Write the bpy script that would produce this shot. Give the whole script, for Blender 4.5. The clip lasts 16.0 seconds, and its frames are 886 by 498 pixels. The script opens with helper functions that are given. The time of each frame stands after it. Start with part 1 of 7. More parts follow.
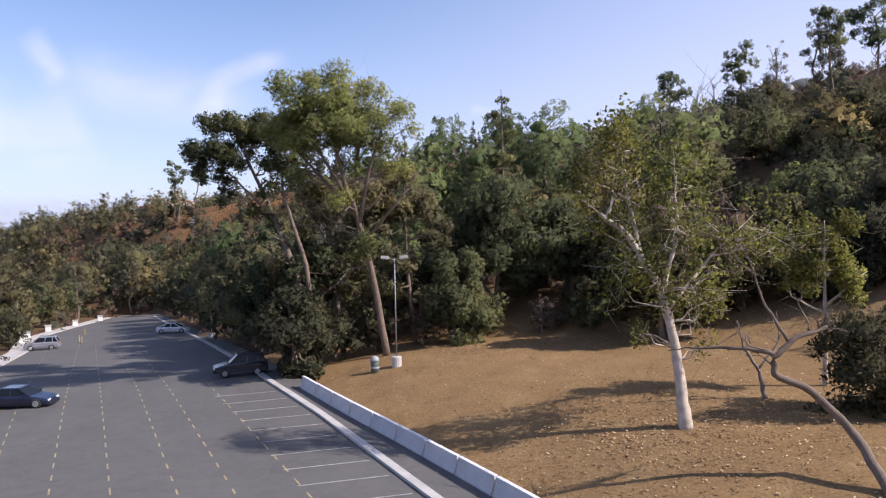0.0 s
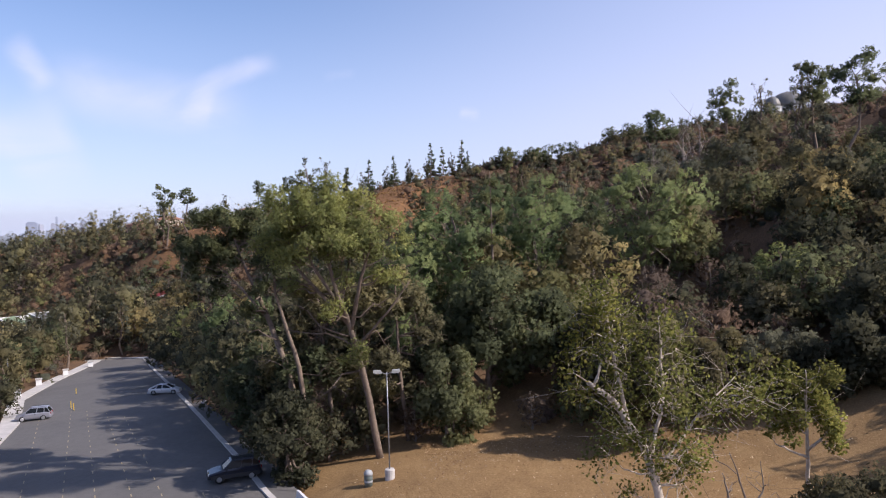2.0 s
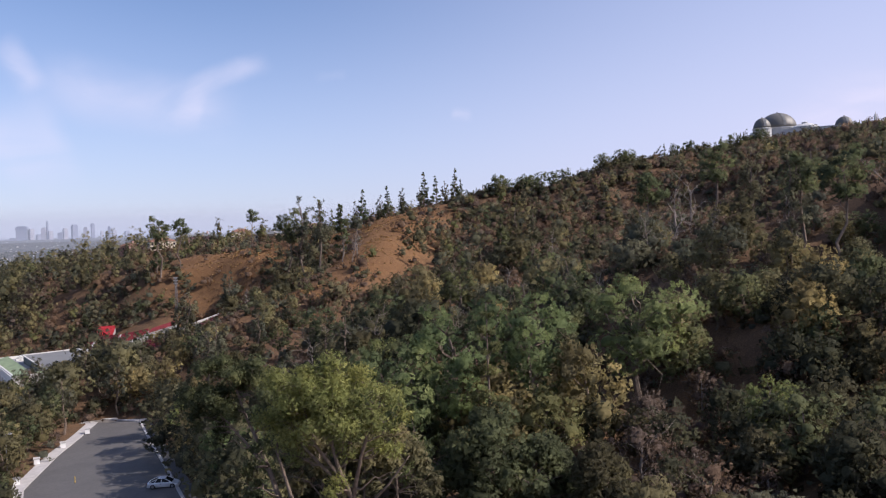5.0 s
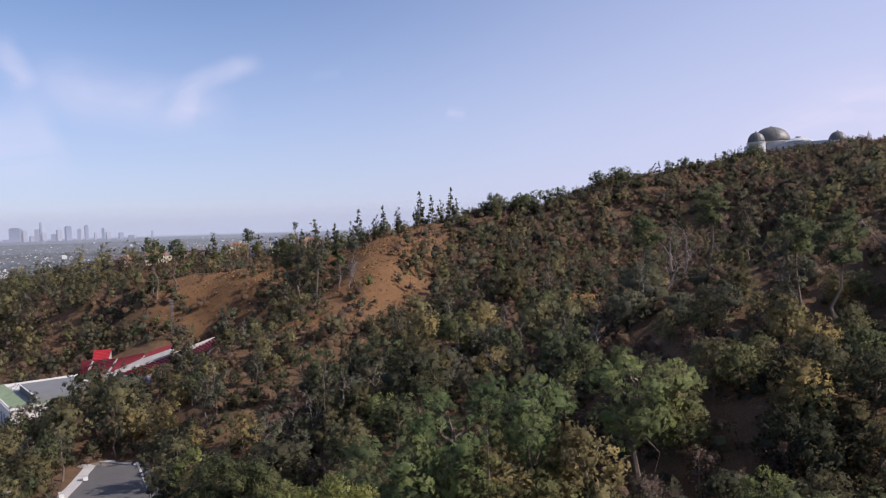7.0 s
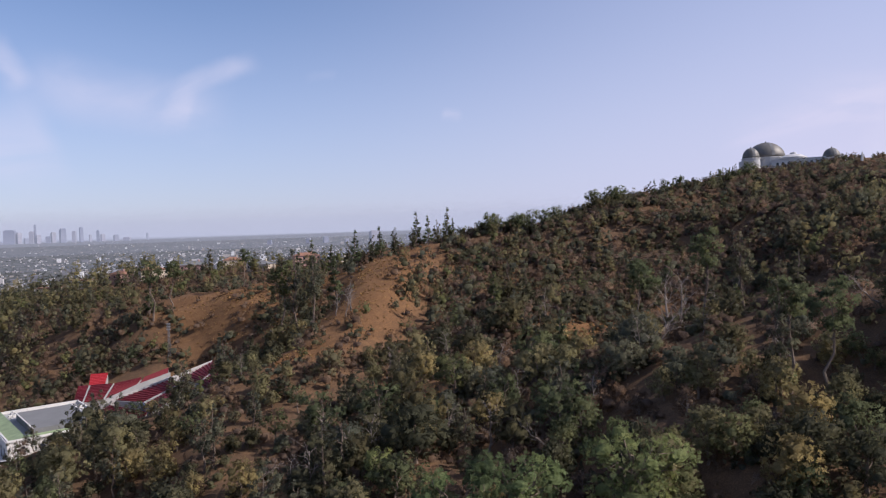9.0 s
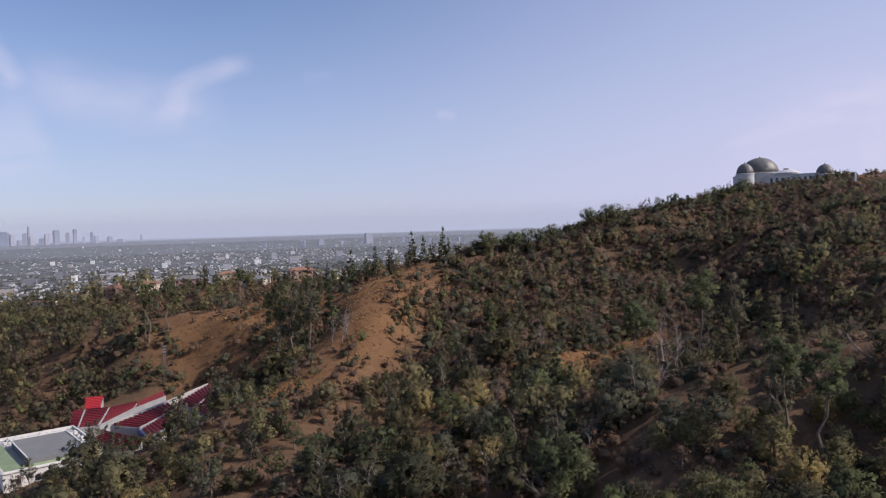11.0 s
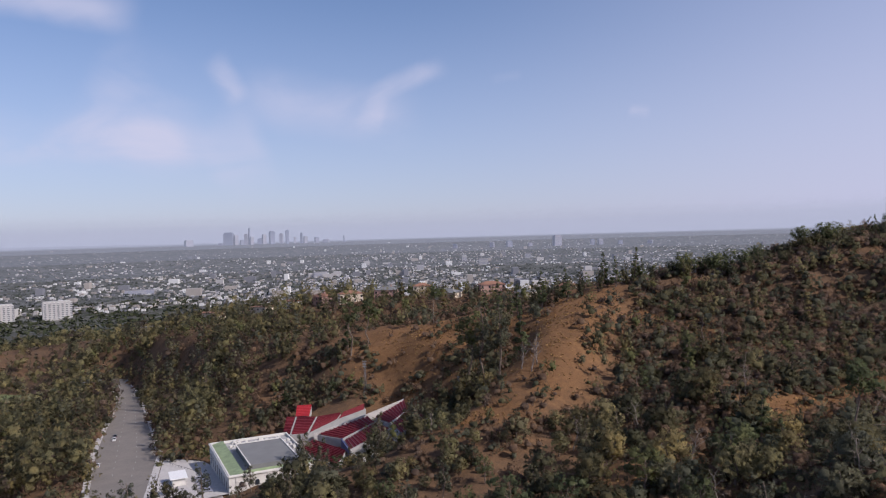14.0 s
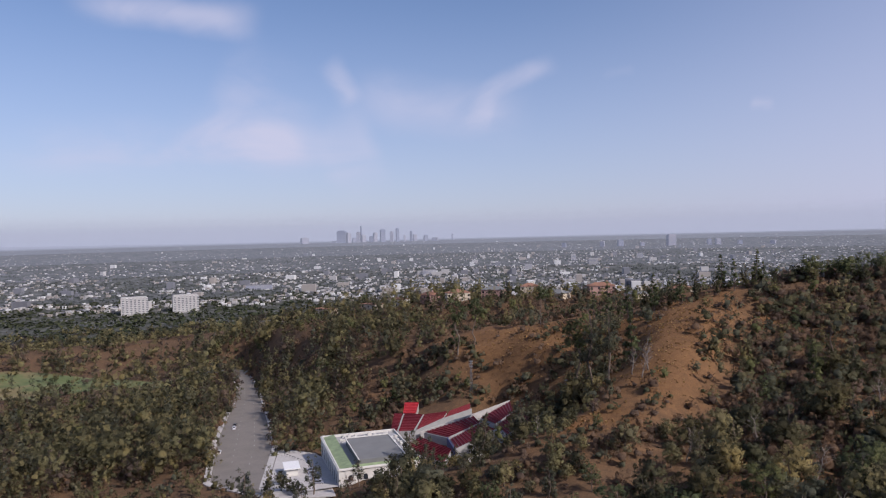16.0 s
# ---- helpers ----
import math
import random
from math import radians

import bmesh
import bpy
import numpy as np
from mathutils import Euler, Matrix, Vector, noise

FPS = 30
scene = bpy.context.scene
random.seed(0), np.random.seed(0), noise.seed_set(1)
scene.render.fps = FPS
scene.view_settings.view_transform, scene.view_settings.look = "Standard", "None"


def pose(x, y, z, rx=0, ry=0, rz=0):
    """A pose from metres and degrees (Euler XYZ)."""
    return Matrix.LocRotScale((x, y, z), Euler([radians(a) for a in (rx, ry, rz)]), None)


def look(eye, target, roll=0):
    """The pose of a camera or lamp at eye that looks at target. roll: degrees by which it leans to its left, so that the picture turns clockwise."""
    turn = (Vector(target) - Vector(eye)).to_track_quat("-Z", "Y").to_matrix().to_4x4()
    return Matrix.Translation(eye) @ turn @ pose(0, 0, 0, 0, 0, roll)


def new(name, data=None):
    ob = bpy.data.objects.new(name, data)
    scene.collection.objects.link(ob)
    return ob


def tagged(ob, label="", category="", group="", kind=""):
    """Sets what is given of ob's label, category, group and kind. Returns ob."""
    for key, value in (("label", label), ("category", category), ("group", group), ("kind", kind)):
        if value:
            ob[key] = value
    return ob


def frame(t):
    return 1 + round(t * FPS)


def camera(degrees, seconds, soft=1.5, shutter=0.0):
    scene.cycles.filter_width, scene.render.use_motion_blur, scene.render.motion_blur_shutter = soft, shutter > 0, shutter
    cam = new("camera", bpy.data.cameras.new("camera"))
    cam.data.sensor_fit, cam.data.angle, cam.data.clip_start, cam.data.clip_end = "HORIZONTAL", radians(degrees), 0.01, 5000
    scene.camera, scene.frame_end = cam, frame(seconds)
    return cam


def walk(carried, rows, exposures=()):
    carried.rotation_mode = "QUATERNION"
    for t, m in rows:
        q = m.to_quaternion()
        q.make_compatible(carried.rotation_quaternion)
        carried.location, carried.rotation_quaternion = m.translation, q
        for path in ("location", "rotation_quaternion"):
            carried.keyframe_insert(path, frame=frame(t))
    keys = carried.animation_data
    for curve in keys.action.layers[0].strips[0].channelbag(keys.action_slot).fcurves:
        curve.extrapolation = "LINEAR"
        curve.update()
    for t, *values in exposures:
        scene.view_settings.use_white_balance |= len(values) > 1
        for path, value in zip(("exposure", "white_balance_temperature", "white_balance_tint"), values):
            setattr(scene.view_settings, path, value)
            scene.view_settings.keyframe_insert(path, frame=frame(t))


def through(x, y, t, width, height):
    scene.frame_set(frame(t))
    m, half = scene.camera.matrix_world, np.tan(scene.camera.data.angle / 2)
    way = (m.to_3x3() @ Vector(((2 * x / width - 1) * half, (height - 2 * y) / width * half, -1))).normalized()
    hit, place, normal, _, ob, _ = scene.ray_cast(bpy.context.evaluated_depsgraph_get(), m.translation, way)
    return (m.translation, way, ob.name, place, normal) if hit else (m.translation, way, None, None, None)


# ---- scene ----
# The camera rises straight up beside a car park and then turns to its left.
cam = camera(62.8, 16.0, soft=1.15)
PATH = [
    (0, (-0.00, 0.00, 11.14), (-1.029, 19.965, 10.480), -1.13),
    (0.5, (0.02, -0.23, 13.10), (-0.917, 19.733, 12.453), -1.15),
    (1, (0.07, -0.37, 15.04), (-0.784, 19.598, 14.425), -1.30),
    (1.5, (0.15, -0.62, 17.15), (-0.640, 19.356, 16.553), -1.51),
    (2, (0.15, -0.54, 19.23), (-0.597, 19.433, 18.655), -1.69),
    (2.5, (0.12, -0.64, 21.46), (-0.583, 19.343, 20.893), -1.78),
    (3, (0.11, -0.81, 23.73), (-0.552, 19.175, 23.168), -1.87),
    (3.5, (0.10, -0.94, 26.00), (-0.530, 19.040, 25.443), -1.86),
    (4, (0.12, -1.25, 28.33), (-0.476, 18.730, 27.772), -1.86),
    (6.5, (-0.03, -1.93, 40.56), (-0.466, 18.059, 39.992), -1.84),
    (7, (-0.13, -2.06, 43.07), (-0.524, 17.924, 42.489), -1.89),
    (7.5, (-0.20, -2.16, 45.56), (-0.569, 17.827, 44.986), -1.86),
    (8, (-0.19, -2.29, 48.06), (-0.528, 17.702, 47.480), -1.86),
    (8.5, (-0.19, -2.59, 50.56), (-0.496, 17.398, 49.987), -1.85),
    (9, (-0.15, -2.87, 52.97), (-0.423, 17.122, 52.403), -1.84),
    (11.5, (-0.47, -3.56, 64.94), (-0.587, 16.429, 64.394), -1.75),
    (12, (-0.76, -3.71, 67.17), (-1.518, 16.268, 66.653), -1.73),
    (12.5, (-0.63, -3.30, 69.07), (-2.876, 16.564, 68.594), -1.69),
    (13, (-0.53, -3.07, 70.82), (-3.317, 16.733, 70.353), -1.67),
    (13.5, (-0.78, -3.14, 72.12), (-4.117, 16.571, 71.666), -1.62),
    (14, (-1.00, -3.09, 73.06), (-6.220, 16.213, 72.645), -1.62),
    (14.5, (-0.72, -2.57, 73.62), (-6.940, 16.431, 73.211), -1.56),
    (15, (-1.00, -2.72, 73.89), (-7.725, 16.107, 73.498), -1.47),
    (15.5, (-0.86, -2.23, 73.92), (-8.619, 16.200, 73.544), -1.38),
    (16, (-0.87, -2.03, 73.92), (-8.892, 16.288, 73.538), -1.38),
]
walk(cam, [(t, look(eye, aim, roll)) for t, eye, aim, roll in PATH], exposures=[(0, 0.58, 6250, 17), (4, 0.36, 6250, 17), (9, 0.12, 6250, 17), (16, -0.06, 6250, 17)])

# ---- sky and sun ----
SUN_EL, SUN_AZ = radians(39), math.atan2(1.0, -0.2)
world = bpy.data.worlds.new("sky")
scene.world = world
world.use_nodes = True
wn, wl = world.node_tree.nodes, world.node_tree.links
bg = wn["Background"]
sky = wn.new("ShaderNodeTexSky")
sky.sky_type, sky.sun_disc = "NISHITA", False
sky.sun_elevation, sky.sun_rotation = SUN_EL, SUN_AZ
sky.air_density, sky.dust_density, sky.ozone_density = 1.0, 0.7, 6.0
bg.inputs["Strength"].default_value = 0.116
sky_tc = wn.new("ShaderNodeTexCoord")


def sky_noise(scale, stretch, turn, detail, distort, shift):
    """Streaky noise over the sky's directions."""
    mp, tx = wn.new("ShaderNodeMapping"), wn.new("ShaderNodeTexNoise")
    mp.inputs["Scale"].default_value, mp.inputs["Rotation"].default_value = stretch, turn
    mp.inputs["Location"].default_value = shift
    tx.inputs["Scale"].default_value, tx.inputs["Detail"].default_value = scale, detail
    tx.inputs["Distortion"].default_value = distort
    wl.new(sky_tc.outputs["Generated"], mp.inputs["Vector"])
    wl.new(mp.outputs["Vector"], tx.inputs["Vector"])
    return tx.outputs["Fac"]


def sky_math(op, a, b):
    m = wn.new("ShaderNodeMath")
    m.operation, m.use_clamp = op, True
    for k, v in enumerate((a, b)):
        if isinstance(v, (int, float)):
            m.inputs[k].default_value = v
        else:
            wl.new(v, m.inputs[k])
    return m.outputs[0]


def sky_range(v, lo, hi, a, b):
    m = wn.new("ShaderNodeMapRange")
    m.interpolation_type = "SMOOTHSTEP"
    for k, x in (("From Min", lo), ("From Max", hi), ("To Min", a), ("To Max", b)):
        m.inputs[k].default_value = x
    wl.new(v, m.inputs["Value"])
    return m.outputs["Result"]


def sky_mix(fac, a, b):
    m = wn.new("ShaderNodeMix")
    m.data_type = "RGBA"
    for k, v in (("Factor", fac), ("A", a), ("B", b)):
        if isinstance(v, tuple):
            m.inputs[k].default_value = (*v, 1)
        else:
            wl.new(v, m.inputs[k])
    return m.outputs["Result"]


xyz = wn.new("ShaderNodeSeparateXYZ")
wl.new(sky_tc.outputs["Generated"], xyz.inputs["Vector"])
grain = sky_range(sky_noise(5.0, (1.0, 1.0, 2.4), (0.0, 0.35, 0.2), 8, 0.8, (0.4, 0.1, 0.3)), 0.34, 0.68, 0.15, 1)
# cirrus streaks: from one direction to another, half width, thickness
STREAKS = [
    ((-0.345, 0.921, 0.180), (-0.250, 0.943, 0.224), 0.011, 0.6),
    ((-0.350, 0.920, 0.172), (-0.322, 0.935, 0.156), 0.018, 0.3),
    ((-0.489, 0.852, 0.187), (-0.290, 0.944, 0.155), 0.026, 0.55),
    ((-0.519, 0.822, 0.238), (-0.500, 0.849, 0.182), 0.013, 0.55),
    ((-0.543, 0.834, 0.100), (-0.480, 0.868, 0.130), 0.042, 0.4),
    ((-0.802, 0.586, 0.116), (-0.544, 0.831, 0.116), 0.024, 0.55),
    ((-0.728, 0.623, 0.286), (-0.592, 0.757, 0.277), 0.016, 0.85),
    ((-0.640, 0.740, 0.200), (-0.560, 0.820, 0.135), 0.050, 0.4),
    ((-0.675, 0.723, 0.150), (-0.544, 0.831, 0.116), 0.020, 0.5),
    ((-0.011, 0.988, 0.155), (0.016, 0.988, 0.154), 0.007, 0.5),
    ((-0.185, 0.960, 0.207), (-0.147, 0.966, 0.214), 0.005, 0.4),
    ((0.360, 0.925, 0.080), (0.560, 0.825, 0.100), 0.030, 1.0),
    ((0.430, 0.897, 0.105), (0.700, 0.690, 0.150), 0.040, 1.0),
    ((0.400, 0.912, 0.055), (0.700, 0.705, 0.060), 0.040, 0.9),
]


def sky_dot(v):
    d = wn.new("ShaderNodeVectorMath")
    d.operation = "DOT_PRODUCT"
    wl.new(warped, d.inputs[0])
    d.inputs[1].default_value = v
    return d.outputs["Value"]


warp, warp_add, warp_sub = wn.new("ShaderNodeTexNoise"), wn.new("ShaderNodeVectorMath"), wn.new("ShaderNodeVectorMath")
warp.inputs["Scale"].default_value, warp.inputs["Detail"].default_value = 6.0, 5
wl.new(sky_tc.outputs["Generated"], warp.inputs["Vector"])
warp_sub.operation, warp_add.operation = "SCALE", "ADD"
wl.new(warp.outputs["Color"], warp_sub.inputs[0])
warp_sub.inputs["Scale"].default_value = 0.05
wl.new(sky_tc.outputs["Generated"], warp_add.inputs[0])
wl.new(warp_sub.outputs["Vector"], warp_add.inputs[1])
shift = wn.new("ShaderNodeVectorMath")
shift.operation = "SUBTRACT"
wl.new(warp_add.outputs["Vector"], shift.inputs[0])
shift.inputs[1].default_value = (0.025, 0.025, 0.025)
warped = shift.outputs["Vector"]
wisps = 0.0
for head, tail, half, thick in STREAKS:
    va, vb = Vector(head).normalized(), Vector(tail).normalized()
    nn = va.cross(vb).normalized()
    mid = (va + vb).normalized()
    tt = nn.cross(mid)
    reach = (vb - va).length / 2
    dist = wn.new("ShaderNodeMath")
    dist.operation = "ABSOLUTE"
    wl.new(sky_dot(nn), dist.inputs[0])
    run = wn.new("ShaderNodeMath")
    run.operation = "ABSOLUTE"
    wl.new(sky_dot(tt), run.inputs[0])
    m = sky_math("MULTIPLY", sky_range(dist.outputs[0], 0.0, half * 2.0, thick, 0.0), sky_range(run.outputs[0], reach * 0.55, reach * 1.25, 1.0, 0.0))
    m = sky_math("MULTIPLY", m, sky_range(sky_dot(mid), 0.3, 0.5, 0.0, 1.0))
    wisps = sky_math("ADD", m, wisps)
wisps = sky_math("MULTIPLY", wisps, grain)
low = sky_range(xyz.outputs["Z"], 0.0, 0.36, 0.7, 0.0)
bright_side = sky_range(xyz.outputs["X"], -0.35, 0.6, 0.08, 0.54)
veil = sky_math("ADD", sky_math("ADD", sky_math("MULTIPLY", wisps, 0.36), bright_side), sky_math("MULTIPLY", low, 0.70))
wl.new(sky_mix(sky_math("MULTIPLY", wisps, 0.4), sky_mix(veil, sky.outputs["Color"], (4.85, 5.0, 6.4)), (6.4, 6.25, 7.0)), bg.inputs["Color"])

sun = new("sun", bpy.data.lights.new("sun", "SUN"))
sun.data.energy, sun.data.angle, sun.data.color = 4.5, radians(0.6), (1.0, 0.93, 0.82)
sun_dir = Vector((math.sin(SUN_AZ) * math.cos(SUN_EL), math.cos(SUN_AZ) * math.cos(SUN_EL), math.sin(SUN_EL)))
sun.matrix_world = look(sun_dir * 300, (0, 0, 0))


# ---- materials ----
def material(name):
    m = bpy.data.materials.new(name)
    m.use_nodes = True
    n, l = m.node_tree.nodes, m.node_tree.links
    return m, n, l, n["Principled BSDF"]


def ramp(n, l, fac, stops):
    r = n.new("ShaderNodeValToRGB")
    el = r.color_ramp.elements
    while len(el) < len(stops):
        el.new(0.5)
    for e, (p, c) in zip(el, stops):
        e.position, e.color = p, (*c, 1)
    l.new(fac, r.inputs["Fac"])
    return r.outputs["Color"]


def mixed(n, l, fac, a, b, kind="MIX"):
    m = n.new("ShaderNodeMix")
    m.data_type, m.blend_type = "RGBA", kind
    for sock, v in ((m.inputs["Factor"], fac), (m.inputs["A"], a), (m.inputs["B"], b)):
        if isinstance(v, (int, float)):
            sock.default_value = v
        elif isinstance(v, tuple):
            sock.default_value = (*v, 1)
        else:
            l.new(v, sock)
    return m.outputs["Result"]


def noise_tex(n, l, scale, detail=4, rough=0.55, coord="Object", distort=0.0):
    tc = n.new("ShaderNodeTexCoord")
    t = n.new("ShaderNodeTexNoise")
    t.inputs["Scale"].default_value = scale
    t.inputs["Detail"].default_value = detail
    t.inputs["Roughness"].default_value = rough
    t.inputs["Distortion"].default_value = distort
    l.new(tc.outputs[coord], t.inputs["Vector"])
    return t.outputs["Fac"]


def bumped(n, l, bsdf, height, strength, dist):
    b = n.new("ShaderNodeBump")
    b.inputs["Strength"].default_value, b.inputs["Distance"].default_value = strength, dist
    l.new(height, b.inputs["Height"])
    l.new(b.outputs["Normal"], bsdf.inputs["Normal"])


def plain(name, color, rough=0.6, metal=0.0, vary=0.18, scale=1.5, bump=0.0):
    """A painted, cast or metal surface: a base colour with blotches and fine grain."""
    m, n, l, b = material(name)
    big = noise_tex(n, l, scale, 3)
    fine = noise_tex(n, l, scale * 14, 3)
    dark = tuple(c * (1 - vary) for c in color)
    light = tuple(min(1, c * (1 + vary * 0.6)) for c in color)
    c1 = ramp(n, l, big, [(0.3, dark), (0.7, light)])
    c2 = mixed(n, l, 0.25, c1, ramp(n, l, fine, [(0.35, dark), (0.65, light)]))
    l.new(c2, b.inputs["Base Color"])
    b.inputs["Roughness"].default_value, b.inputs["Metallic"].default_value = rough, metal
    if bump:
        bumped(n, l, b, fine, 0.5, bump)
    return m


INNER = {}


def foliage(name, dark, mid, light, through=0.3, rough=0.8, lace=0.0, cover=0.60, inner=False):
    """Leaves: every spray differs a little, every tree differs a little more, and light comes through. The inner twin has no gaps."""
    m, n, l, b = material(name)
    geo, obi = n.new("ShaderNodeNewGeometry"), n.new("ShaderNodeObjectInfo")
    if inner:
        leafy = noise_tex(n, l, 2.6, 5, 0.7)
        c = ramp(n, l, leafy, [(0.34, dark), (0.5, mid), (0.66, light)])
        bumped(n, l, b, leafy, 0.5, 0.3)
    else:
        c = ramp(n, l, geo.outputs["Random Per Island"], [(0.0, dark), (0.5, mid), (1.0, light)])
    if lace:
        INNER[name] = foliage(name + "_inner", dark, mid, light, through, rough, inner=True)
    tone = ramp(n, l, obi.outputs["Random"], [(0.0, (0.72, 0.78, 0.8)), (0.5, (1, 1, 1)), (1.0, (1.25, 1.12, 0.95))])
    c = mixed(n, l, 1.0, c, tone, "MULTIPLY")
    stand = ramp(n, l, noise_tex(n, l, 0.16, 2), [(0.36, (0.68, 0.68, 0.74)), (0.5, (1, 1, 1)), (0.64, (1.25, 1.15, 1.02))])
    c = mixed(n, l, 1.0, c, stand, "MULTIPLY")
    l.new(c, b.inputs["Base Color"])
    b.inputs["Roughness"].default_value = rough
    b.inputs["Specular IOR Level"].default_value = 0.08
    tr = n.new("ShaderNodeBsdfTranslucent")
    l.new(c, tr.inputs["Color"])
    mx = n.new("ShaderNodeMixShader")
    mx.inputs["Fac"].default_value = through
    l.new(b.outputs["BSDF"], mx.inputs[1])
    l.new(tr.outputs["BSDF"], mx.inputs[2])
    if lace:
        # the spray's own small leaves, with air between them
        gap, air, cut = n.new("ShaderNodeMath"), n.new("ShaderNodeBsdfTransparent"), n.new("ShaderNodeMixShader")
        gap.operation = "GREATER_THAN"
        gap.inputs[1].default_value = 0.5 + (0.5 - cover) * 0.36
        l.new(noise_tex(n, l, lace, 2, 0.6), gap.inputs[0])
        l.new(gap.outputs[0], cut.inputs["Fac"])
        l.new(air.outputs["BSDF"], cut.inputs[1])
        l.new(mx.outputs["Shader"], cut.inputs[2])
        mx = cut
    l.new(mx.outputs["Shader"], n["Material Output"].inputs["Surface"])
    return m


def dry_ground():
    m, n, l, b = material("dry_grass_and_soil")
    big = noise_tex(n, l, 0.035, 5)
    med = noise_tex(n, l, 0.4, 5, 0.65)
    fine = noise_tex(n, l, 5.0, 4, 0.7)
    c = ramp(n, l, big, [(0.30, (0.078, 0.036, 0.020)), (0.5, (0.128, 0.060, 0.028)), (0.68, (0.190, 0.094, 0.042))])
    c = mixed(n, l, 0.45, c, ramp(n, l, med, [(0.36, (0.050, 0.027, 0.017)), (0.52, (0.138, 0.068, 0.031)), (0.68, (0.235, 0.128, 0.060))]))
    c = mixed(n, l, 0.4, c, ramp(n, l, fine, [(0.34, (0.06, 0.03, 0.017)), (0.5, (0.18, 0.088, 0.038)), (0.68, (0.33, 0.19, 0.09))]))
    # under the brush the soil is hidden by grey-brown duff; the open spurs show their ochre
    duff = ramp(n, l, med, [(0.34, (0.062, 0.036, 0.025)), (0.52, (0.104, 0.060, 0.037)), (0.68, (0.150, 0.086, 0.048))])
    duff = mixed(n, l, 0.4, duff, ramp(n, l, fine, [(0.34, (0.044, 0.028, 0.021)), (0.5, (0.095, 0.060, 0.040)), (0.68, (0.17, 0.110, 0.070))]))
    cover = n.new("ShaderNodeAttribute")
    cover.attribute_name = "open_ground"
    edge = n.new("ShaderNodeMath")
    edge.operation, edge.use_clamp = "MULTIPLY_ADD", True
    l.new(med, edge.inputs[0])
    edge.inputs[1].default_value = 0.9
    shifted = n.new("ShaderNodeMath")
    shifted.operation = "SUBTRACT"
    l.new(cover.outputs["Fac"], shifted.inputs[0])
    shifted.inputs[1].default_value = 0.45
    l.new(shifted.outputs[0], edge.inputs[2])
    c = mixed(n, l, edge.outputs[0], duff, c)
    tc, length = n.new("ShaderNodeTexCoord"), n.new("ShaderNodeVectorMath")
    length.operation = "LENGTH"
    l.new(tc.outputs["Object"], length.inputs[0])
    town = ramp(n, l, noise_tex(n, l, 0.03, 8, 0.85), [(0.38, (0.035, 0.041, 0.030)), (0.5, (0.075, 0.076, 0.068)), (0.62, (0.17, 0.165, 0.16))])
    near = n.new("ShaderNodeMapRange")
    near.inputs["From Min"].default_value, near.inputs["From Max"].default_value = 58, 76
    near.inputs["To Min"].default_value, near.inputs["To Max"].default_value = 0.8, 0.0
    l.new(length.outputs["Value"], near.inputs["Value"])
    straw = ramp(n, l, noise_tex(n, l, 9.0, 6, 0.8), [(0.36, (0.095, 0.055, 0.028)), (0.5, (0.25, 0.155, 0.070)), (0.64, (0.46, 0.32, 0.16))])
    mown = ramp(n, l, med, [(0.3, (0.17, 0.095, 0.042)), (0.55, (0.27, 0.165, 0.074)), (0.75, (0.37, 0.25, 0.122))])
    c = mixed(n, l, near.outputs["Result"], c, mixed(n, l, 0.5, mown, straw))
    c = mixed(n, l, 0.15, c, ramp(n, l, fine, [(0.3, (0.09, 0.06, 0.035)), (0.5, (0.22, 0.14, 0.07)), (0.72, (0.42, 0.30, 0.17))]))
    m2 = n.new("ShaderNodeMapRange")
    m2.inputs["From Min"].default_value, m2.inputs["From Max"].default_value = 1050, 1400
    l.new(length.outputs["Value"], m2.inputs["Value"])
    c = mixed(n, l, m2.outputs["Result"], c, town)
    l.new(c, b.inputs["Base Color"])
    b.inputs["Roughness"].default_value = 0.95
    b.inputs["Specular IOR Level"].default_value = 0.1
    bumped(n, l, b, fine, 0.6, 0.06)
    return m


def asphalt(name="asphalt", worn=(1.0, 1.0, 1.0)):
    m, n, l, b = material(name)
    big = noise_tex(n, l, 0.12, 5, 0.6)
    fine = noise_tex(n, l, 30.0, 3, 0.7)
    streak = noise_tex(n, l, 0.9, 4, 0.6, distort=1.5)
    c = ramp(n, l, big, [(0.3, (0.082, 0.075, 0.070)), (0.7, (0.130, 0.118, 0.110))])
    c = mixed(n, l, 0.35, c, ramp(n, l, streak, [(0.35, (0.060, 0.056, 0.055)), (0.6, (0.128, 0.120, 0.113))]))
    c = mixed(n, l, 0.3, c, ramp(n, l, fine, [(0.3, (0.05, 0.05, 0.05)), (0.7, (0.16, 0.15, 0.15))]))
    c = mixed(n, l, 1.0, c, worn, "MULTIPLY")
    l.new(c, b.inputs["Base Color"])
    b.inputs["Roughness"].default_value = 0.85
    bumped(n, l, b, fine, 0.4, 0.01)
    return m


M_GROUND, M_ASPHALT = dry_ground(), asphalt()
M_ROAD = asphalt("sun_bleached_road_asphalt", (1.75, 1.64, 1.5))
M_CONCRETE = plain("concrete", (0.46, 0.43, 0.41), 0.9, 0, 0.2, 0.8, 0.01)
M_BARRIER = plain("barrier_concrete", (0.52, 0.49, 0.49), 0.85, 0, 0.22, 0.6, 0.01)
M_LINE_W = plain("white_road_paint", (0.34, 0.33, 0.31), 0.7, 0, 0.45, 3)
M_LINE_Y = plain("yellow_road_paint", (0.36, 0.28, 0.16), 0.7, 0, 0.45, 3)
M_BARK = plain("grey_brown_bark", (0.17, 0.125, 0.095), 0.9, 0, 0.4, 3, 0.03)
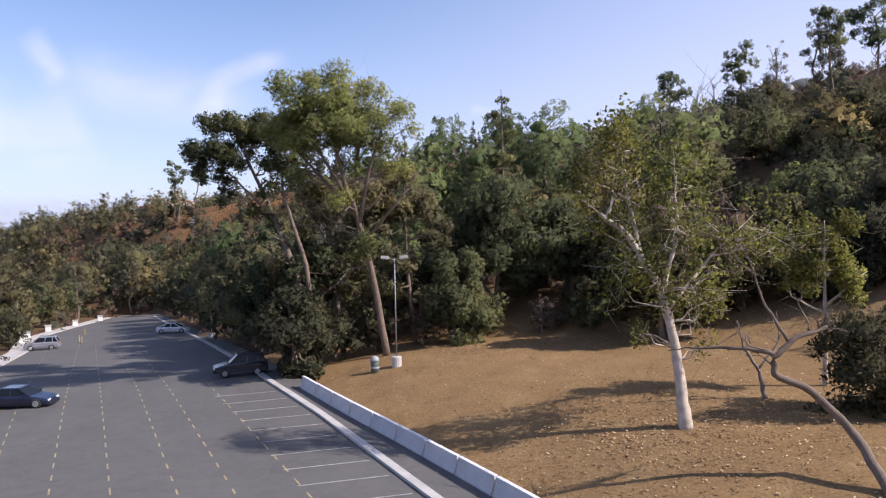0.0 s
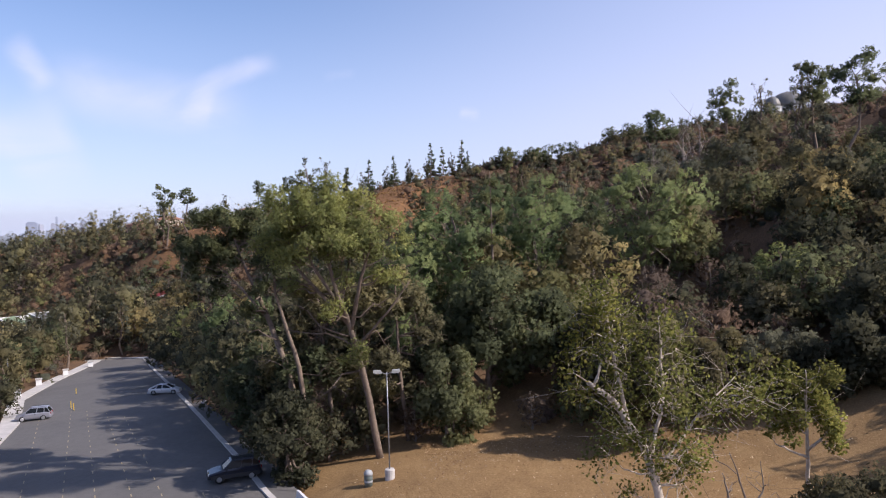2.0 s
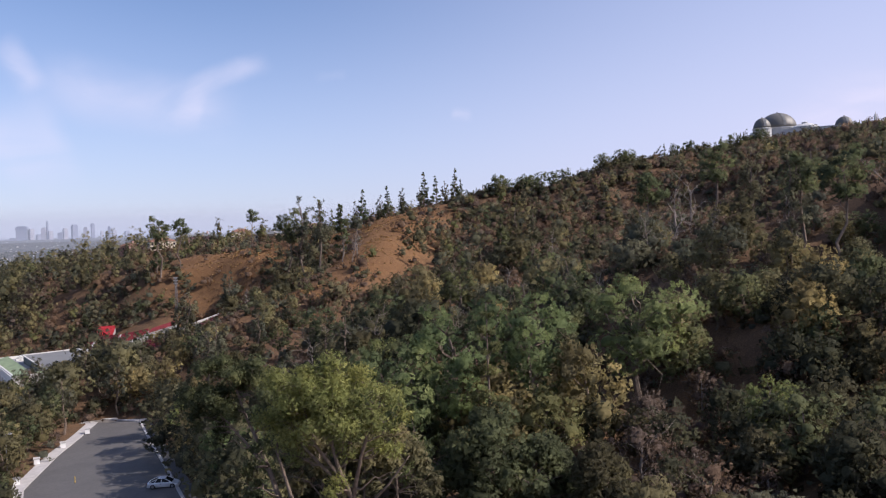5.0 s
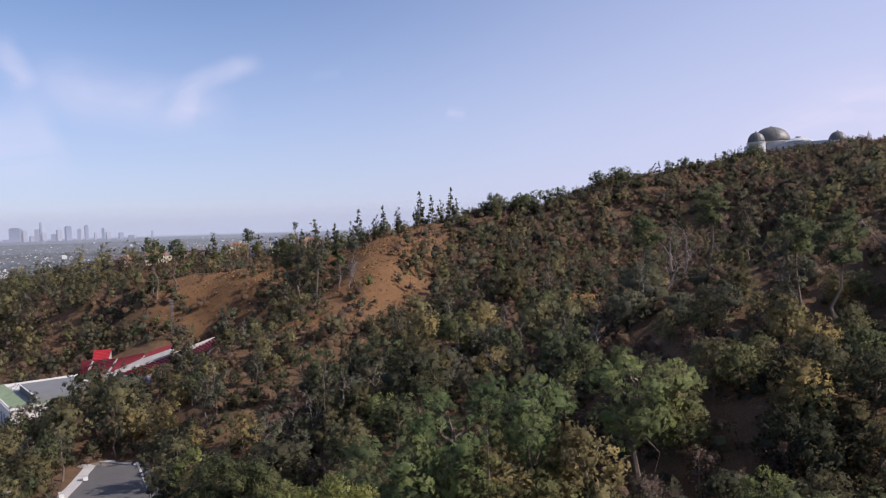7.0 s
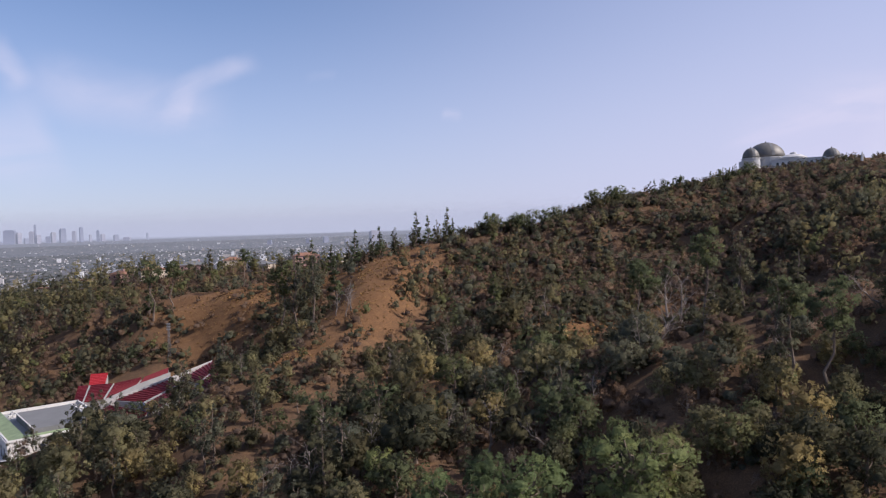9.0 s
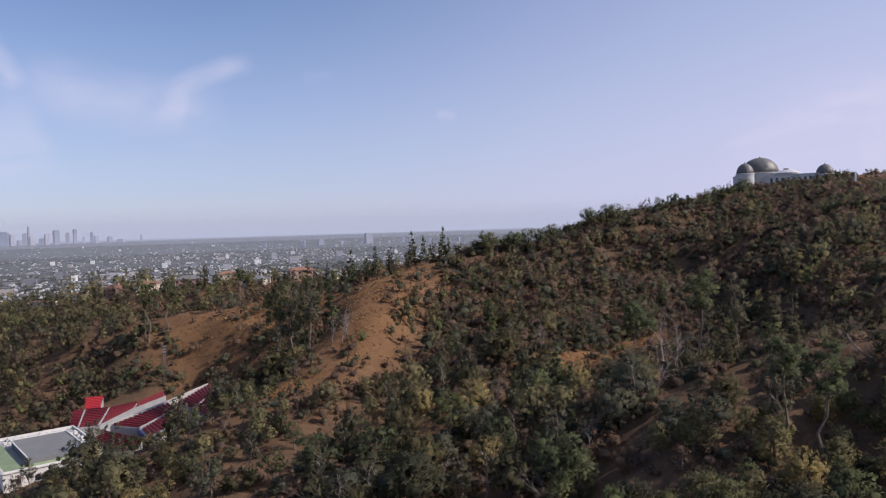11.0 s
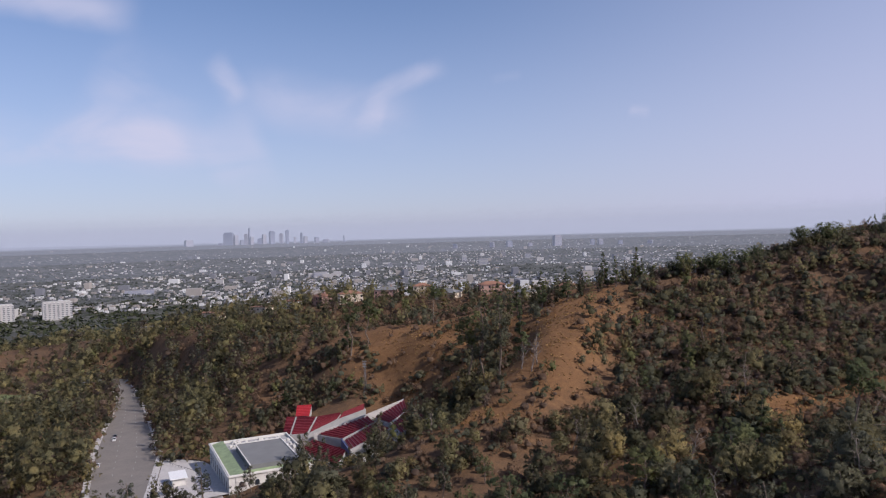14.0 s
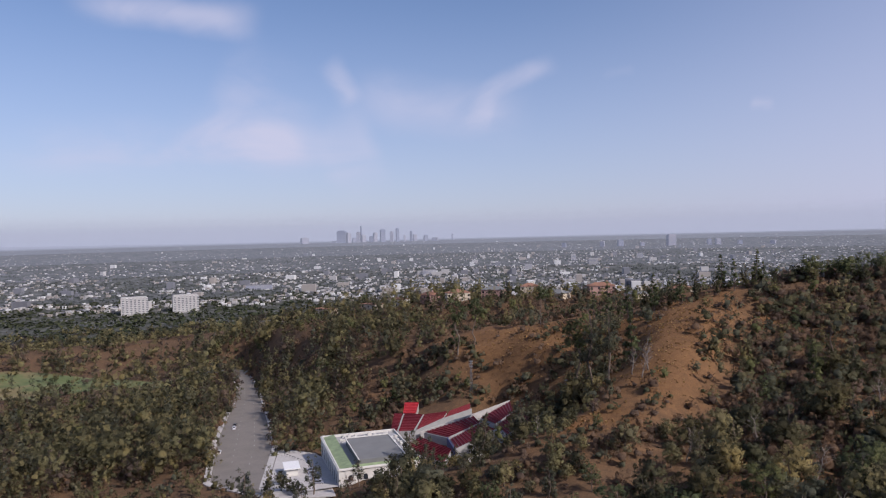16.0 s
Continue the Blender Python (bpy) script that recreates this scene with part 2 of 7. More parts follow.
M_BARK_PALE = plain("pale_mottled_bark", (0.50, 0.42, 0.35), 0.85, 0, 0.4, 2.2, 0.02)
M_BARK_DEAD = plain("bleached_dead_wood", (0.24, 0.195, 0.165), 0.9, 0, 0.3, 3, 0.02)
M_OAK = foliage("oak_leaves", (0.077, 0.075, 0.045), (0.109, 0.104, 0.062), (0.146, 0.138, 0.083), 0.48, lace=4.6, cover=0.6)
M_PINE = foliage("pine_needles", (0.142, 0.176, 0.074), (0.202, 0.240, 0.102), (0.272, 0.310, 0.134), 0.5, lace=11.0, cover=0.56)
M_PINE_DARK = foliage("dark_pine_needles", (0.088, 0.103, 0.052), (0.126, 0.142, 0.072), (0.167, 0.184, 0.094), 0.5, lace=6.0, cover=0.58)
M_SAGE = foliage("grey_green_leaves", (0.102, 0.103, 0.072), (0.138, 0.138, 0.095), (0.182, 0.179, 0.123), 0.5, lace=5.0, cover=0.56)
M_DRY = foliage("dry_brown_twigs", (0.100, 0.071, 0.056), (0.136, 0.099, 0.078), (0.180, 0.134, 0.107), 0.42, lace=5.0, cover=0.48)
M_YELLOW = foliage("yellow_green_leaves", (0.115, 0.125, 0.032), (0.195, 0.197, 0.050), (0.310, 0.285, 0.080), 0.45)
M_OLIVE = foliage("olive_green_leaves", (0.136, 0.132, 0.076), (0.174, 0.167, 0.096), (0.214, 0.203, 0.118), 0.5, lace=5.0, cover=0.60)
# leaf colour brightened to carry the valley's front light and haze
M_VALLEY = foliage("pale_valley_leaves", (0.215, 0.188, 0.096), (0.268, 0.233, 0.117), (0.315, 0.272, 0.140), 0.5, lace=5.0, cover=0.6)
M_YOUNG = foliage("young_oak_leaves", (0.113, 0.123, 0.062), (0.153, 0.164, 0.083), (0.197, 0.206, 0.107), 0.5, lace=6.0)


# ---- mesh helpers ----
def mesh_of(name, verts, faces, mats, idx=None, smooth=False):
    me = bpy.data.meshes.new(name)
    me.from_pydata([tuple(v) for v in verts], [], [tuple(f) for f in faces])
    for m in mats:
        me.materials.append(m)
    if idx is not None:
        me.polygons.foreach_set("material_index", np.asarray(idx, dtype=np.int32))
    if smooth:
        me.polygons.foreach_set("use_smooth", np.ones(len(me.polygons), dtype=bool))
    me.update()
    return me


def quads_mesh(name, q, mat, inner=None):
    """A mesh of loose quads from an array (n, 4, 3); four more rows, where given, are the soft normals of its corners; inner marks the quads of the dense heart."""
    n = len(q)
    soft = None
    if q.shape[1] == 8:
        soft, q = q[:, 4:].reshape(-1, 3), q[:, :4]
    me = bpy.data.meshes.new(name)
    me.vertices.add(4 * n)
    me.vertices.foreach_set("co", np.ascontiguousarray(q, dtype=np.float32).ravel())
    me.loops.add(4 * n)
    me.loops.foreach_set("vertex_index", np.arange(4 * n, dtype=np.int32))
    me.polygons.add(n)
    me.polygons.foreach_set("loop_start", np.arange(0, 4 * n, 4, dtype=np.int32))
    me.materials.append(mat)
    if inner is not None and mat.name in INNER:
        me.materials.append(INNER[mat.name])
        me.polygons.foreach_set("material_index", np.asarray(inner, dtype=np.int32))
    me.update(calc_edges=True)
    if soft is not None:
        me.polygons.foreach_set("use_smooth", np.ones(n, dtype=bool))
        me.normals_split_custom_set_from_vertices(soft.astype(np.float32))
    return me


def part(name, me, parent=None, label="", m=None):
    ob = new(name, me)
    if parent is not None:
        ob.parent = parent
    if m is not None:
        ob.matrix_local = m
    if label:
        ob["label"] = label
    return ob


class Shape:
    """Gathers boxes, tubes and prisms into one mesh."""

    def __init__(self):
        self.v, self.f = [], []

    def add(self, verts, faces):
        k = len(self.v)
        self.v += [tuple(p) for p in verts]
        self.f += [tuple(i + k for i in face) for face in faces]
        return self

    def box(self, x0, y0, z0, x1, y1, z1, m=None):
        p = [Vector((x, y, z)) for z in (z0, z1) for x, y in ((x0, y0), (x1, y0), (x1, y1), (x0, y1))]
        if m is not None:
            p = [m @ q for q in p]
        return self.add(p, [(3, 2, 1, 0), (4, 5, 6, 7), (0, 1, 5, 4), (1, 2, 6, 5), (2, 3, 7, 6), (3, 0, 4, 7)])

    def prism(self, outline, z0, z1):
        n = len(outline)
        p = [(x, y, z0) for x, y in outline] + [(x, y, z1) for x, y in outline]
        return self.add(p, [tuple(range(n - 1, -1, -1)), tuple(range(n, 2 * n))] + [(i, (i + 1) % n, n + (i + 1) % n, n + i) for i in range(n)])

    def tube(self, pts, radii, sides=6):
        pts = [Vector(p) for p in pts]
        k = len(self.v)
        for i, p in enumerate(pts):
            d = (pts[min(i + 1, len(pts) - 1)] - pts[max(i - 1, 0)]).normalized()
            a = d.orthogonal().normalized() if abs(d.z) > 0.9 else d.cross(Vector((0, 0, 1))).normalized()
            b = d.cross(a)
            for s in range(sides):
                w = 2 * math.pi * s / sides
                self.v.append(tuple(p + (a * math.cos(w) + b * math.sin(w)) * float(radii[i])))
        for i in range(len(pts) - 1):
            for s in range(sides):
                t = (s + 1) % sides
                self.f.append((k + i * sides + s, k + i * sides + t, k + (i + 1) * sides + t, k + (i + 1) * sides + s))
        self.f.append(tuple(k + s for s in range(sides - 1, -1, -1)))
        self.f.append(tuple(k + (len(pts) - 1) * sides + s for s in range(sides)))
        return self

    def lathe(self, profile, sides=20, at=(0, 0, 0)):
        k = len(self.v)
        for r, z in profile:
            for s in range(sides):
                w = 2 * math.pi * s / sides
                self.v.append((at[0] + r * math.cos(w), at[1] + r * math.sin(w), at[2] + z))
        for i in range(len(profile) - 1):
            for s in range(sides):
                t = (s + 1) % sides
                self.f.append((k + i * sides + s, k + i * sides + t, k + (i + 1) * sides + t, k + (i + 1) * sides + s))
        self.f.append(tuple(k + s for s in range(sides - 1, -1, -1)))
        self.f.append(tuple(k + (len(profile) - 1) * sides + s for s in range(sides)))
        return self

    def mesh(self, name, mat, smooth=False):
        return mesh_of(name, self.v, self.f, [mat], smooth=smooth)


# ---- the lie of the land: ridges, spurs and gullies as lines of x, y, height ----
def lot_z(x, y):
    """The car park and the road: level at first, then falling down the canyon."""
    x, y = np.asarray(x, float), np.asarray(y, float)
    a = -0.5 * x + 0.866 * y - 59.6
    side = np.clip(-0.866 * x - 0.5 * y + 12, 0, 32)
    return -0.35 - 0.066 * 0.5 * (a + np.sqrt(a * a + 60.0)) - 0.025 * side


KERB = [(9, 8), (4, 18), (-1.6, 28.8), (-10.2, 43.9), (-16.4, 54.0), (-26.5, 72.5), (-33, 84.5), (-47, 110), (-61, 135), (-73, 157)]
EDGE = [(-34, 0), (-38, 20), (-42, 45), (-48, 68), (-57, 88), (-69, 108), (-76, 130), (-80, 146), (-84, 160)]
ROAD_R = [(-73, 157), (-100, 172), (-135, 182), (-165, 205), (-185, 236), (-202, 262), (-227, 293), (-260, 332), (-342, 429), (-410, 502)]
ROAD_L = [(-84, 160), (-112, 182), (-140, 196), (-187, 205), (-230, 258), (-254, 290), (-307, 364), (-358, 428), (-438, 512), (-450, 525)]
SPINES = {
    "main_ridge": [(-480, 640, -30), (-375, 515, 2), (-260, 440, 8), (-180, 385, 16), (-106, 362, 27), (-60, 350, 33), (-22, 364, 44), (16, 378, 48),
                   (52, 385, 50), (76, 398, 61), (100, 404, 63), (135, 415, 68), (165, 432, 74), (200, 455, 81), (222, 470, 81.5), (300, 470, 92), (420, 430, 105)],
    "houses_ridge": [(-420, 570, -5), (-275, 525, 17), (-215, 508, 24), (-154, 495, 29), (-60, 470, 30), (20, 440, 37)],
    "bare_spur": [(-22, 355, 43), (-28, 305, 35), (-36, 268, 25), (-48, 228, 14), (-62, 190, 4), (-52, 150, 1)],
    "shaded_side": [(-58, 276, 17), (-62, 268, 15), (-68, 276, 13), (-64, 300, 20)],
    "hump_shoulder": [(-140, 330, 17), (-122, 338, 20)],
    "left_hump": [(-106, 355, 27), (-90, 320, 22), (-84, 285, 10)],
    "middle_spur": [(36, 365, 44), (30, 300, 25), (23, 258, 22), (5, 205, 12), (-5, 170, 11), (-6, 130, 7), (-14, 95, 2.5)],
    "gully_a": [(2, 330, 33), (-4, 290, 22), (-12, 250, 13), (-22, 206, 8), (-32, 165, 3)],
    "gully_b": [(95, 330, 36), (72, 285, 23), (60, 244, 16), (38, 205, 13), (18, 180, 11)],
    "near_shoulder": [(160, 20, 42), (125, 80, 45), (92, 118, 42), (62, 150, 34), (38, 172, 20)],
    "near_face": [(62, 126, 31), (48, 100, 20)],
    "near_foot": [(70, 5, 10), (50, 45, 9), (36, 70, 9), (16, 84, 7), (-2, 72, 4.2)],
    "lawn": [(24, 8, 2.4), (22, 28, 2.3), (9.4, 33.7, 1.5), (18.5, 40, 2.1), (-6.3, 52.5, 1.4), (6, 52, 2.0), (-20, 78, -0.8), (-36, 105, -2.5)],
    "far_right": [(150, 220, 44), (200, 300, 66), (212, 375, 80), (125, 370, 50), (300, 330, 95)],
    "behind_right": [(60, -80, 20), (160, -60, 50)],
    "behind_left": [(-30, -80, 3), (-120, -60, 0)],
    "left_valley": [(-100, 20, -3), (-150, 110, -12), (-230, 190, -20), (-330, 300, -33), (-450, 420, -46), (-600, 560, -62)],
    "left_rise": [(-400, 200, -36), (-600, 380, -58), (-300, 60, -20)],
    "theatre": [(-205, 240, -17.5), (-170, 262, -17.5), (-150, 250, -16), (-125, 240, -13), (-160, 290, -13), (-128, 315, 4)],
    "theatre_bowl": [(-145, 272, -15), (-130, 266, -16), (-114, 258, -16), (-104, 272, -12), (-92, 274, -9.5), (-90, 280, -7.5), (-99, 290, -6), (-104, 300, -4.5), (-120, 292, -8), (-132, 284, -11), (-148, 290, -10), (-151, 299, -7.5)],
    "road": [(-172, 204, -13.9), (-208, 250, -17.5), (-245, 295, -21.0), (-300, 365, -27), (-360, 435, -33), (-430, 512, -39.5)],
    "back_slope": [(-330, 680, -70), (-130, 600, -45), (40, 560, -20), (160, 600, 0), (300, 600, 30), (450, 560, 60)],
}


def along(line, step):
    line = np.asarray(line, float)
    seg = np.linalg.norm(np.diff(line[:, :2], axis=0), axis=1)
    s = np.concatenate([[0], np.cumsum(seg)])
    t = np.linspace(0, s[-1], max(2, int(s[-1] / step) + 1))
    return np.stack([np.interp(t, s, line[:, k]) for k in range(line.shape[1])], axis=1)


control = [along(v, 7.0) for v in SPINES.values()]
for edge in (KERB, EDGE):
    p = along(edge, 5.0)
    control.append(np.column_stack([p, lot_z(p[:, 0], p[:, 1]) - 0.02]))
control = np.concatenate(control)


def plain_z(r):
    """The city plain beyond the hills, rising slowly to the horizon."""
    return 74 - 172 / np.exp(np.clip((r - 1700) / 3200, 0, 2) ** 1.1 * 2.0)


def axis(lo, hi, step, reach, grow=1.06):
    core = list(np.arange(lo, hi + 0.1, step))
    for sign, first in ((-1, core[0]), (1, core[-1])):
        d, p = step, first
        while abs(p) < reach:
            d *= grow
            p += sign * d
            core.append(p)
    return np.array(sorted(core))


GX, GY = axis(-300, 240, 3.5, 4950), axis(-20, 420, 3.5, 4950)


def rough_height(x, y):
    out = np.empty(len(x))
    for k in range(0, len(x), 20000):
        d2 = (x[k:k + 20000, None] - control[None, :, 0]) ** 2 + (y[k:k + 20000, None] - control[None, :, 1]) ** 2 + 9.0
        w = d2 ** -2.0
        out[k:k + 20000] = (w @ control[:, 2]) / w.sum(1)
    return out


def smooth_step(a, b, v):
    t = np.clip((v - a) / (b - a), 0, 1)
    return t * t * (3 - 2 * t)


_X, _Y = np.meshgrid(GX, GY)
_r = np.hypot(_X, _Y)
GZ = rough_height(_X.ravel(), _Y.ravel()).reshape(_X.shape)
for _ in range(2):
    GZ[1:-1, 1:-1] = (GZ[1:-1, 1:-1] * 2 + GZ[:-2, 1:-1] + GZ[2:, 1:-1] + GZ[1:-1, :-2] + GZ[1:-1, 2:]) / 6
_west = smooth_step(20, 38, np.degrees(np.arctan2(-_X, _Y)))
_far = smooth_step(640 + 230 * _west, 980 + 320 * _west, _r)
GZ = GZ * (1 - _far) + plain_z(_r) * _far


def inside(px, py, poly):
    poly = np.asarray(poly, float)
    hit = np.zeros(np.shape(px), bool)
    j = len(poly) - 1
    for i in range(len(poly)):
        (xi, yi), (xj, yj) = poly[i], poly[j]
        cross = ((yi > py) != (yj > py)) & (px < (xj - xi) * (py - yi) / (yj - yi + 1e-12) + xi)
        hit ^= cross
        j = i
    return hit


LOT = KERB + EDGE[::-1]
ROAD = ROAD_R + ROAD_L[::-1]
PLAZA = [(-157, 195), (-166, 212), (-197, 260), (-176, 257), (-169, 251.5), (-138.5, 215.5), (-133, 205)]
VERGE = [(x + 2.3, y + 1.35) for x, y in KERB]
_paved = inside(_X, _Y, VERGE + EDGE[::-1]) | inside(_X, _Y, ROAD) | inside(_X, _Y, [(-165 + (x + 165) * 1.2, 230 + (y - 230) * 1.2) for x, y in PLAZA])
_bump = np.array([noise.fractal(Vector((x * 0.03, y * 0.03, 0)), 1.0, 2.0, 4) for x, y in zip(_X.ravel(), _Y.ravel())]).reshape(_X.shape)
_steep = smooth_step(3, 14, np.abs(GZ - lot_z(_X, _Y))) * (1 - _far)
GZ = GZ + _bump * 3.0 * _steep
_near_paved = _paved.copy()
_down_road = _paved & (_Y > 168)
_near_paved[1:] |= _down_road[:-1]
_near_paved[:-1] |= _down_road[1:]
_near_paved[:, 1:] |= _down_road[:, :-1]
_near_paved[:, :-1] |= _down_road[:, 1:]
GZ = np.where(_near_paved, lot_z(_X, _Y) - 0.6, GZ)
# the raked seating of the open-air theatre is dug into the hillside; blocks as front-left, front-right, back-right, back-left
BLOCKS = [
    ([(-150.6, 290.1, -7), (-145.0, 292.0, -7), (-147.2, 299.7, -4), (-153.5, 297.7, -4)], 7),
    ([(-148.8, 274.4, -10.5), (-145.4, 273.6, -10.5), (-150.0, 288.4, -6.8), (-153.5, 287.3, -6.8)], 12),
    ([(-144.5, 273.9, -10.5), (-138.7, 275.9, -10.5), (-140.0, 288.1, -6.2), (-148.9, 288.5, -6.8)], 11),
    ([(-137.6, 276.9, -10.2), (-129.8, 285.4, -7), (-128.8, 290.0, -4.5), (-139.0, 288.2, -6.2)], 9),
    ([(-128.9, 285.9, -7), (-119.9, 294.9, -4), (-121.2, 299.0, -2.5), (-128.0, 291.4, -4.5)], 5),
    ([(-133.0, 275.0, -10), (-120.5, 272.5, -10.5), (-110.4, 282.6, -6), (-115.0, 286.6, -4.5)], 12),
    ([(-119.4, 271.0, -10.7), (-113.3, 262.2, -11.5), (-102.2, 278.0, -7), (-109.8, 281.6, -6)], 12),
    ([(-111.2, 284.6, -4.5), (-102.8, 279.5, -5), (-97.6, 288.0, -1.5), (-102.6, 299.6, 0)], 10),
    ([(-101.1, 277.8, -5.2), (-94.4, 270.2, -6.5), (-86.4, 281.0, -2.5), (-97.0, 287.4, -1.5)], 9),
    ([(-133.8, 256.0, -12.2), (-112.8, 249.0, -13), (-114.9, 261.6, -12), (-133.0, 270.3, -11)], 10),
]
_bowl = (np.hypot(_X + 120, _Y - 275) < 75)
_bx, _by, _bz = _X[_bowl], _Y[_bowl], GZ[_bowl]
for _c, _ in BLOCKS:
    _c = np.array(_c, float)
    for _u in np.linspace(0, 1, 7):
        for _v in np.linspace(0, 1, 7):
            _p = (_c[0] * (1 - _u) + _c[1] * _u) * (1 - _v) + (_c[3] * (1 - _u) + _c[2] * _u) * _v
            _run = (_bx - _p[0]) * 0.39 - (_by - _p[1]) * 0.92
            _side = np.abs((_bx - _p[0]) * 0.92 + (_by - _p[1]) * 0.39)
            _bz = np.minimum(_bz, _p[2] - 1.3 + np.where(_run > 0, 0.14, 0.8) * np.maximum(0, np.abs(_run) - 3.0) + 0.9 * np.maximum(0, _side - 4.0))
GZ[_bowl] = _bz


def height(x, y):
    i = int(np.clip(np.searchsorted(GX, x) - 1, 0, len(GX) - 2))
    j = int(np.clip(np.searchsorted(GY, y) - 1, 0, len(GY) - 2))
    u, v = (x - GX[i]) / (GX[i + 1] - GX[i]), (y - GY[j]) / (GY[j + 1] - GY[j])
    return float((GZ[j, i] * (1 - u) + GZ[j, i + 1] * u) * (1 - v) + (GZ[j + 1, i] * (1 - u) + GZ[j + 1, i + 1] * u) * v)


def heights(x, y):
    i, j = np.clip(np.searchsorted(GX, x) - 1, 0, len(GX) - 2), np.clip(np.searchsorted(GY, y) - 1, 0, len(GY) - 2)
    u, v = (x - GX[i]) / (GX[i + 1] - GX[i]), (y - GY[j]) / (GY[j + 1] - GY[j])
    return (GZ[j, i] * (1 - u) + GZ[j, i + 1] * u) * (1 - v) + (GZ[j + 1, i] * (1 - u) + GZ[j + 1, i + 1] * u) * v


_n = len(GX)
_verts = np.column_stack([_X.ravel(), _Y.ravel(), GZ.ravel()])
_q = (np.arange(len(GY) - 1)[:, None] * _n + np.arange(_n - 1)[None, :]).ravel()
ground = new("ground", mesh_of("ground", _verts, np.stack([_q, _q + 1, _q + 1 + _n, _q + _n], axis=1), [M_GROUND], smooth=True))
tagged(ground, "dry ochre grass and bare soil on steep canyon hills", "ground", kind="structure")


# ---- paved sheets ----
def strip_mesh(name, left, right, mat, zoff=0.0, cells=60, across=8):
    """A paved sheet between two edge lines, lying on the canyon floor."""
    a, b = np.asarray(left, float), np.asarray(right, float)

    def even(p, k):
        s = np.concatenate([[0], np.cumsum(np.linalg.norm(np.diff(p, axis=0), axis=1))])
        t = np.linspace(0, s[-1], k)
        return np.stack([np.interp(t, s, p[:, 0]), np.interp(t, s, p[:, 1])], axis=1)

    a, b = even(a, cells), even(b, cells)
    rows = [a * (1 - u) + b * u for u in np.linspace(0, 1, across)]
    g = np.stack(rows, axis=1).reshape(-1, 2)
    z = lot_z(g[:, 0], g[:, 1]) + zoff
    v = np.column_stack([g, z])
    f = [(i * across + j, (i + 1) * across + j, (i + 1) * across + j + 1, i * across + j + 1) for i in range(cells - 1) for j in range(across - 1)]
    return mesh_of(name, v, f, [mat])


car_park = tagged(new("car_park", strip_mesh("car_park", EDGE, KERB, M_ASPHALT)), "worn grey asphalt car park with faded paint lines", "car park", kind="structure")
road = tagged(new("road", strip_mesh("road", ROAD_L, ROAD_R, M_ROAD)), "wide grey asphalt canyon road running downhill", "road", kind="structure")


# ---- vegetation ----
def leaf_quads(rng, centres, radii, count, size, flat=1.0, shell=0.55, thin=0.46):
    """Sprays of leaves round clump centres: count quads of about that size, thickest near each clump's skin."""
    centres, radii = np.asarray(centres, float), np.asarray(radii, float)
    vol = radii ** 2
    pick = rng.choice(len(centres), count, p=vol / vol.sum())
    d = rng.normal(size=(count, 3))
    d /= np.linalg.norm(d, axis=1)[:, None]
    rad = radii[pick] * (shell + (1.12 - shell) * rng.random(count) ** 0.7)
    c = centres[pick] + d * rad[:, None] * np.array([1, 1, flat])
    u = rng.normal(size=(count, 3)) + d * 0.3
    u /= np.linalg.norm(u, axis=1)[:, None]
    w = np.cross(u, rng.normal(size=(count, 3)))
    w /= np.linalg.norm(w, axis=1)[:, None]
    s = size * (0.55 + 0.9 * rng.random(count))
    middle = centres.mean(axis=0) * np.array([1, 1, 0.8])
    out = c - middle
    out = d * 0.5 + 0.45 * out / np.maximum(1e-6, np.linalg.norm(out, axis=1))[:, None] + rng.normal(size=(count, 3)) * 0.22 + np.array([0, 0, 0.45])
    out /= np.linalg.norm(out, axis=1)[:, None]
    flip = np.sum(np.cross(u, w) * out, axis=1) < 0
    w = np.where(flip[:, None], -w, w)
    lift = np.cross(u, w) * (s * 0.18)[:, None]
    u, w = u * s[:, None] * 0.62, w * s[:, None] * thin
    return np.stack([c - u, c - w * 0.9 + lift, c + u, c + w + lift * 0.5, out, out, out, out], axis=1)


def heart_quads(rng, centres, radii, fill=0.74, flat=1.0, sides=6):
    """The dense leafy heart of each clump: a lumpy shell of fourteen quads."""
    centres, radii = np.asarray(centres, float), np.asarray(radii, float) * fill
    middle, out = centres.mean(axis=0), []
    for c, r in zip(centres, radii):
        rings = []
        a0 = rng.random() * 6.28
        for el in (-0.75, 0.05, 0.85):
            a = a0 + np.arange(sides) * 2 * math.pi / sides + rng.normal(size=sides) * 0.12
            d = np.stack([np.cos(a) * math.cos(el), np.sin(a) * math.cos(el), np.full(sides, math.sin(el))], axis=1)
            rings.append((c + d * np.array([1, 1, flat]) * (r * (0.82 + 0.36 * rng.random(sides)))[:, None], d))
        away = c - middle
        away = away * 0.5 / max(1e-6, np.linalg.norm(away)) if len(centres) > 1 else away * 0

        def face(*corners):
            nrm = [d * 0.7 + away + np.array([0, 0, 0.5]) for _, d in corners]
            out.append([p for p, _ in corners] + [v / np.linalg.norm(v) for v in nrm])

        for (p0, d0), (p1, d1) in zip(rings[:-1], rings[1:]):
            for i in range(sides):
                j = (i + 1) % sides
                face((p0[i], d0[i]), (p0[j], d0[j]), (p1[j], d1[j]), (p1[i], d1[i]))
        p, d = rings[-1]
        face((p[0], d[0]), (p[1], d[1]), (p[2], d[2]), (p[3], d[3]))
        face((p[0], d[0]), (p[3], d[3]), (p[4], d[4]), (p[5], d[5]))
    return np.array(out)


def with_heart(leaf, heart):
    """Leaves and hearts in one array, and which of its quads are hearts."""
    return np.concatenate([heart, leaf]), np.concatenate([np.ones(len(heart), int), np.zeros(len(leaf), int)])


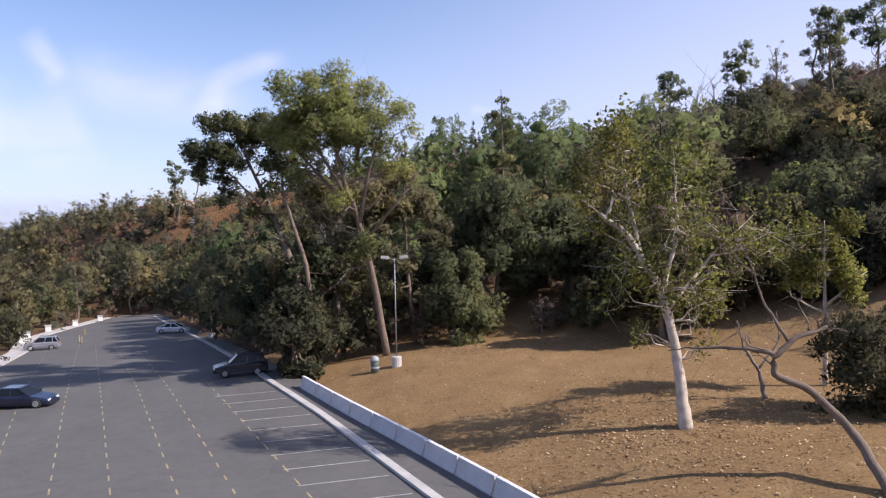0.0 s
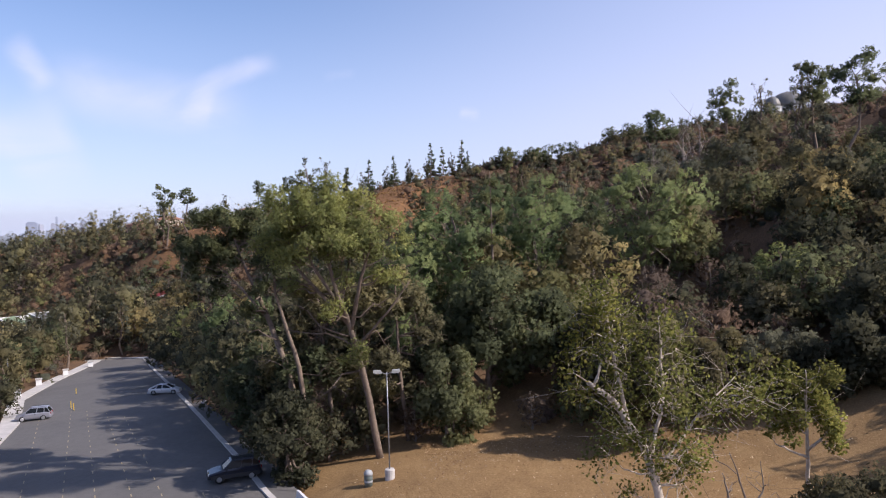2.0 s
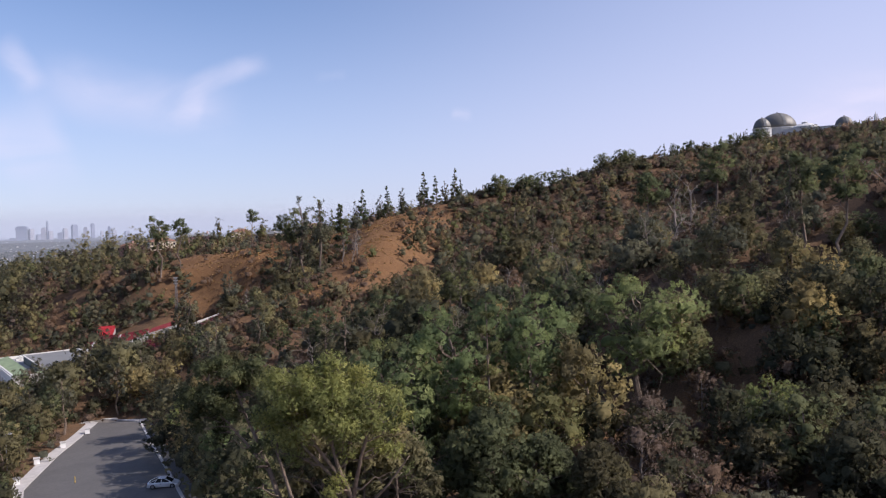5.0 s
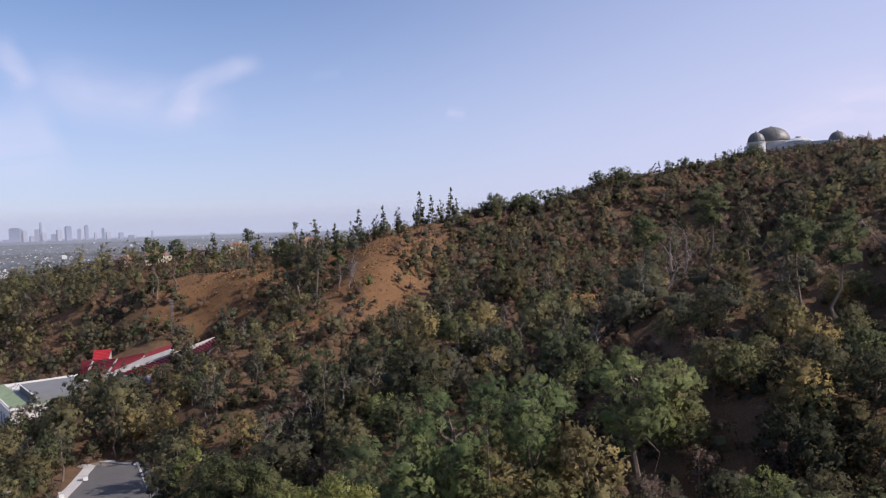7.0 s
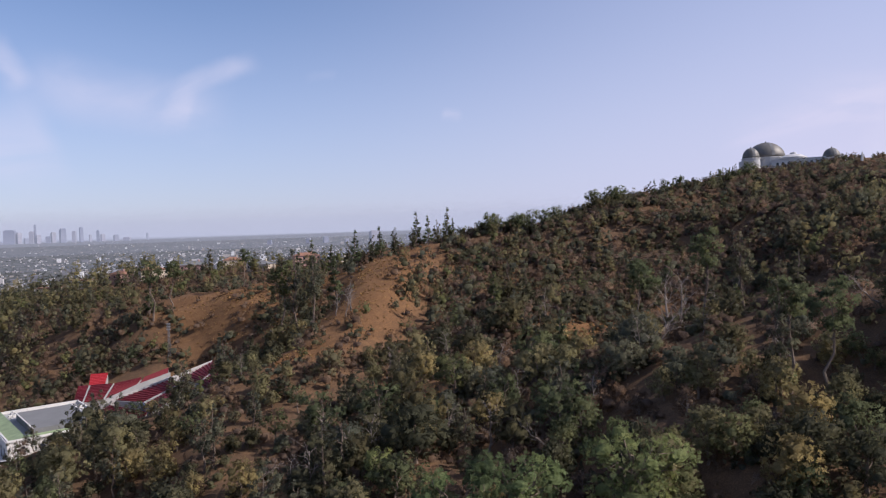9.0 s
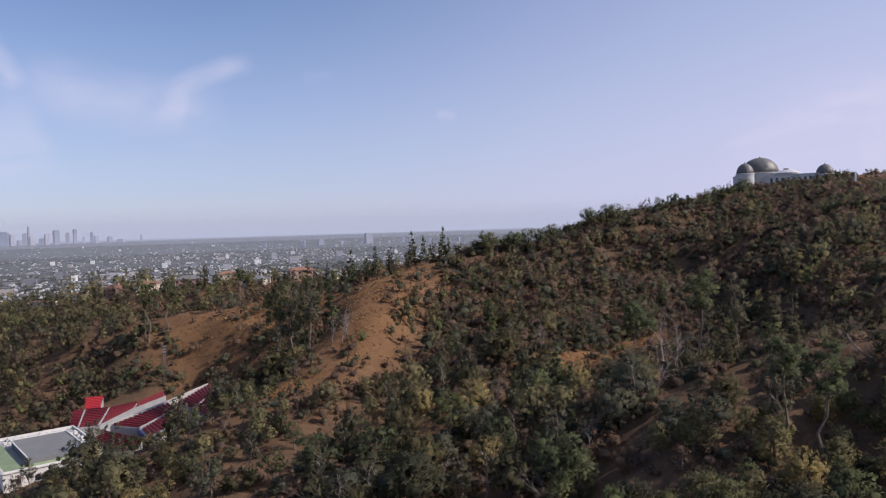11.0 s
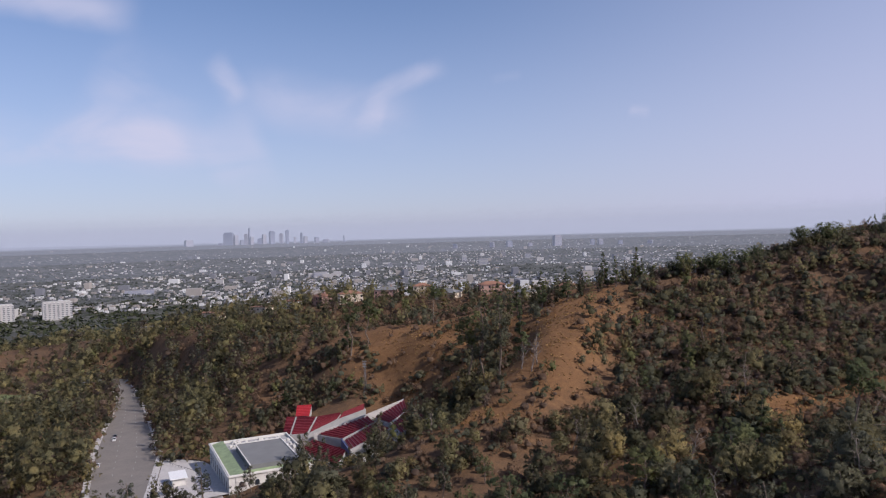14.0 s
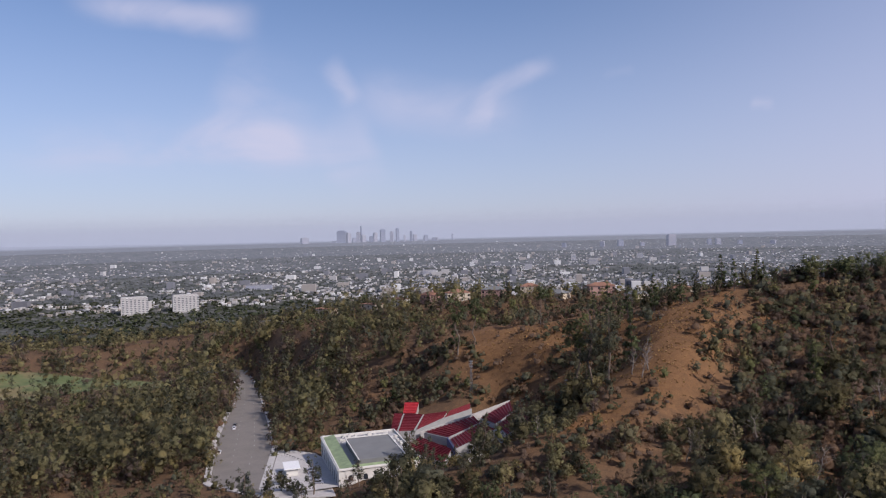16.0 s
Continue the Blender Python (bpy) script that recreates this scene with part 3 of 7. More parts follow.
def bent(rng, a, b, wobble, k=5):
    a, b = np.asarray(a, float), np.asarray(b, float)
    pts = [a + (b - a) * t for t in np.linspace(0, 1, k)]
    n = np.linalg.norm(b - a)
    for i in range(1, k - 1):
        pts[i] = pts[i] + rng.normal(size=3) * wobble * n
    return pts


def tree_meshes(name, seed, h, crown, n_clump, clump, leaves, size, bark, leaf, trunk_r=0.25, crown_base=0.4, flat=0.8, lean=0.0, twigs=0, form="round", shell=0.6, limb_sides=3, heart=0.5):
    """Trunk with limbs, and a crown of leaf clumps; crown = radius, form = round, cone, umbrella or column."""
    rng = np.random.default_rng(seed)
    wood = Shape()
    top = np.array([lean * h, rng.normal() * 0.03 * h, h * (0.92 if form in ("cone", "column") else 0.8)])
    trunk = bent(rng, (0, 0, -0.5), top, 0.025, 6)
    wood.tube(trunk, [trunk_r * (1.25 - 1.05 * t) + 0.02 for t in np.linspace(0, 1, 6)], 6)
    centres, radii = [], []
    for i in range(n_clump):
        f = (i + 0.5) / n_clump
        z = h * (crown_base + (0.97 - crown_base) * f)
        if form == "cone":
            reach = crown * (1.0 - 0.88 * f)
        elif form == "column":
            reach = crown * (0.75 + 0.4 * math.sin(f * 3.0))
        elif form == "umbrella":
            reach = crown * (0.55 + 0.6 * math.sin(min(1, f * 1.15) * 2.6))
        else:
            reach = crown * math.sqrt(max(0.06, 1 - (2 * f - 0.85) ** 2 * 0.8))
        a = i * 2.4 + rng.random() * 1.2
        q = reach * (0.35 + 0.6 * rng.random())
        at = trunk[0] + (trunk[-1] - trunk[0]) * min(1, z / top[2])
        c = np.array([at[0] + q * math.cos(a), at[1] + q * math.sin(a), z + rng.normal() * 0.02 * h])
        centres.append(c)
        radii.append(clump * (0.7 + 0.6 * rng.random()) * (1.0 if form in ("round", "umbrella") else 1.1 - 0.7 * f))
        if i % 2 == 0 or twigs:
            root = trunk[0] + (trunk[-1] - trunk[0]) * min(0.95, max(0.15, (z - 0.25 * q - 0.12 * h) / top[2]))
            wood.tube(bent(rng, root, c, 0.07, 4), [trunk_r * 0.42, trunk_r * 0.3, trunk_r * 0.2, trunk_r * 0.07], limb_sides)
            for _ in range(twigs):
                e = c + rng.normal(size=3) * radii[-1] * 0.8
                s = root + (c - root) * (0.4 + 0.5 * rng.random())
                wood.tube(bent(rng, s, e, 0.1, 3), [trunk_r * 0.16, trunk_r * 0.1, trunk_r * 0.03], 3)
    w = wood.mesh(name + "_wood", bark)
    if not leaves:
        return w, None
    q = leaf_quads(rng, centres, radii, leaves, size, flat, shell)
    if not heart:
        return w, quads_mesh(name + "_leaves", q, leaf)
    q, inner = with_heart(q, heart_quads(rng, centres[::2], radii[::2], heart, flat))
    return w, quads_mesh(name + "_leaves", q, leaf, inner)


def make_tree(kind, meshes, x, y, label, category="tree", scale=1.0, turn=0.0, z=None, group="", tilt=0.0):
    root = new(kind)
    root.matrix_world = pose(x, y, height(x, y) - 0.1 if z is None else z, 0, tilt, turn) @ Matrix.Scale(scale, 4)
    part("trunk", meshes[0], root)
    if meshes[1] is not None:
        part("crown", meshes[1], root)
    return tagged(root, label, category, group)


KINDS = {
    "oak": [tree_meshes("oak", 11 + i, 7.5, 4.3, 13, 1.9, 340, 0.95, M_BARK, M_OAK, 0.28, 0.28, 0.85) for i in range(3)],
    "sage": [tree_meshes("sage", 31 + i, 6.5, 3.6, 11, 1.6, 310, 0.84, M_BARK, M_SAGE, 0.2, 0.25, 0.9) for i in range(2)],
    "olive": [tree_meshes("olive", 41 + i, 8.5, 3.8, 12, 1.7, 330, 0.88, M_BARK, M_VALLEY, 0.24, 0.3, 0.9) for i in range(2)],
    "pine": [tree_meshes("pine", 51 + i, 13.0, 4.2, 14, 1.7, 460, 0.8, M_BARK, M_PINE_DARK, 0.28, 0.42, 0.75, 0.03, form="umbrella", heart=0.5) for i in range(3)],
    "conifer": [tree_meshes("conifer", 61 + i, 13.0, 2.3, 19, 0.8, 480, 0.7, M_BARK, M_PINE_DARK, 0.2, 0.14, 0.6, form="cone", heart=0.0, shell=0.3) for i in range(3)],
    "column": [tree_meshes("column", 71 + i, 13.0, 1.5, 13, 1.2, 380, 0.75, M_BARK, M_OAK, 0.22, 0.1, 1.2, form="column", heart=0.6) for i in range(2)],
    "dry": [tree_meshes("dry", 81 + i, 5.5, 3.0, 11, 1.4, 300, 0.62, M_BARK_DEAD, M_DRY, 0.16, 0.2, 0.9, twigs=2, heart=0.4) for i in range(2)],
    "bare": [tree_meshes("bare", 91 + i, 9.0, 2.6, 11, 1.4, 0, 0, M_BARK_DEAD, None, 0.16, 0.35, twigs=3, lean=0.1 * i) for i in range(3)],
    "tallpine": [tree_meshes("tallpine", 111 + i, 18.0, 2.6, 11, 1.2, 460, 0.7, M_BARK, M_PINE_DARK, 0.24, 0.62 + 0.08 * i, 0.7, form="umbrella", heart=0.5) for i in range(2)],
    "opengum": [tree_meshes("opengum", 121 + i, 27.0, 3.0, 17, 1.5, 560, 0.85, M_BARK, M_SAGE, 0.3, 0.42, 1.0, form="column", twigs=1, heart=0.0, shell=0.3) for i in range(2)],
    "gum": [tree_meshes("gum", 101 + i, 19.0, 3.4, 16, 1.6, 520, 0.85, M_BARK, M_SAGE, 0.3, 0.35, 1.0, form="column", heart=0.45, shell=0.4) for i in range(2)],
}
SAID = {
    "oak": ("oak_tree", "dark green rounded oak on the dry hillside"),
    "sage": ("small_tree", "grey-green bushy small tree on the hillside"),
    "olive": ("small_tree", "olive-green leafy tree on the canyon slope"),
    "pine": ("pine_tree", "green umbrella-crowned pine on the canyon slope"),
    "conifer": ("conifer_tree", "dark pointed conifer standing on the slope"),
    "column": ("cypress_tree", "dark narrow cypress standing on the slope"),
    "dry": ("dry_shrub", "brown leafless thorny shrub on dry soil"),
    "bare": ("dead_tree", "bleached bare dead tree on the hillside"),
    "tallpine": ("pine_tree", "tall bare-trunked pine with a small dark crown"),
    "opengum": ("eucalyptus_tree", "very tall thin eucalyptus with an open crown"),
    "gum": ("eucalyptus_tree", "tall thin grey-green eucalyptus on the slope"),
}


def plant(kind, x, y, scale=1.0, i=None):
    v = KINDS[kind]
    name, label = SAID[kind]
    return make_tree(name, v[random.randrange(len(v)) if i is None else i], x, y, label, "shrub" if kind == "dry" else "tree", scale, random.uniform(0, 360), group="hillside trees")


def segment_distance(x, y, line):
    best = 1e9
    for (x0, y0), (x1, y1) in zip(line[:-1], line[1:]):
        t = max(0, min(1, ((x - x0) * (x1 - x0) + (y - y0) * (y1 - y0)) / ((x1 - x0) ** 2 + (y1 - y0) ** 2)))
        best = min(best, math.hypot(x - x0 - t * (x1 - x0), y - y0 - t * (y1 - y0)))
    return best


BARE_LINES = [([(-30, 352), (-37, 305), (-38, 262)], 17), ([(-124, 352), (-100, 327), (-84, 340)], 19), ([(60, 248), (40, 236)], 8), ([(-60, 226), (-46, 232)], 7),
              ([(5, 197), (18, 190)], 6), ([(28, 308), (24, 300)], 4), ([(36, 233), (46, 236)], 5), ([(66, 260), (80, 264)], 5), ([(-16, 174), (-4, 178)], 5), ([(-78, 299), (-66, 294)], 5), ([(-9, 205), (-4, 210)], 4), ([(-58, 352), (-56, 330), (-52, 300)], 5), ([(0.8, 337), (12, 327), (23, 318), (31, 299)], 3.2)]
LAWN = [(10, 5), (-3, 30), (-11, 45), (-16, 55), (-12, 58), (-2, 61), (10, 58), (24, 57), (34, 50), (40, 25), (36, 0)]
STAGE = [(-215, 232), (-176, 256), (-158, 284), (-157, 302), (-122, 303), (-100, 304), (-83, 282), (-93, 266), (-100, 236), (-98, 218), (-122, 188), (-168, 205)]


def line_distance(px, py, line):
    best = np.full(np.shape(px), 1e9)
    for (x0, y0), (x1, y1) in zip(line[:-1], line[1:]):
        t = np.clip(((px - x0) * (x1 - x0) + (py - y0) * (y1 - y0)) / ((x1 - x0) ** 2 + (y1 - y0) ** 2), 0, 1)
        best = np.minimum(best, np.hypot(px - x0 - t * (x1 - x0), py - y0 - t * (y1 - y0)))
    return best


_open = np.zeros(_X.shape)
for _line, _w in BARE_LINES:
    _open = np.maximum(_open, 1 - smooth_step(_w * 0.5, _w * 2.0 + 7, line_distance(_X, _Y, _line)))
_open = np.maximum(_open, 0.28 * smooth_step(0.1, 0.5, _bump))
ground.data.attributes.new("open_ground", "FLOAT", "POINT").data.foreach_set("value", _open.ravel().astype(np.float32))
HOUSES = [(-420, 556), (-275, 511), (-154, 481), (-60, 456)]


def within(x, y, poly):
    hit, (xj, yj) = False, poly[-1]
    for xi, yi in poly:
        if (yi > y) != (yj > y) and x < (xj - xi) * (y - yi) / (yj - yi) + xi:
            hit = not hit
        xj, yj = xi, yi
    return hit


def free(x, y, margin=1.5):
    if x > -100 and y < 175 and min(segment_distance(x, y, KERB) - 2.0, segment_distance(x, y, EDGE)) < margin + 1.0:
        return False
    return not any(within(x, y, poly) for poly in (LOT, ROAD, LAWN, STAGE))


def bare(x, y):
    return any(segment_distance(x, y, line) < w * (0.8 + 0.5 * noise.noise(Vector((x * 0.06, y * 0.06, 3)))) for line, w in BARE_LINES)


def patch(x, y, k, s=0.02):
    return noise.noise(Vector((x * s, y * s, k * 7.3)))


GREENS = [(-585, 455, 92, 52), (-482, 470, 40, 22)]


def on_green(x, y):
    """On the golf turf, or on the open ground just below it."""
    return any(((x * g - cx) / rx) ** 2 + ((y * g - cy) / ry) ** 2 < 0.9 for cx, cy, rx, ry in GREENS for g in (1.0, 1.05, 1.1))


# trees of the hills, set out on a jittered net; those far off join into one mass a kind
random.seed(4)
far_trees = {k: [] for k in KINDS}
LIMIT = {k: 0 for k in KINDS}
for gx in np.arange(-520, 330, 6.8):
    for gy in np.arange(58, 620, 6.8):
        x, y = gx + random.uniform(-3.2, 3.2), gy + random.uniform(-3.2, 3.2)
        r = math.hypot(x, y)
        ang = math.degrees(math.atan2(-x, y))
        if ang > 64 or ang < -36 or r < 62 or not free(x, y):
            continue
        if r < 128 and y < 124 and x > -26:
            continue
        keep = 0.78 + 0.6 * patch(x, y, 1) + (0.12 if x > -5 and y < 345 else 0.2 if x < -100 else 0)
        if r > 330:
            keep *= 0.85
        if bare(x, y):
            keep = 0.05
        elif x < 0 and y > 240 and min(segment_distance(x, y, line) - w for line, w in BARE_LINES[:2]) < 10:
            keep *= 0.55
        if math.hypot(x - 232, y - 462) < 52 or (-33 < ang < -23.5 and r > 340):
            keep *= 0.12
        if segment_distance(x, y, HOUSES) < 9:
            keep *= 0.45
        if on_green(x, y):
            continue
        if y > 300 and x > 40:
            scale_top = 0.85
        else:
            scale_top = 1.05
        if random.random() > keep:
            continue
        left = x < -110 - 0.25 * (y - 200)
        low = x < -40 and y < 240
        w = {"oak": 1.0, "sage": 0.8, "olive": 0.6 + (0.8 if left else 0), "dry": 1.9 + (1.1 if y > 200 else 0), "pine": 0.12 if x > 20 else 0.3 + (0.3 if y < 170 else 0), "column": 0.16,
             "conifer": 0.10, "bare": 0.25, "gum": 0.16 if y < 340 else 0.04}
        kind = random.choices(list(w), list(w.values()))[0]
        scale = random.uniform(0.65, scale_top * 1.4) * (0.75 if kind in ("pine", "gum") else 1.0) * (0.6 if low else 1.0)
        if segment_distance(x, y, [(p[0], p[1]) for p in SPINES["main_ridge"][3:]]) < 15:
            scale *= 0.6
        if -36 < ang < -15 and r < 215:
            scale *= 0.62
        if r < 235 and LIMIT[kind] < 80:
            LIMIT[kind] += 1
            plant(kind, x, y, scale)
        else:
            far_trees[kind].append((x, y, scale))


def mass(name, label, spots, base, mat, sink=0.1):
    """Many alike plants joined into one object: each a turned and scaled copy of one of the bases."""
    if not spots:
        return
    rng = np.random.default_rng(len(spots))
    p = np.array(spots)
    z = heights(p[:, 0], p[:, 1]) - sink
    pick, turn, out, inner = rng.integers(len(base), size=len(p)), rng.random(len(p)) * 6.283, [], []
    for k, (q, heart) in enumerate(base):
        m = pick == k
        c, d, s = np.cos(turn[m])[:, None, None], np.sin(turn[m])[:, None, None], p[m, 2][:, None, None]
        body, soft = q[None, :, :4], q[None, :, 4:]
        x, y = body[..., 0] * s, body[..., 1] * s
        leaf = np.stack([x * c - y * d + p[m, 0][:, None, None], x * d + y * c + p[m, 1][:, None, None], body[..., 2] * s + z[m][:, None, None]], axis=-1)
        soft = np.stack([soft[..., 0] * c - soft[..., 1] * d, soft[..., 0] * d + soft[..., 1] * c, soft[..., 2] + 0 * c], axis=-1)
        out.append(np.concatenate([leaf, soft], axis=2).reshape(-1, 8, 3))
        inner.append(np.tile(heart, int(m.sum())))
    tagged(new(name, quads_mesh(name, np.concatenate(out), mat, np.concatenate(inner))), label, "vegetation", kind="stuff")


def base_quads(seed, count, size, h, crown, n, clump, form="round", base=0.15, flat=0.9, hearts=2, fill=0.62):
    """One simple plant as loose quads: leaf sprays round a few clumps, some of them with a dense heart."""
    rng = np.random.default_rng(seed)
    cs, rs = [], []
    for i in range(n):
        f = (i + 0.5) / n
        reach = crown * {"cone": 1 - 0.85 * f, "column": 0.6, "umbrella": 0.3 + 0.7 * f}.get(form, math.sqrt(max(0.1, 1 - (2 * f - 0.8) ** 2)))
        a = i * 2.4 + rng.random()
        q = reach * (0.2 + 0.7 * rng.random())
        cs.append((q * math.cos(a), q * math.sin(a), h * (base + (0.95 - base) * f)))
        rs.append(clump * (0.7 + 0.6 * rng.random()) * (1 - 0.6 * f if form == "cone" else 1))
    q = leaf_quads(rng, cs, rs, count, size, flat, 0.55)
    if not hearts:
        return q, np.zeros(len(q), int)
    pick = np.linspace(0, n - 1, hearts + 2).astype(int)[1:-1]
    wide = crown * 0.5 if form == "round" else 0.0
    return with_heart(q, heart_quads(rng, np.array(cs)[pick] * [0.75, 0.75, 0.92], np.maximum(np.array(rs)[pick], wide), fill, flat))


FAR = {
    "oak": ("far_oaks", "dark green oaks massed on the far slopes", [base_quads(200 + i, 46, 1.3, 6.5, 3.8, 9, 1.9) for i in range(4)], M_OAK),
    "sage": ("far_grey_trees", "grey-green small trees massed on far slopes", [base_quads(210 + i, 44, 1.18, 6, 3.2, 9, 1.6) for i in range(4)], M_SAGE),
    "olive": ("far_olive_trees", "olive-green trees massed in the canyon", [base_quads(220 + i, 46, 1.25, 8, 3.4, 9, 1.7) for i in range(4)], M_OLIVE),
    "dry": ("far_dry_shrubs", "brown leafless shrubs massed on far slopes", [base_quads(230 + i, 36, 1.1, 4.4, 2.9, 8, 1.5, hearts=1, fill=0.7) for i in range(4)], M_DRY),
    "pine": ("far_pines", "green round-topped pines massed on far slopes", [base_quads(240 + i, 60, 1.2, 12, 3.6, 9, 1.8, "umbrella", 0.4, hearts=3) for i in range(3)], M_PINE_DARK),
    "conifer": ("far_conifers", "dark pointed conifers massed on far slopes", [base_quads(250 + i, 84, 1.1, 12, 2.3, 12, 1.0, "cone", hearts=0) for i in range(3)], M_PINE_DARK),
    "column": ("far_cypresses", "dark narrow cypresses massed on far slopes", [base_quads(260 + i, 60, 1.1, 13, 1.4, 10, 1.2, "column", hearts=4) for i in range(2)], M_OAK),
    "gum": ("far_eucalyptus", "tall grey-green eucalyptus massed on far slopes", [base_quads(270 + i, 80, 1.2, 18, 3.2, 10, 1.9, "column", 0.4, hearts=4, fill=0.6) for i in range(2)], M_SAGE),
}
for k, spots in far_trees.items():
    if k in FAR:
        name, label, base, mat = FAR[k]
        mass(name, label, spots, base, mat)

# low chaparral between the trees
random.seed(9)
low_growth = {"dark": [], "grey": [], "brown": [], "olive": []}
for _ in range(10000):
    r = 62 + 520 * random.random() ** 0.75
    ang = radians(random.uniform(-36, 62))
    x, y = -r * math.sin(ang), r * math.cos(ang)
    if not free(x, y, 0.5) or (y < 60 and -24 < x < 30):
        continue
    if bare(x, y) and random.random() > 0.2:
        continue
    if random.random() > 0.62 + 0.9 * patch(x, y, 5, 0.035) + (0.6 if x > -5 and y > 130 else 0):
        continue
    if x < -110 and random.random() < 0.4:
        continue
    k = random.choices(["dark", "grey", "brown", "olive"], [1.0, 0.6, 3.0 if y > 150 else 1.5, 0.3])[0]
    low_growth[k].append((x, y, random.uniform(0.6, 1.5)))
for _ in range(3800):
    # the side slope under the observatory is covered all over
    x, y = random.uniform(-5, 250), random.uniform(140, 470)
    if -36 < math.degrees(math.atan2(-x, y)) and free(x, y, 0.5) and (not bare(x, y) or random.random() < 0.1):
        low_growth[random.choices(["dark", "grey", "brown", "olive"], [1.4, 0.5, 2.4, 0.2])[0]].append((x, y, random.uniform(0.8, 1.6) * (1.45 if y > 260 else 1.15)))
for _ in range(420):
    # brushy slope above the back rows of the theatre
    x, y = random.uniform(-175, -55), random.uniform(268, 350)
    if free(x, y, 1.5) and (not bare(x, y) or random.random() < 0.12):
        low_growth[random.choices(["dark", "grey", "brown", "olive"], [1.1, 0.7, 1.5, 0.2])[0]].append((x, y, random.uniform(1.0, 2.1)))
for k, mat, label in (("dark", M_OAK, "dark green chaparral bushes on the slopes"), ("grey", M_SAGE, "grey-green sage bushes on the slopes"),
                      ("brown", M_DRY, "dry brown brush on the slopes"), ("olive", M_OLIVE, "olive-green bushes on the slopes")):
    mass("chaparral", label, low_growth[k], [base_quads(300 + i, 12, 1.08, 2.3, 2.2, 6, 1.0, hearts=1, fill=0.8, flat=0.75) for i in range(6)], mat, 0.15)

# the wooded valley floor and lower slopes beside the road
random.seed(17)
valley = {"olive": [], "oak": [], "sage": [], "dry": []}
valley_near = {"olive": [], "oak": [], "sage": [], "dry": []}
valley_tall = []
for _ in range(6600):
    r = 300 + 1250 * random.random() ** 1.25
    ang = radians(random.uniform(16, 66))
    x, y = -r * math.sin(ang), r * math.cos(ang)
    if not free(x, y, 2) or (r < 560 and x > -200) or random.random() > 0.55 + 0.9 * patch(x, y, 6, 0.016):
        continue
    if on_green(x, y) and random.random() > 0.45:
        continue
    if r < 900 and random.random() < 0.16:
        valley_tall.append((x, y, random.uniform(0.5, 1.1)))
        continue
    (valley if r > 620 else valley_near)[random.choices(list(valley), [1.3, 1.0, 1.0, 0.8])[0]].append((x, y, random.choice([0.7, 1.0, 1.3, 1.6, 2.1]) * random.uniform(0.8, 1.2)))
for k, mat, label in (("olive", M_VALLEY, "pale olive-green trees filling the valley"), ("oak", M_OAK, "dark oaks filling the valley"), ("sage", M_OLIVE, "olive-green trees filling the valley"), ("dry", M_DRY, "brown shrubs on the valley slopes")):
    mass("valley_trees", label, valley[k], [base_quads(500 + i, 20, 2.2, 8.0, 4.2, 6, 2.0, hearts=1, fill=0.55) for i in range(5)], mat)
    mass("valley_trees", label, valley_near[k], [base_quads(520 + i, 58, 1.05, 8.5, 3.8, 10, 1.6, hearts=2, fill=0.38) for i in range(5)], mat)

mass("valley_trees", "tall thin grey-green eucalyptus filling the valley", valley_tall, [base_quads(540 + i, 70, 1.2, 18, 3.0, 11, 1.7, "column", 0.25, hearts=3, fill=0.6) for i in range(4)], M_SAGE)

# dry grass tufts on the open spurs and fallen leaves on the lawn
M_STRAW = foliage("straw_tufts", (0.20, 0.11, 0.045), (0.30, 0.175, 0.07), (0.42, 0.27, 0.12), 0.2, 0.9, lace=12.0)
M_LITTER = foliage("fallen_leaves", (0.13, 0.065, 0.035), (0.27, 0.165, 0.085), (0.60, 0.48, 0.33), 0.1, 0.9)
rng = np.random.default_rng(8)
tufts = []
for _ in range(3000):
    line, w = BARE_LINES[rng.choice(len(BARE_LINES), p=[0.36, 0.28, 0.05, 0.05, 0.03, 0.03, 0.02, 0.02, 0.02, 0.02, 0.02, 0.08, 0.02])]
    k = rng.integers(len(line) - 1)
    t = rng.random()
    x = line[k][0] + t * (line[k + 1][0] - line[k][0]) + rng.normal() * w * 0.7
    y = line[k][1] + t * (line[k + 1][1] - line[k][1]) + rng.normal() * w * 0.7
    if free(x, y):
        tufts.append((x, y, rng.uniform(0.5, 1.5)))
mass("grass_tufts", "straw-coloured dry grass tufts on open slopes", tufts, [base_quads(600 + i, 7, 0.42, 0.2, 0.4, 2, 0.22, hearts=0) for i in range(4)], M_STRAW, 0.05)
leaves = []
for i in range(15000):
    # thick under the sycamore, thin over the open grass, and a drift in the shade at the back
    x, y = [(rng.normal(9.5, 4.5), rng.normal(35, 4.5)), (rng.uniform(-12, 34), rng.uniform(10, 58)), (rng.uniform(-4, 26), 60 - abs(rng.normal(0, 4.5)))][i % 3]
    if not within(x, y, LAWN) or segment_distance(x, y, KERB) < 3.2:
        continue
    a, s = rng.random() * 6.28, rng.uniform(0.025, 0.085)
    z = height(x, y) + 0.03
    u, v = np.array([math.cos(a), math.sin(a), rng.normal() * 0.3]) * s, np.array([-math.sin(a), math.cos(a), rng.normal() * 0.3]) * s * 0.6
    c = np.array([x, y, z + 0.02])
    leaves.append([c - u, c - v, c + u, c + v])
tagged(new("fallen_leaves", quads_mesh("fallen_leaves", np.array(leaves), M_LITTER)), "fallen dry leaves scattered over the lawn", "leaves", kind="stuff")


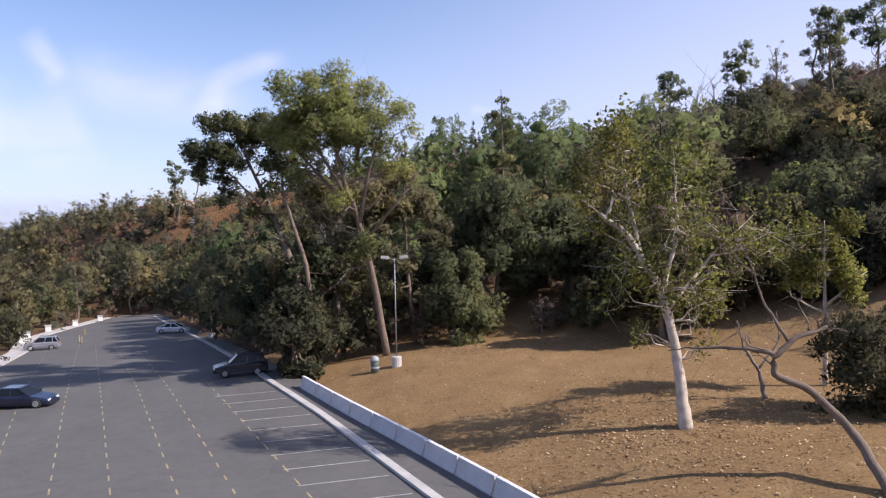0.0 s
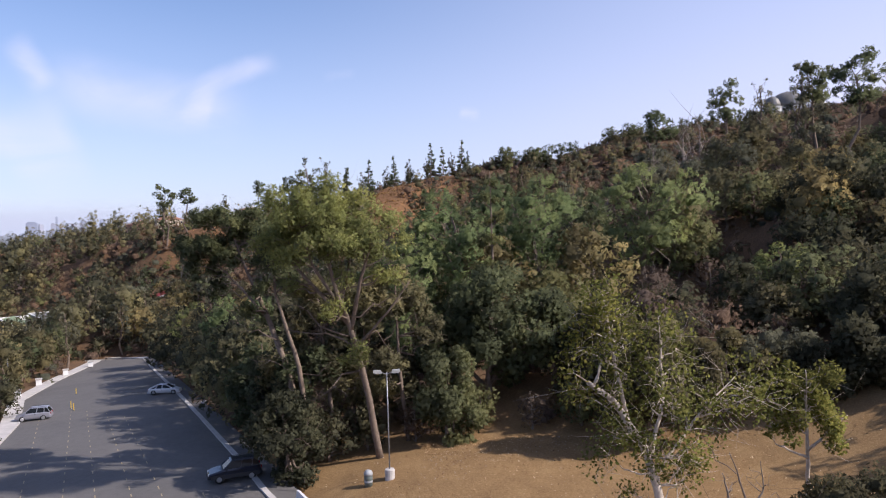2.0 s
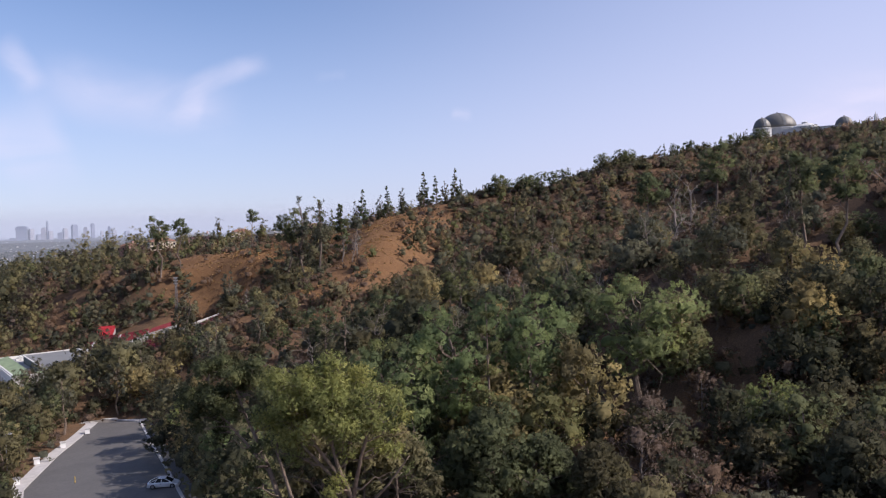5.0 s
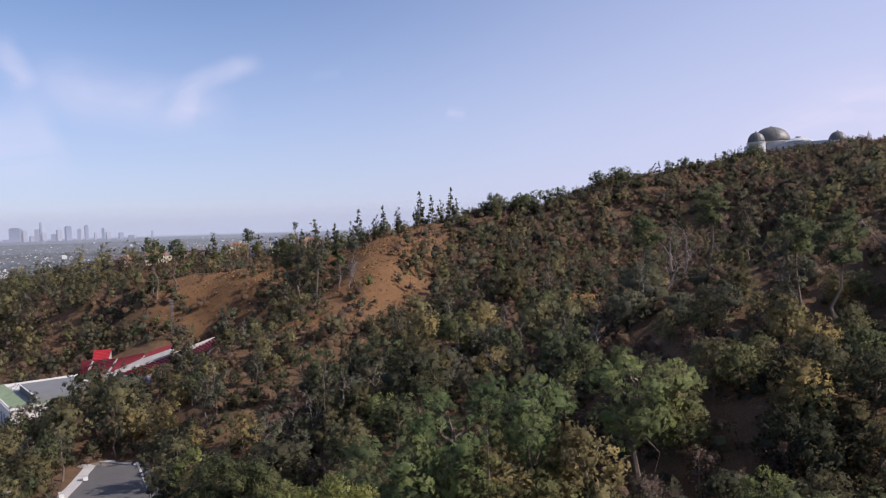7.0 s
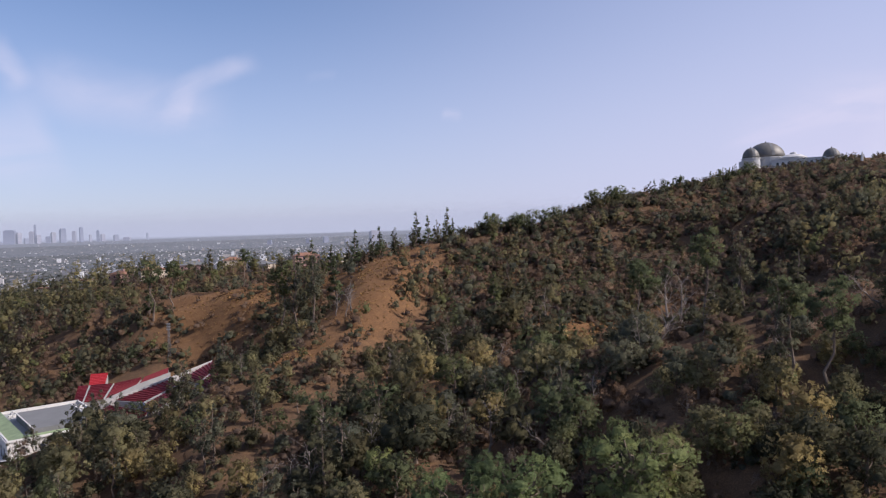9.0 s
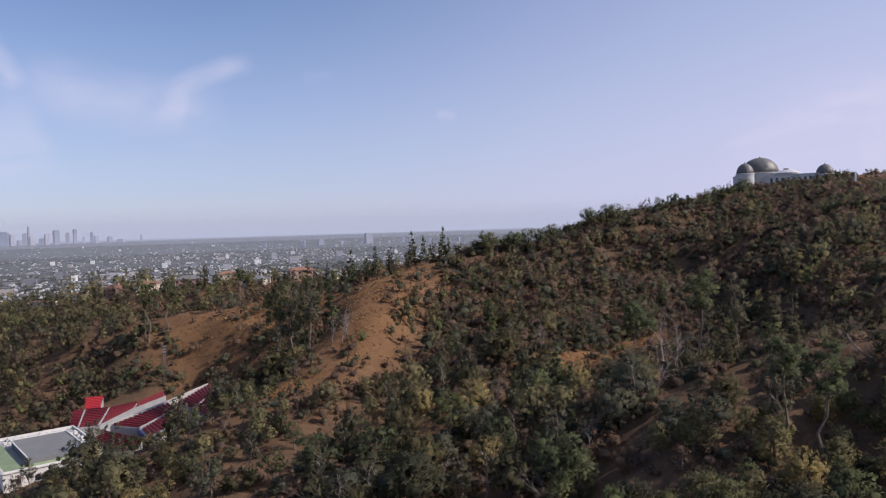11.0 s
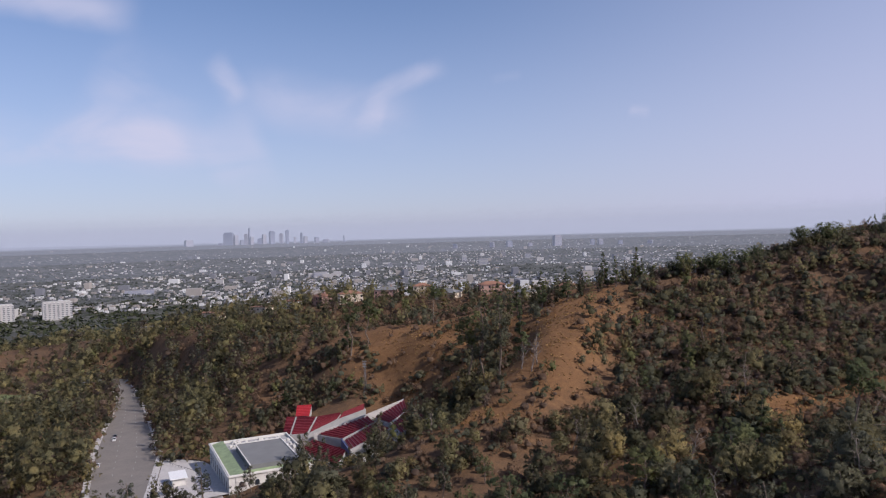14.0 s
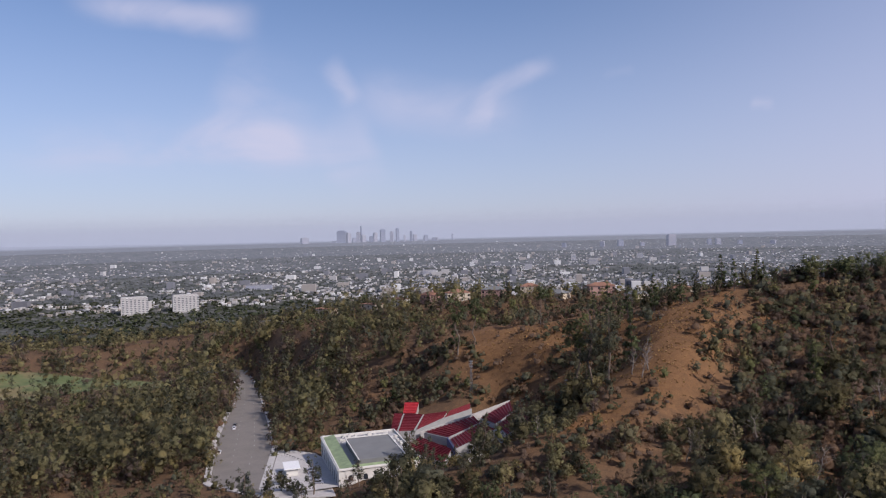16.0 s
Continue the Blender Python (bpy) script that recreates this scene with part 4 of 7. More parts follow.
# ---- large trees beside the car park, each built for itself ----
def big_tree(kind, label, stems, clumps, leaves, size, bark, leaf, seed, flat=0.85, limb=0.12, twigs=3, shell=0.45, extra=(), thin=0.46, heart=0.0):
    """stems: lists of (x, y, z, radius) in the world; clumps: (x, y, z, r, how many small clumps) clouds of foliage, reached by limbs."""
    rng = np.random.default_rng(seed)
    bx, by, bz = stems[0][0][:3]
    root = new(kind)
    root.matrix_world = pose(bx, by, bz)
    off = np.array([bx, by, bz])
    wood, cs, rs = Shape(), [], []
    nodes = []
    for stem in stems:
        s = np.array(stem, float)
        t, k = np.linspace(0, len(s) - 1, 4 * len(s)), np.arange(len(s))
        pts = np.stack([np.interp(t, k, s[:, j]) for j in range(4)], axis=1)
        pts[1:-1, :3] += rng.normal(size=(len(pts) - 2, 3)) * 0.02
        wood.tube([p[:3] - off for p in pts], [p[3] for p in pts], 8)
        nodes += [(p[:3], p[3]) for p in pts[len(pts) // 3:]]
    for x, y, z, r, n in clumps:
        for i in range(n):
            d = rng.normal(size=3)
            d *= (0.35 + 0.65 * rng.random() ** 0.5) / np.linalg.norm(d)
            c = np.array([x, y, z]) + d * r * np.array([1, 1, flat])
            cs.append(c - off)
            rs.append(r * (0.34 + 0.26 * rng.random()) * (8.0 / max(n, 8)) ** 0.25)
            near = min(nodes, key=lambda q: np.linalg.norm(q[0] - c) + 1.2 * max(0, q[0][2] - c[2] + 0.5))
            a = near[0]
            w = min(limb, near[1] * 0.7)
            path = bent(rng, a - off, c - off, 0.08, 5)
            wood.tube(path, [w, w * 0.75, w * 0.55, w * 0.36, w * 0.12], 5)
            for _ in range(twigs):
                q = path[2] + (path[4] - path[2]) * rng.random()
                e = c - off + rng.normal(size=3) * rs[-1] * 0.9
                wood.tube(bent(rng, q, e, 0.12, 3), [w * 0.3, w * 0.2, w * 0.05], 3)
    for a, b, w in extra:
        p = bent(rng, np.array(a) - off, np.array(b) - off, 0.07, 6)
        wood.tube(p, [w, w * 0.8, w * 0.65, w * 0.5, w * 0.3, w * 0.08], 5)
        for _ in range(5):
            q = p[rng.integers(2, 6)]
            wood.tube(bent(rng, q, q + rng.normal(size=3) * 0.9, 0.15, 3), [w * 0.3, w * 0.2, w * 0.05], 3)
    part("trunk", wood.mesh(kind + "_wood", bark, True), root)
    if leaves:
        q, inner = leaf_quads(rng, cs, rs, leaves, size, flat, shell, thin), None
        if heart:
            q, inner = with_heart(q, heart_quads(rng, cs, rs, heart, flat))
        part("crown", quads_mesh(kind + "_leaves", q, leaf, inner), root)
    return tagged(root, label, "tree")


def gz(x, y, d=-0.3):
    return height(x, y) + d


big_tree("pine_tree", "tall umbrella pine with open grey limbs beside the car park",
         [[(-7.6, 57.6, gz(-7.6, 57.6), 0.31), (-8.4, 57, 6.5, 0.26), (-9.3, 56.2, 11.2, 0.22), (-10.2, 55.2, 14.2, 0.17), (-11.0, 54.6, 18.0, 0.12), (-11.0, 54.4, 21.2, 0.05)],
          [(-9.4, 56.1, 11.4, 0.2), (-8.4, 55.4, 15.5, 0.14), (-7.2, 55.1, 19.0, 0.07)], [(-9.6, 55.9, 12.0, 0.18), (-12.6, 55.6, 15.5, 0.12), (-15.0, 55.8, 18.2, 0.05)],
          [(-9.9, 55.6, 13.0, 0.16), (-12.0, 54.0, 17.0, 0.11), (-12.8, 53.6, 21.0, 0.04)], [(-10.0, 55.5, 13.4, 0.15), (-9.4, 57.4, 17.6, 0.1), (-8.6, 58.2, 20.6, 0.04)],
          [(-9.0, 56.6, 10.0, 0.14), (-6.6, 55.6, 12.6, 0.09), (-4.6, 55.4, 15.2, 0.04)]],
         [(-15.0, 55.6, 19.1, 2.1, 9), (-13.3, 54.8, 20.5, 2.4, 11), (-11.0, 54.6, 21.1, 2.5, 13), (-8.8, 55.0, 20.4, 2.4, 11), (-6.8, 55.4, 19.0, 2.1, 9), (-9.4, 57.2, 19.3, 2.3, 8), (-12.6, 57.0, 18.9, 2.3, 8),
          (-9.6, 53.6, 18.5, 2.2, 8), (-12.6, 53.6, 18.3, 2.2, 8), (-7.2, 55.6, 17.1, 1.8, 2), (-15.0, 55.8, 16.9, 1.8, 2), (-11.0, 55.0, 17.0, 2.2, 2), (-8.2, 55.4, 16.0, 1.9, 2), (-5.4, 55.6, 16.2, 1.7, 2),
          (-14.2, 55.6, 14.8, 1.8, 2), (-11.6, 55.0, 13.2, 1.8, 2), (-8.6, 56.6, 9.6, 1.7, 4)],
         24000, 0.29, M_BARK, M_PINE, 1, 0.8, 0.12, thin=0.3, shell=0.15, twigs=3,
         extra=[((-9.4, 56.3, 10.2), (-14.5, 57, 12.0), 0.1), ((-8.9, 57, 8.0), (-12.8, 56.0, 6.0), 0.09), ((-9.8, 56, 12.6), (-5.2, 55.0, 14.0), 0.1), ((-9.2, 56.3, 11.0), (-15.0, 56, 13.6), 0.09), ((-9.0, 56.5, 10.4), (-4.2, 56.5, 11.6), 0.08),
                ((-10.2, 55.2, 14.4), (-15.6, 55, 16.8), 0.08), ((-10.2, 55.2, 14.4), (-4.6, 55.4, 17.2), 0.08)])
big_tree("pine_tree", "leaning dark umbrella pine beside the car park",
         [[(-14.3, 59.4, gz(-14.3, 59.4), 0.36), (-15.3, 59.9, 7.0, 0.28), (-18.3, 63.0, 12.8, 0.2), (-20.6, 64.4, 17.0, 0.12), (-21.6, 65, 19.8, 0.05)],
          [(-13.6, 59.2, gz(-13.6, 59.2), 0.26), (-14.4, 59.4, 8.0, 0.2), (-16.5, 60.5, 14.0, 0.12), (-16.8, 61.0, 18.0, 0.05)],
          [(-17.6, 62.4, 11.6, 0.15), (-20.8, 64, 14.6, 0.1), (-23.4, 65, 17.0, 0.04)]],
         [(-24.4, 65.2, 18.4, 1.9, 9), (-23.4, 65.4, 20.0, 1.9, 9), (-21.4, 65.2, 20.6, 1.9, 9), (-19.4, 65.0, 19.8, 1.8, 8), (-21.8, 64.2, 18.2, 1.9, 8), (-24.0, 65.0, 16.2, 1.6, 6), (-21.4, 66.6, 18.8, 1.9, 7),
          (-18.4, 64.0, 18.4, 1.6, 6), (-16.6, 61.2, 18.0, 1.8, 6), (-16.2, 61.0, 15.6, 1.8, 5), (-16.0, 60.6, 19.6, 1.8, 6), (-17.6, 62.0, 16.4, 1.9, 6), (-18.6, 62.0, 13.2, 1.5, 4), (-23.2, 65.4, 14.0, 1.3, 3), (-19.4, 63.4, 11.4, 1.4, 3)],
         19000, 0.3, M_BARK, M_PINE_DARK, 2, 0.85, thin=0.3, shell=0.15, heart=0.5, twigs=2, extra=[((-15.0, 59.8, 6.6), (-11.5, 58.5, 8.5), 0.07), ((-14.4, 59.5, 7.5), (-18.5, 58.5, 9.0), 0.07), ((-16.6, 61.2, 10.0), (-20.4, 60.6, 11.8), 0.07)])
big_tree("pine_tree", "slender grey-trunked pine behind the car park trees",
         [[(-12.0, 62.0, gz(-12, 62), 0.22), (-12.8, 62.4, 8.0, 0.17), (-13.6, 62.6, 15.5, 0.06)], [(-5.6, 61.5, gz(-5.6, 61.5), 0.2), (-6.3, 61.8, 8.0, 0.15), (-6.4, 62.0, 15.0, 0.05)],
          [(-9.0, 62.5, gz(-9.0, 62.5), 0.16), (-9.4, 62.5, 8.0, 0.12), (-9.2, 62.6, 14.0, 0.04)]],
         [(-13.4, 62.6, 13.6, 2.2, 9), (-6.4, 62.0, 13.6, 2.2, 9), (-9.5, 62.5, 12.5, 2.2, 8), (-11, 62, 8.2, 2.3, 8), (-4.4, 62.4, 10.6, 1.8, 6), (-14.6, 61.8, 9.8, 2.0, 7), (-7.4, 60.6, 7.4, 1.9, 6), (-16.2, 61.2, 7.0, 1.9, 6)],
         12000, 0.42, M_BARK, M_OLIVE, 3, 0.9, twigs=4, thin=0.34, shell=0.15)
big_tree("oak_tree", "dense dark oak bush at the end of the barrier",
         [[(-14.4, 55.4, gz(-14.4, 55.4), 0.22), (-14.6, 55.3, 2.6, 0.16), (-14.9, 55.2, 5.5, 0.05)], [(-14.4, 55.4, 0.4, 0.15), (-15.6, 56.8, 3.0, 0.1), (-16.0, 57.4, 4.8, 0.04)]],
         [(-14.6, 55.2, 3.7, 2.6, 15), (-15.2, 57.8, 4.2, 2.2, 11), (-17.2, 61.4, 4.0, 2.2, 10), (-13.2, 55.8, 2.2, 1.8, 8), (-14.0, 55.2, 1.5, 1.6, 8), (-15.4, 57.4, 1.7, 1.8, 8)], 14000, 0.28, M_BARK, M_OAK, 4, 1.0, heart=0.45)
big_tree("oak_tree", "dark green oak thicket beside the car park kerb",
         [[(-17.6, 63.4, gz(-17.6, 63.4), 0.24), (-17.5, 63.2, 3.6, 0.17), (-17.2, 63.0, 8.0, 0.05)], [(-20.4, 69.0, gz(-20.4, 69.0), 0.2), (-20.4, 69.0, 5.0, 0.12), (-20.3, 68.8, 8.5, 0.05)]],
         [(-17.4, 63.0, 6.2, 2.8, 14), (-20.6, 68.6, 5.2, 2.7, 12), (-14.4, 62.0, 8.0, 2.4, 8), (-17.2, 62.0, 2.6, 1.9, 6), (-20.6, 67.4, 2.6, 1.9, 6)], 9000, 0.4, M_BARK, M_YOUNG, 5, 1.0, heart=0.45)
big_tree("small_tree", "bright olive-green leafy tree by the car park kerb",
         [[(-24.0, 75.5, gz(-24.0, 75.5), 0.18), (-24.0, 75.4, 1.8, 0.12), (-24.0, 75.2, 5.0, 0.04)]], [(-24.0, 75.2, 3.0, 2.2, 12), (-23.8, 74.8, 4.8, 1.5, 6)], 4800, 0.38, M_BARK, M_PINE, 6, 1.1, heart=0.45)
big_tree("oak_tree", "broad dark oak at the back of the lawn",
         [[(1.4, 66.5, gz(1.4, 66.5), 0.4), (1.5, 66.8, 5.0, 0.3), (2.0, 67.4, 11.0, 0.14), (2.2, 67.6, 14.5, 0.05)], [(1.5, 66.8, 4.0, 0.22), (-2.0, 67.5, 8.0, 0.13), (-3.0, 68, 10.5, 0.05)],
          [(1.5, 66.8, 4.6, 0.22), (5.5, 67.0, 8.5, 0.13), (7.5, 67.2, 10.5, 0.05)]],
         [(1.8, 67.4, 11.8, 3.6, 18), (-2.6, 67.8, 9.4, 3.0, 12), (6.2, 67.3, 9.6, 3.2, 12), (1.6, 65.8, 7.2, 3.2, 10), (9.5, 67.5, 7.5, 2.4, 7)], 10000, 0.5, M_BARK, M_YOUNG, 7, 0.95, heart=0.45)
big_tree("small_tree", "blue-green young oak at the foot of the slope",
         [[(-2.3, 60.4, gz(-2.3, 60.4), 0.16), (-2.2, 60.3, 4.0, 0.1), (-2.0, 60.2, 7.5, 0.03)]], [(-2.2, 60.2, 5.6, 2.3, 14), (-1.4, 60.0, 3.4, 2.0, 8)], 5600, 0.34, M_BARK, M_YOUNG, 8, 1.25, heart=0.45)
big_tree("oak_tree", "dark oak in the shade at the back of the lawn",
         [[(12.5, 63.0, gz(12.5, 63), 0.28), (12.3, 63, 5, 0.2), (12.4, 63.2, 10.5, 0.05)]], [(12.3, 63.2, 9.4, 3.0, 13), (15.6, 63.8, 7.6, 2.8, 10), (9.6, 64, 6.0, 2.2, 7)], 6500, 0.52, M_BARK, M_OAK, 9, 0.95, heart=0.45)
# the next three oaks are added to throw shade over the lawn's back
big_tree("oak_tree", "dark oak standing at the far edge of the lawn",
         [[(20.5, 57.5, gz(20.5, 57.5), 0.26), (20.3, 57.4, 4.6, 0.19), (20.0, 57.2, 8.5, 0.06)], [(20.3, 57.4, 4.0, 0.14), (17.6, 57.0, 6.6, 0.09), (16.6, 56.8, 7.8, 0.03)]],
         [(20.2, 57.3, 7.6, 2.6, 12), (17.4, 57.0, 7.0, 2.3, 9), (22.6, 57.6, 6.4, 2.2, 8)], 7000, 0.46, M_BARK, M_OAK, 15, 0.95, heart=0.45)
big_tree("oak_tree", "dark spreading oak above the lawn's shaded corner",
         [[(29.5, 55.5, gz(29.5, 55.5), 0.26), (29.3, 55.4, 5.2, 0.19), (29.0, 55.2, 9.0, 0.06)]],
         [(29.2, 55.3, 8.2, 2.8, 12), (26.4, 55.6, 6.8, 2.3, 8), (32.0, 55.6, 7.0, 2.3, 8)], 6500, 0.48, M_BARK, M_OAK, 16, 0.95, heart=0.45)
big_tree("oak_tree", "broad dark oak shading the back of the lawn",
         [[(13.6, 55.2, gz(13.6, 55.2), 0.28), (13.4, 55.2, 4.2, 0.2), (13.0, 55.2, 8.6, 0.06)], [(13.5, 55.2, 3.6, 0.14), (10.4, 55.6, 5.6, 0.09), (9.2, 55.8, 6.6, 0.03)]],
         [(13.1, 55.2, 7.4, 2.8, 13), (9.8, 55.8, 5.8, 2.4, 9), (15.8, 55.4, 5.8, 2.2, 8)], 7500, 0.44, M_BARK, M_OAK, 17, 0.95, heart=0.45)
big_tree("conifer_tree", "sparse tall conifer with short ragged branches",
         [[(2.6, 76.0, gz(2.6, 76), 0.26), (2.5, 75.8, 14.0, 0.14), (2.4, 75.4, 25.0, 0.03)]],
         [(2.4, 75.5, 24.0, 0.7, 4), (2.1, 75.5, 22.0, 1.0, 5), (2.7, 75.6, 20.0, 1.2, 6), (2.2, 75.6, 17.5, 1.5, 6), (2.6, 75.8, 14.5, 1.8, 7)], 1500, 0.34, M_BARK, M_PINE_DARK, 10, 0.6, 0.06, 1)
big_tree("sycamore_tree", "leaning white-barked sycamore with thin yellow-green leaves",
         [[(9.5, 34.2, gz(9.5, 34.2), 0.37), (9.35, 34.4, 2.8, 0.28), (9.2, 34.8, 5.2, 0.23), (8.4, 34.9, 8.2, 0.19), (6.9, 34.9, 10.6, 0.15), (5.7, 34.9, 11.5, 0.11)],
          [(8.6, 34.9, 7.6, 0.12), (9.4, 35.2, 10.5, 0.08), (9.3, 35.4, 14.5, 0.025)], [(7.6, 34.9, 9.6, 0.11), (7.0, 35.4, 13.0, 0.07), (6.6, 35.6, 16.0, 0.02)],
          [(6.0, 34.9, 11.3, 0.09), (6.5, 35.2, 12.6, 0.06), (7.6, 35.0, 11.8, 0.03)], [(8.8, 34.9, 6.8, 0.10), (11.4, 36.0, 9.6, 0.06), (13.6, 36.8, 11.4, 0.02)]],
         [(6.9, 35.5, 14.2, 2.0, 12), (9.2, 35.4, 13.2, 1.7, 10), (6.2, 35.2, 12.0, 2.0, 10), (8.6, 35.4, 10.6, 2.2, 12), (11.4, 36.0, 11.6, 1.6, 8), (13.3, 36.8, 11.2, 1.6, 8),
          (9.6, 35.4, 7.8, 1.9, 8), (7.2, 34.6, 8.0, 1.7, 6), (11.2, 35.6, 8.2, 1.8, 6), (8.0, 34.4, 5.4, 1.2, 3), (10.2, 34.8, 5.6, 1.2, 3), (15.4, 37.2, 9.8, 1.5, 6)],
         9500, 0.145, M_BARK_PALE, M_YELLOW, 11, 1.1, 0.05, 6, 0.25)
big_tree("sycamore_tree", "small pale-barked sycamore with yellowing leaves on the lawn",
         [[(18.6, 40.2, gz(18.6, 40.2), 0.17), (18.5, 40.0, 5.0, 0.12), (18.3, 39.6, 8.0, 0.08), (18.1, 39.2, 11.0, 0.02)], [(18.4, 39.8, 6.4, 0.09), (20.8, 40.2, 8.2, 0.03)], [(18.4, 39.8, 6.0, 0.08), (16.4, 39.2, 7.0, 0.03)]],
         [(18.1, 39.2, 10.0, 1.5, 9), (20.2, 40.0, 8.8, 1.5, 8), (16.8, 39.2, 8.0, 1.3, 7), (18.6, 39.6, 7.6, 1.4, 5)], 4800, 0.15, M_BARK_PALE, M_YELLOW, 12, 0.9, 0.05, 4, 0.3)
big_tree("leaning_tree", "dark leafless crooked tree leaning over the lawn",
         [[(13.8, 24.6, gz(13.8, 24.6), 0.22), (14.0, 26.0, 1.9, 0.19), (13.7, 27.6, 3.2, 0.17), (12.5, 28.4, 4.6, 0.15), (11.2, 28.4, 5.1, 0.13), (11.2, 28.4, 5.8, 0.12), (12.0, 28.5, 6.5, 0.11), (13.4, 28.8, 6.9, 0.08)],
          [(11.25, 28.4, 5.9, 0.09), (10.2, 28.8, 6.1, 0.07), (8.4, 29.6, 6.0, 0.04), (7.6, 30.0, 5.8, 0.015)], [(11.8, 28.5, 6.4, 0.07), (11.0, 28.8, 7.8, 0.05), (10.4, 29.0, 9.8, 0.02)]],
         [(14.2, 29.0, 7.0, 0.9, 4), (12.6, 28.8, 7.4, 0.8, 3), (10.0, 29.2, 6.4, 0.8, 3)], 0, 0, M_BARK, None, 13, 1.0, 0.045, 4,
         extra=[((11.2, 28.5, 6.0), (7.4, 30.0, 6.6), 0.035), ((10.6, 28.8, 9.0), (9.2, 29.4, 10.4), 0.03), ((12.6, 28.6, 6.8), (12.2, 28.9, 8.2), 0.04), ((13.0, 28.7, 6.8), (13.8, 28.4, 8.0), 0.04)])
big_tree("oak_tree", "dense dark oak bush standing on the lawn's edge",
         [[(19.0, 35.2, gz(19.0, 35.2), 0.2), (18.9, 35.1, 3.2, 0.14), (18.8, 35.0, 5.4, 0.04)], [(19.0, 35.2, 2.4, 0.12), (20.8, 35.6, 4.0, 0.08), (21.4, 35.8, 5.0, 0.03)]],
         [(18.3, 35.0, 4.6, 2.2, 13), (20.8, 35.6, 4.6, 2.3, 12), (17.6, 34.8, 3.0, 1.9, 9), (20.0, 34.6, 2.8, 2.0, 9), (22.4, 35.8, 3.0, 2.0, 8)], 12000, 0.2, M_BARK, M_OAK, 18, 0.95, heart=0.5)
big_tree("dead_tree", "crooked leafless dry tree standing on the lawn",
         [[(14.6, 38.0, gz(14.6, 38), 0.13), (14.3, 38.0, 3.2, 0.1), (13.4, 37.8, 4.6, 0.07), (13.0, 37.6, 6.0, 0.02)], [(14.2, 38, 3.4, 0.07), (15.4, 38.2, 4.8, 0.045), (15.2, 38.2, 6.4, 0.015)]],
         [(13.2, 37.7, 5.4, 1.0, 4), (15.3, 38.2, 5.6, 1.0, 4)], 0, 0, M_BARK_DEAD, None, 14, 1.0, 0.04, 4)
# trees along the far side of the car park and round its end
random.seed(21)
ROADSIDE = [(-62, 92), (-68, 98), (-75, 112), (-82, 122), (-84, 134), (-88, 145), (-92, 156), (-52, 66), (-50, 58), (-70, 165), (-60, 155), (-50, 128), (-42, 116), (-38, 106), (-97, 168), (-104, 160), (-56, 146), (-95, 138), (-90, 118), (-80, 104)]
NEAR_KINDS = {
    "oak": [tree_meshes("near_oak", 411 + i, 8.0, 4.2, 18, 1.6, 950, 0.6, M_BARK, M_OAK, 0.26, 0.22, 0.9) for i in range(3)],
    "sage": [tree_meshes("near_sage", 431 + i, 7.5, 3.6, 16, 1.4, 900, 0.5, M_BARK, M_YOUNG, 0.2, 0.22, 0.95) for i in range(2)],
    "olive": [tree_meshes("near_olive", 441 + i, 9.0, 3.6, 17, 1.4, 900, 0.56, M_BARK, M_VALLEY, 0.22, 0.28, 0.95) for i in range(2)],
    "pine": [tree_meshes("near_pine", 451 + i, 13.0, 4.2, 18, 1.5, 1200, 0.55, M_BARK, M_PINE, 0.28, 0.42, 0.75, 0.04, twigs=1, form="umbrella", heart=0.5) for i in range(2)],
    "dry": [tree_meshes("near_dry", 481 + i, 6.0, 3.0, 13, 1.3, 620, 0.42, M_BARK_DEAD, M_DRY, 0.14, 0.15, 0.9, twigs=4, heart=0.45) for i in range(2)],
    "bare": [tree_meshes("near_bare", 491 + i, 9.0, 2.6, 12, 1.3, 0, 0, M_BARK_DEAD, None, 0.16, 0.3, twigs=5, lean=0.12 * i) for i in range(2)],
}


def plant_near(kind, x, y, scale):
    name, label = SAID[kind]
    return make_tree(name, random.choice(NEAR_KINDS[kind]), x, y, label, "shrub" if kind == "dry" else "tree", scale, random.uniform(0, 360), group="hillside trees")


for x, y in ROADSIDE:
    plant_near(random.choice(["olive", "oak", "olive", "sage"]), x, y, random.uniform(0.5, 0.75) if y < 100 or x > -62 else random.uniform(0.85, 1.15))
for k, x, y, f in [("olive", -22.5, 73, 1.15), ("oak", -25.5, 80, 1.4), ("olive", -30.5, 88, 1.25), ("oak", -35, 98, 1.4), ("olive", -40.5, 107, 1.2), ("oak", -46, 117, 1.4), ("olive", -52, 127, 1.2), ("oak", -58, 138, 1.3), ("pine", -28, 84, 1.05), ("pine", -43, 114, 0.95)]:
    plant_near(k, x, y, f)
for x, y, f in [(-9, 60.4, 0.5), (-5, 61, 0.55), (0.6, 62.4, 0.45), (5, 61, 0.5), (-12, 59.0, 0.5), (9, 60.5, 0.5), (14, 59.6, 0.55), (18.5, 60, 0.5), (-2, 63.5, 0.6)]:
    plant_near(random.choice(["oak", "sage", "dry"]), x, y, f)
